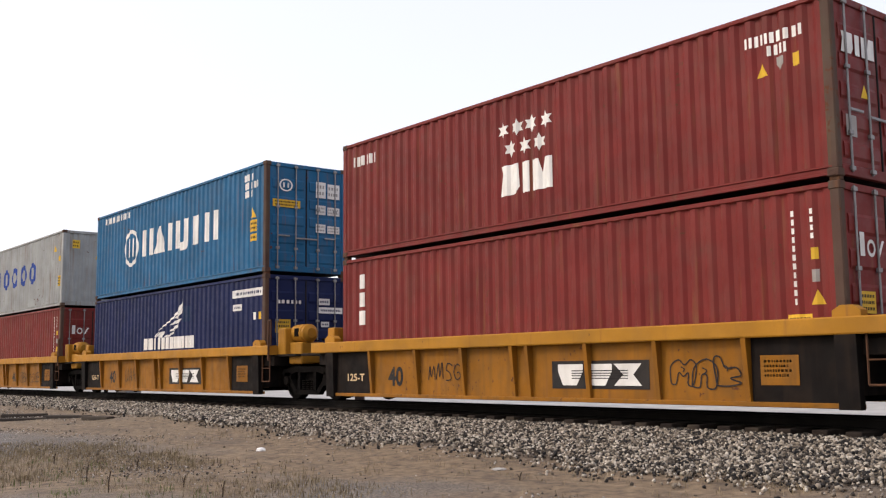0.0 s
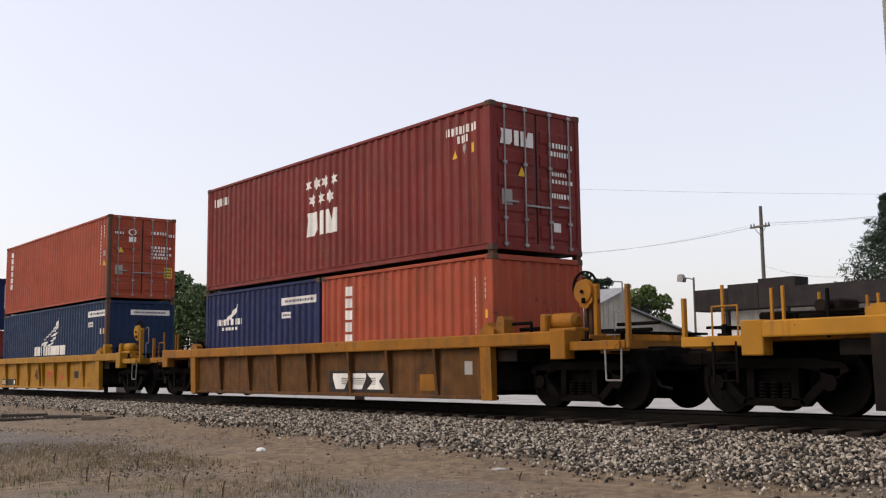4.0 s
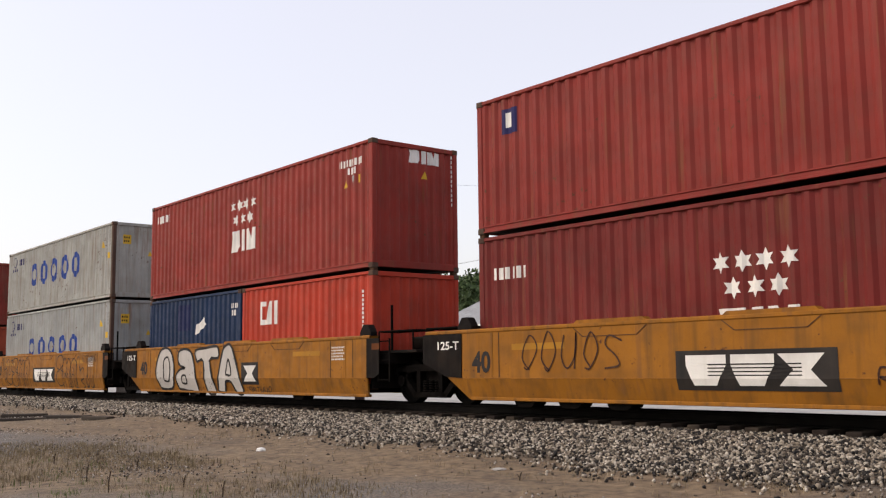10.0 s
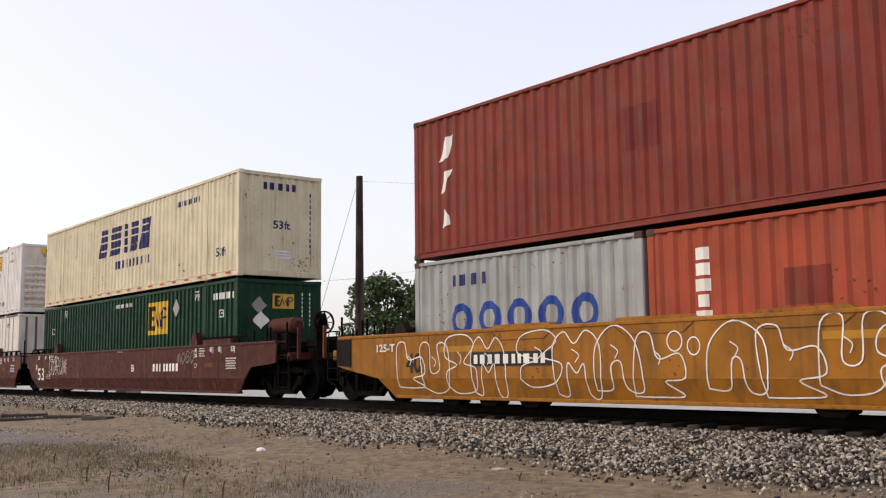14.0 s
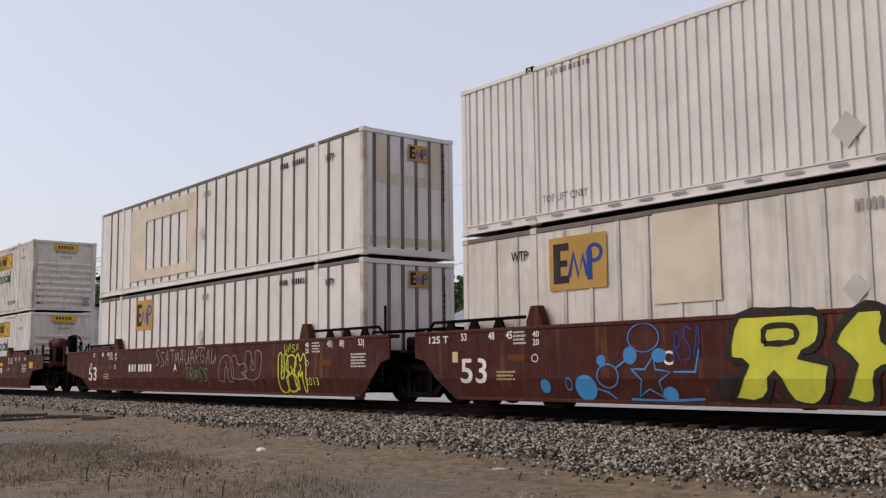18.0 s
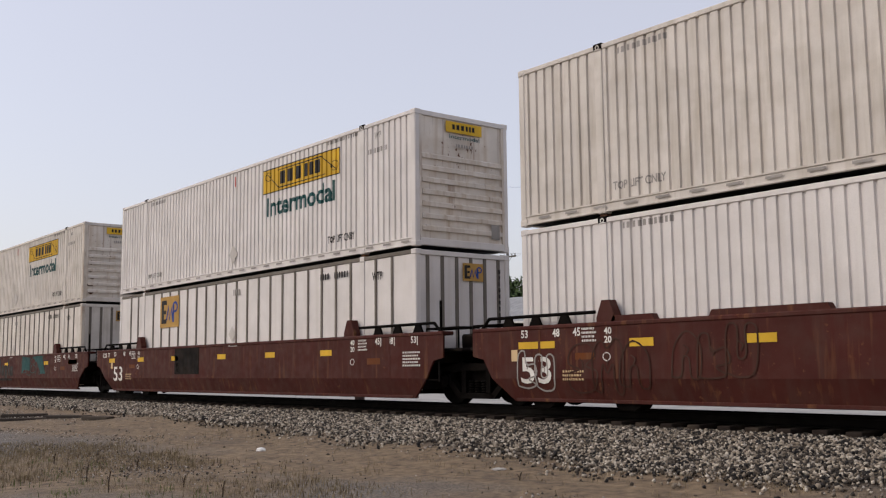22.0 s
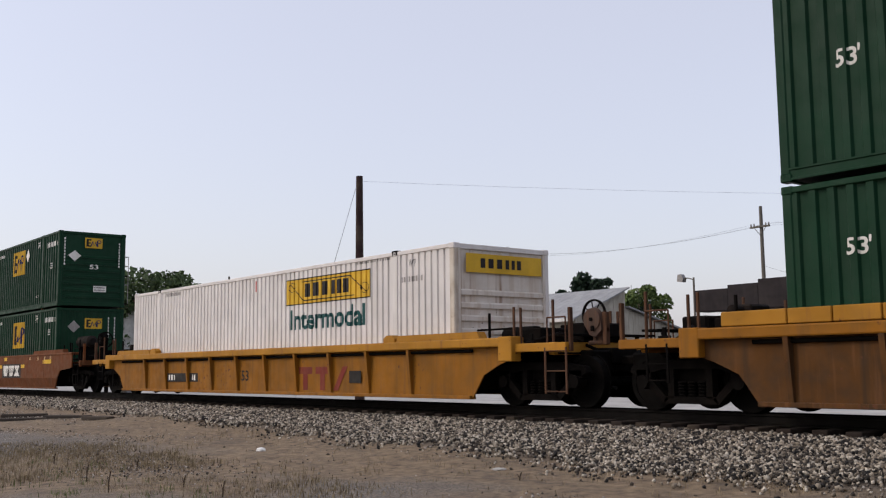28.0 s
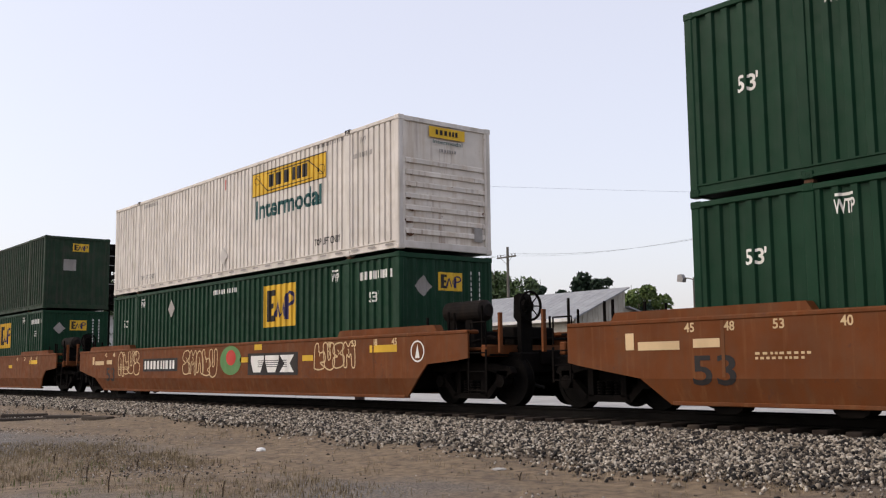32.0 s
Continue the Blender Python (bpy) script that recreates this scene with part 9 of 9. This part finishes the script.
for i, (x, y, h) in enumerate(((-14.26, -8.74, 0.26), (-12.88, -8.95, 0.32), (-14.81, -7.81, 0.2), (-12.68, -8.04, 0.2), (-11.63, -8.01, 0.22), (-16.68, -8.41, 0.2), (-9.6, -5.0, 0.14))):
    z = ground_z(y, x) - 0.02
    tagged(new("dead_stalk", Geo().tube([(x, y, z), (x + 0.01, y, z + h * 0.6), (x + 0.03, y + 0.01, z + h)], 0.008, 5).tube([(x, y, z + h * 0.5), (x - 0.04, y, z + h * 0.8)], 0.005, 5).mesh("dead_stalk", STALK)), "dry dark weed stalk standing in the dirt", "plant")
OLD_WOOD = surface("old_timber", (0.05, 0.042, 0.036), 0.95, grime=0.4, streak=0.3, bump=0.8)
for x, y, l, a in ((-27.81, -5.81, 1.4, 70), (-29.6, -5.11, 1.2, 60), (-27.25, -4.71, 1.3, 40), (-25.64, -4.5, 0.9, 25)):
    ob = tagged(new("timber", Geo().box(-l / 2, l / 2, -0.12, 0.12, 0.0, 0.10, 0.02).mesh("timber", OLD_WOOD)), "old dark timber lying in the dirt", "timber")
    ob.matrix_basis = pose(x, y, ground_z(y, x) - 0.02, 0, 0, a)
LITTER = surface("litter", (0.75, 0.74, 0.72), 0.7, grime=0.1, streak=0)


def crumple(name, sx, sy, sz, seed):
    bm = bmesh.new()
    bmesh.ops.create_icosphere(bm, subdivisions=3, radius=1)
    for v in bm.verts:
        k = 1 + 0.35 * noise.noise(v.co * 2.2 + Vector((seed, 0, 0)))
        v.co = Vector((v.co.x * sx * k, v.co.y * sy * k, max(-0.2, v.co.z) * sz * k))
    me = bpy.data.meshes.new(name)
    bm.to_mesh(me)
    bm.free()
    return me


for name, x, y, s, lab, cat in (("paper_scrap", -15.47, -5.42, (0.09, 0.07, 0.055), "crumpled white paper lying in the dirt", "litter"), ("flat_stone", -10.6, -4.45, (0.10, 0.09, 0.025), "flat pale stone lying in the dirt", "stone")):
    me = crumple(name, *s, 3)
    me.materials.append(LITTER if name == "paper_scrap" else CONCRETE)
    ob = tagged(new(name, me), lab, cat)
    ob.matrix_basis = pose(x, y, ground_z(y, x) + 0.01, 0, 0, 20)

# sleepers
TIE = surface("sleeper_wood", (0.022, 0.016, 0.013), 0.95, grime=0.4, streak=0, bump=0.6)
track = thing("railway_sleepers", "row of dark timber sleepers under the rails", "sleepers", kind="structure")
tie = Geo().box(-0.115, 0.115, -1.3, 1.3, -0.36, -0.166, 0.012).mesh("sleeper", TIE)
for i in range(150):
    part("sleeper", tie, TIE, track, "", Matrix.Translation((-72 + i * 0.51, random.uniform(-0.03, 0.03), 0)))


# ---- what moves ----
def motions():
    times = [2.0 * i for i in range(len(RUN))]
    for ob, x, z in ROLLING:
        walk(ob, [(t, pose(x + s, 0, z)) for t, s in zip(times, RUN)])
    steps = [i / FPS for i in range(32 * FPS + 1)]
    turn = [math.degrees(run_at(t) / 0.462) for t in steps]
    for ob, dx in WHEELS:
        walk(ob, [(t, pose(dx, 0, 0.462, 0, a, 0)) for t, a in zip(steps, turn)])


motions()
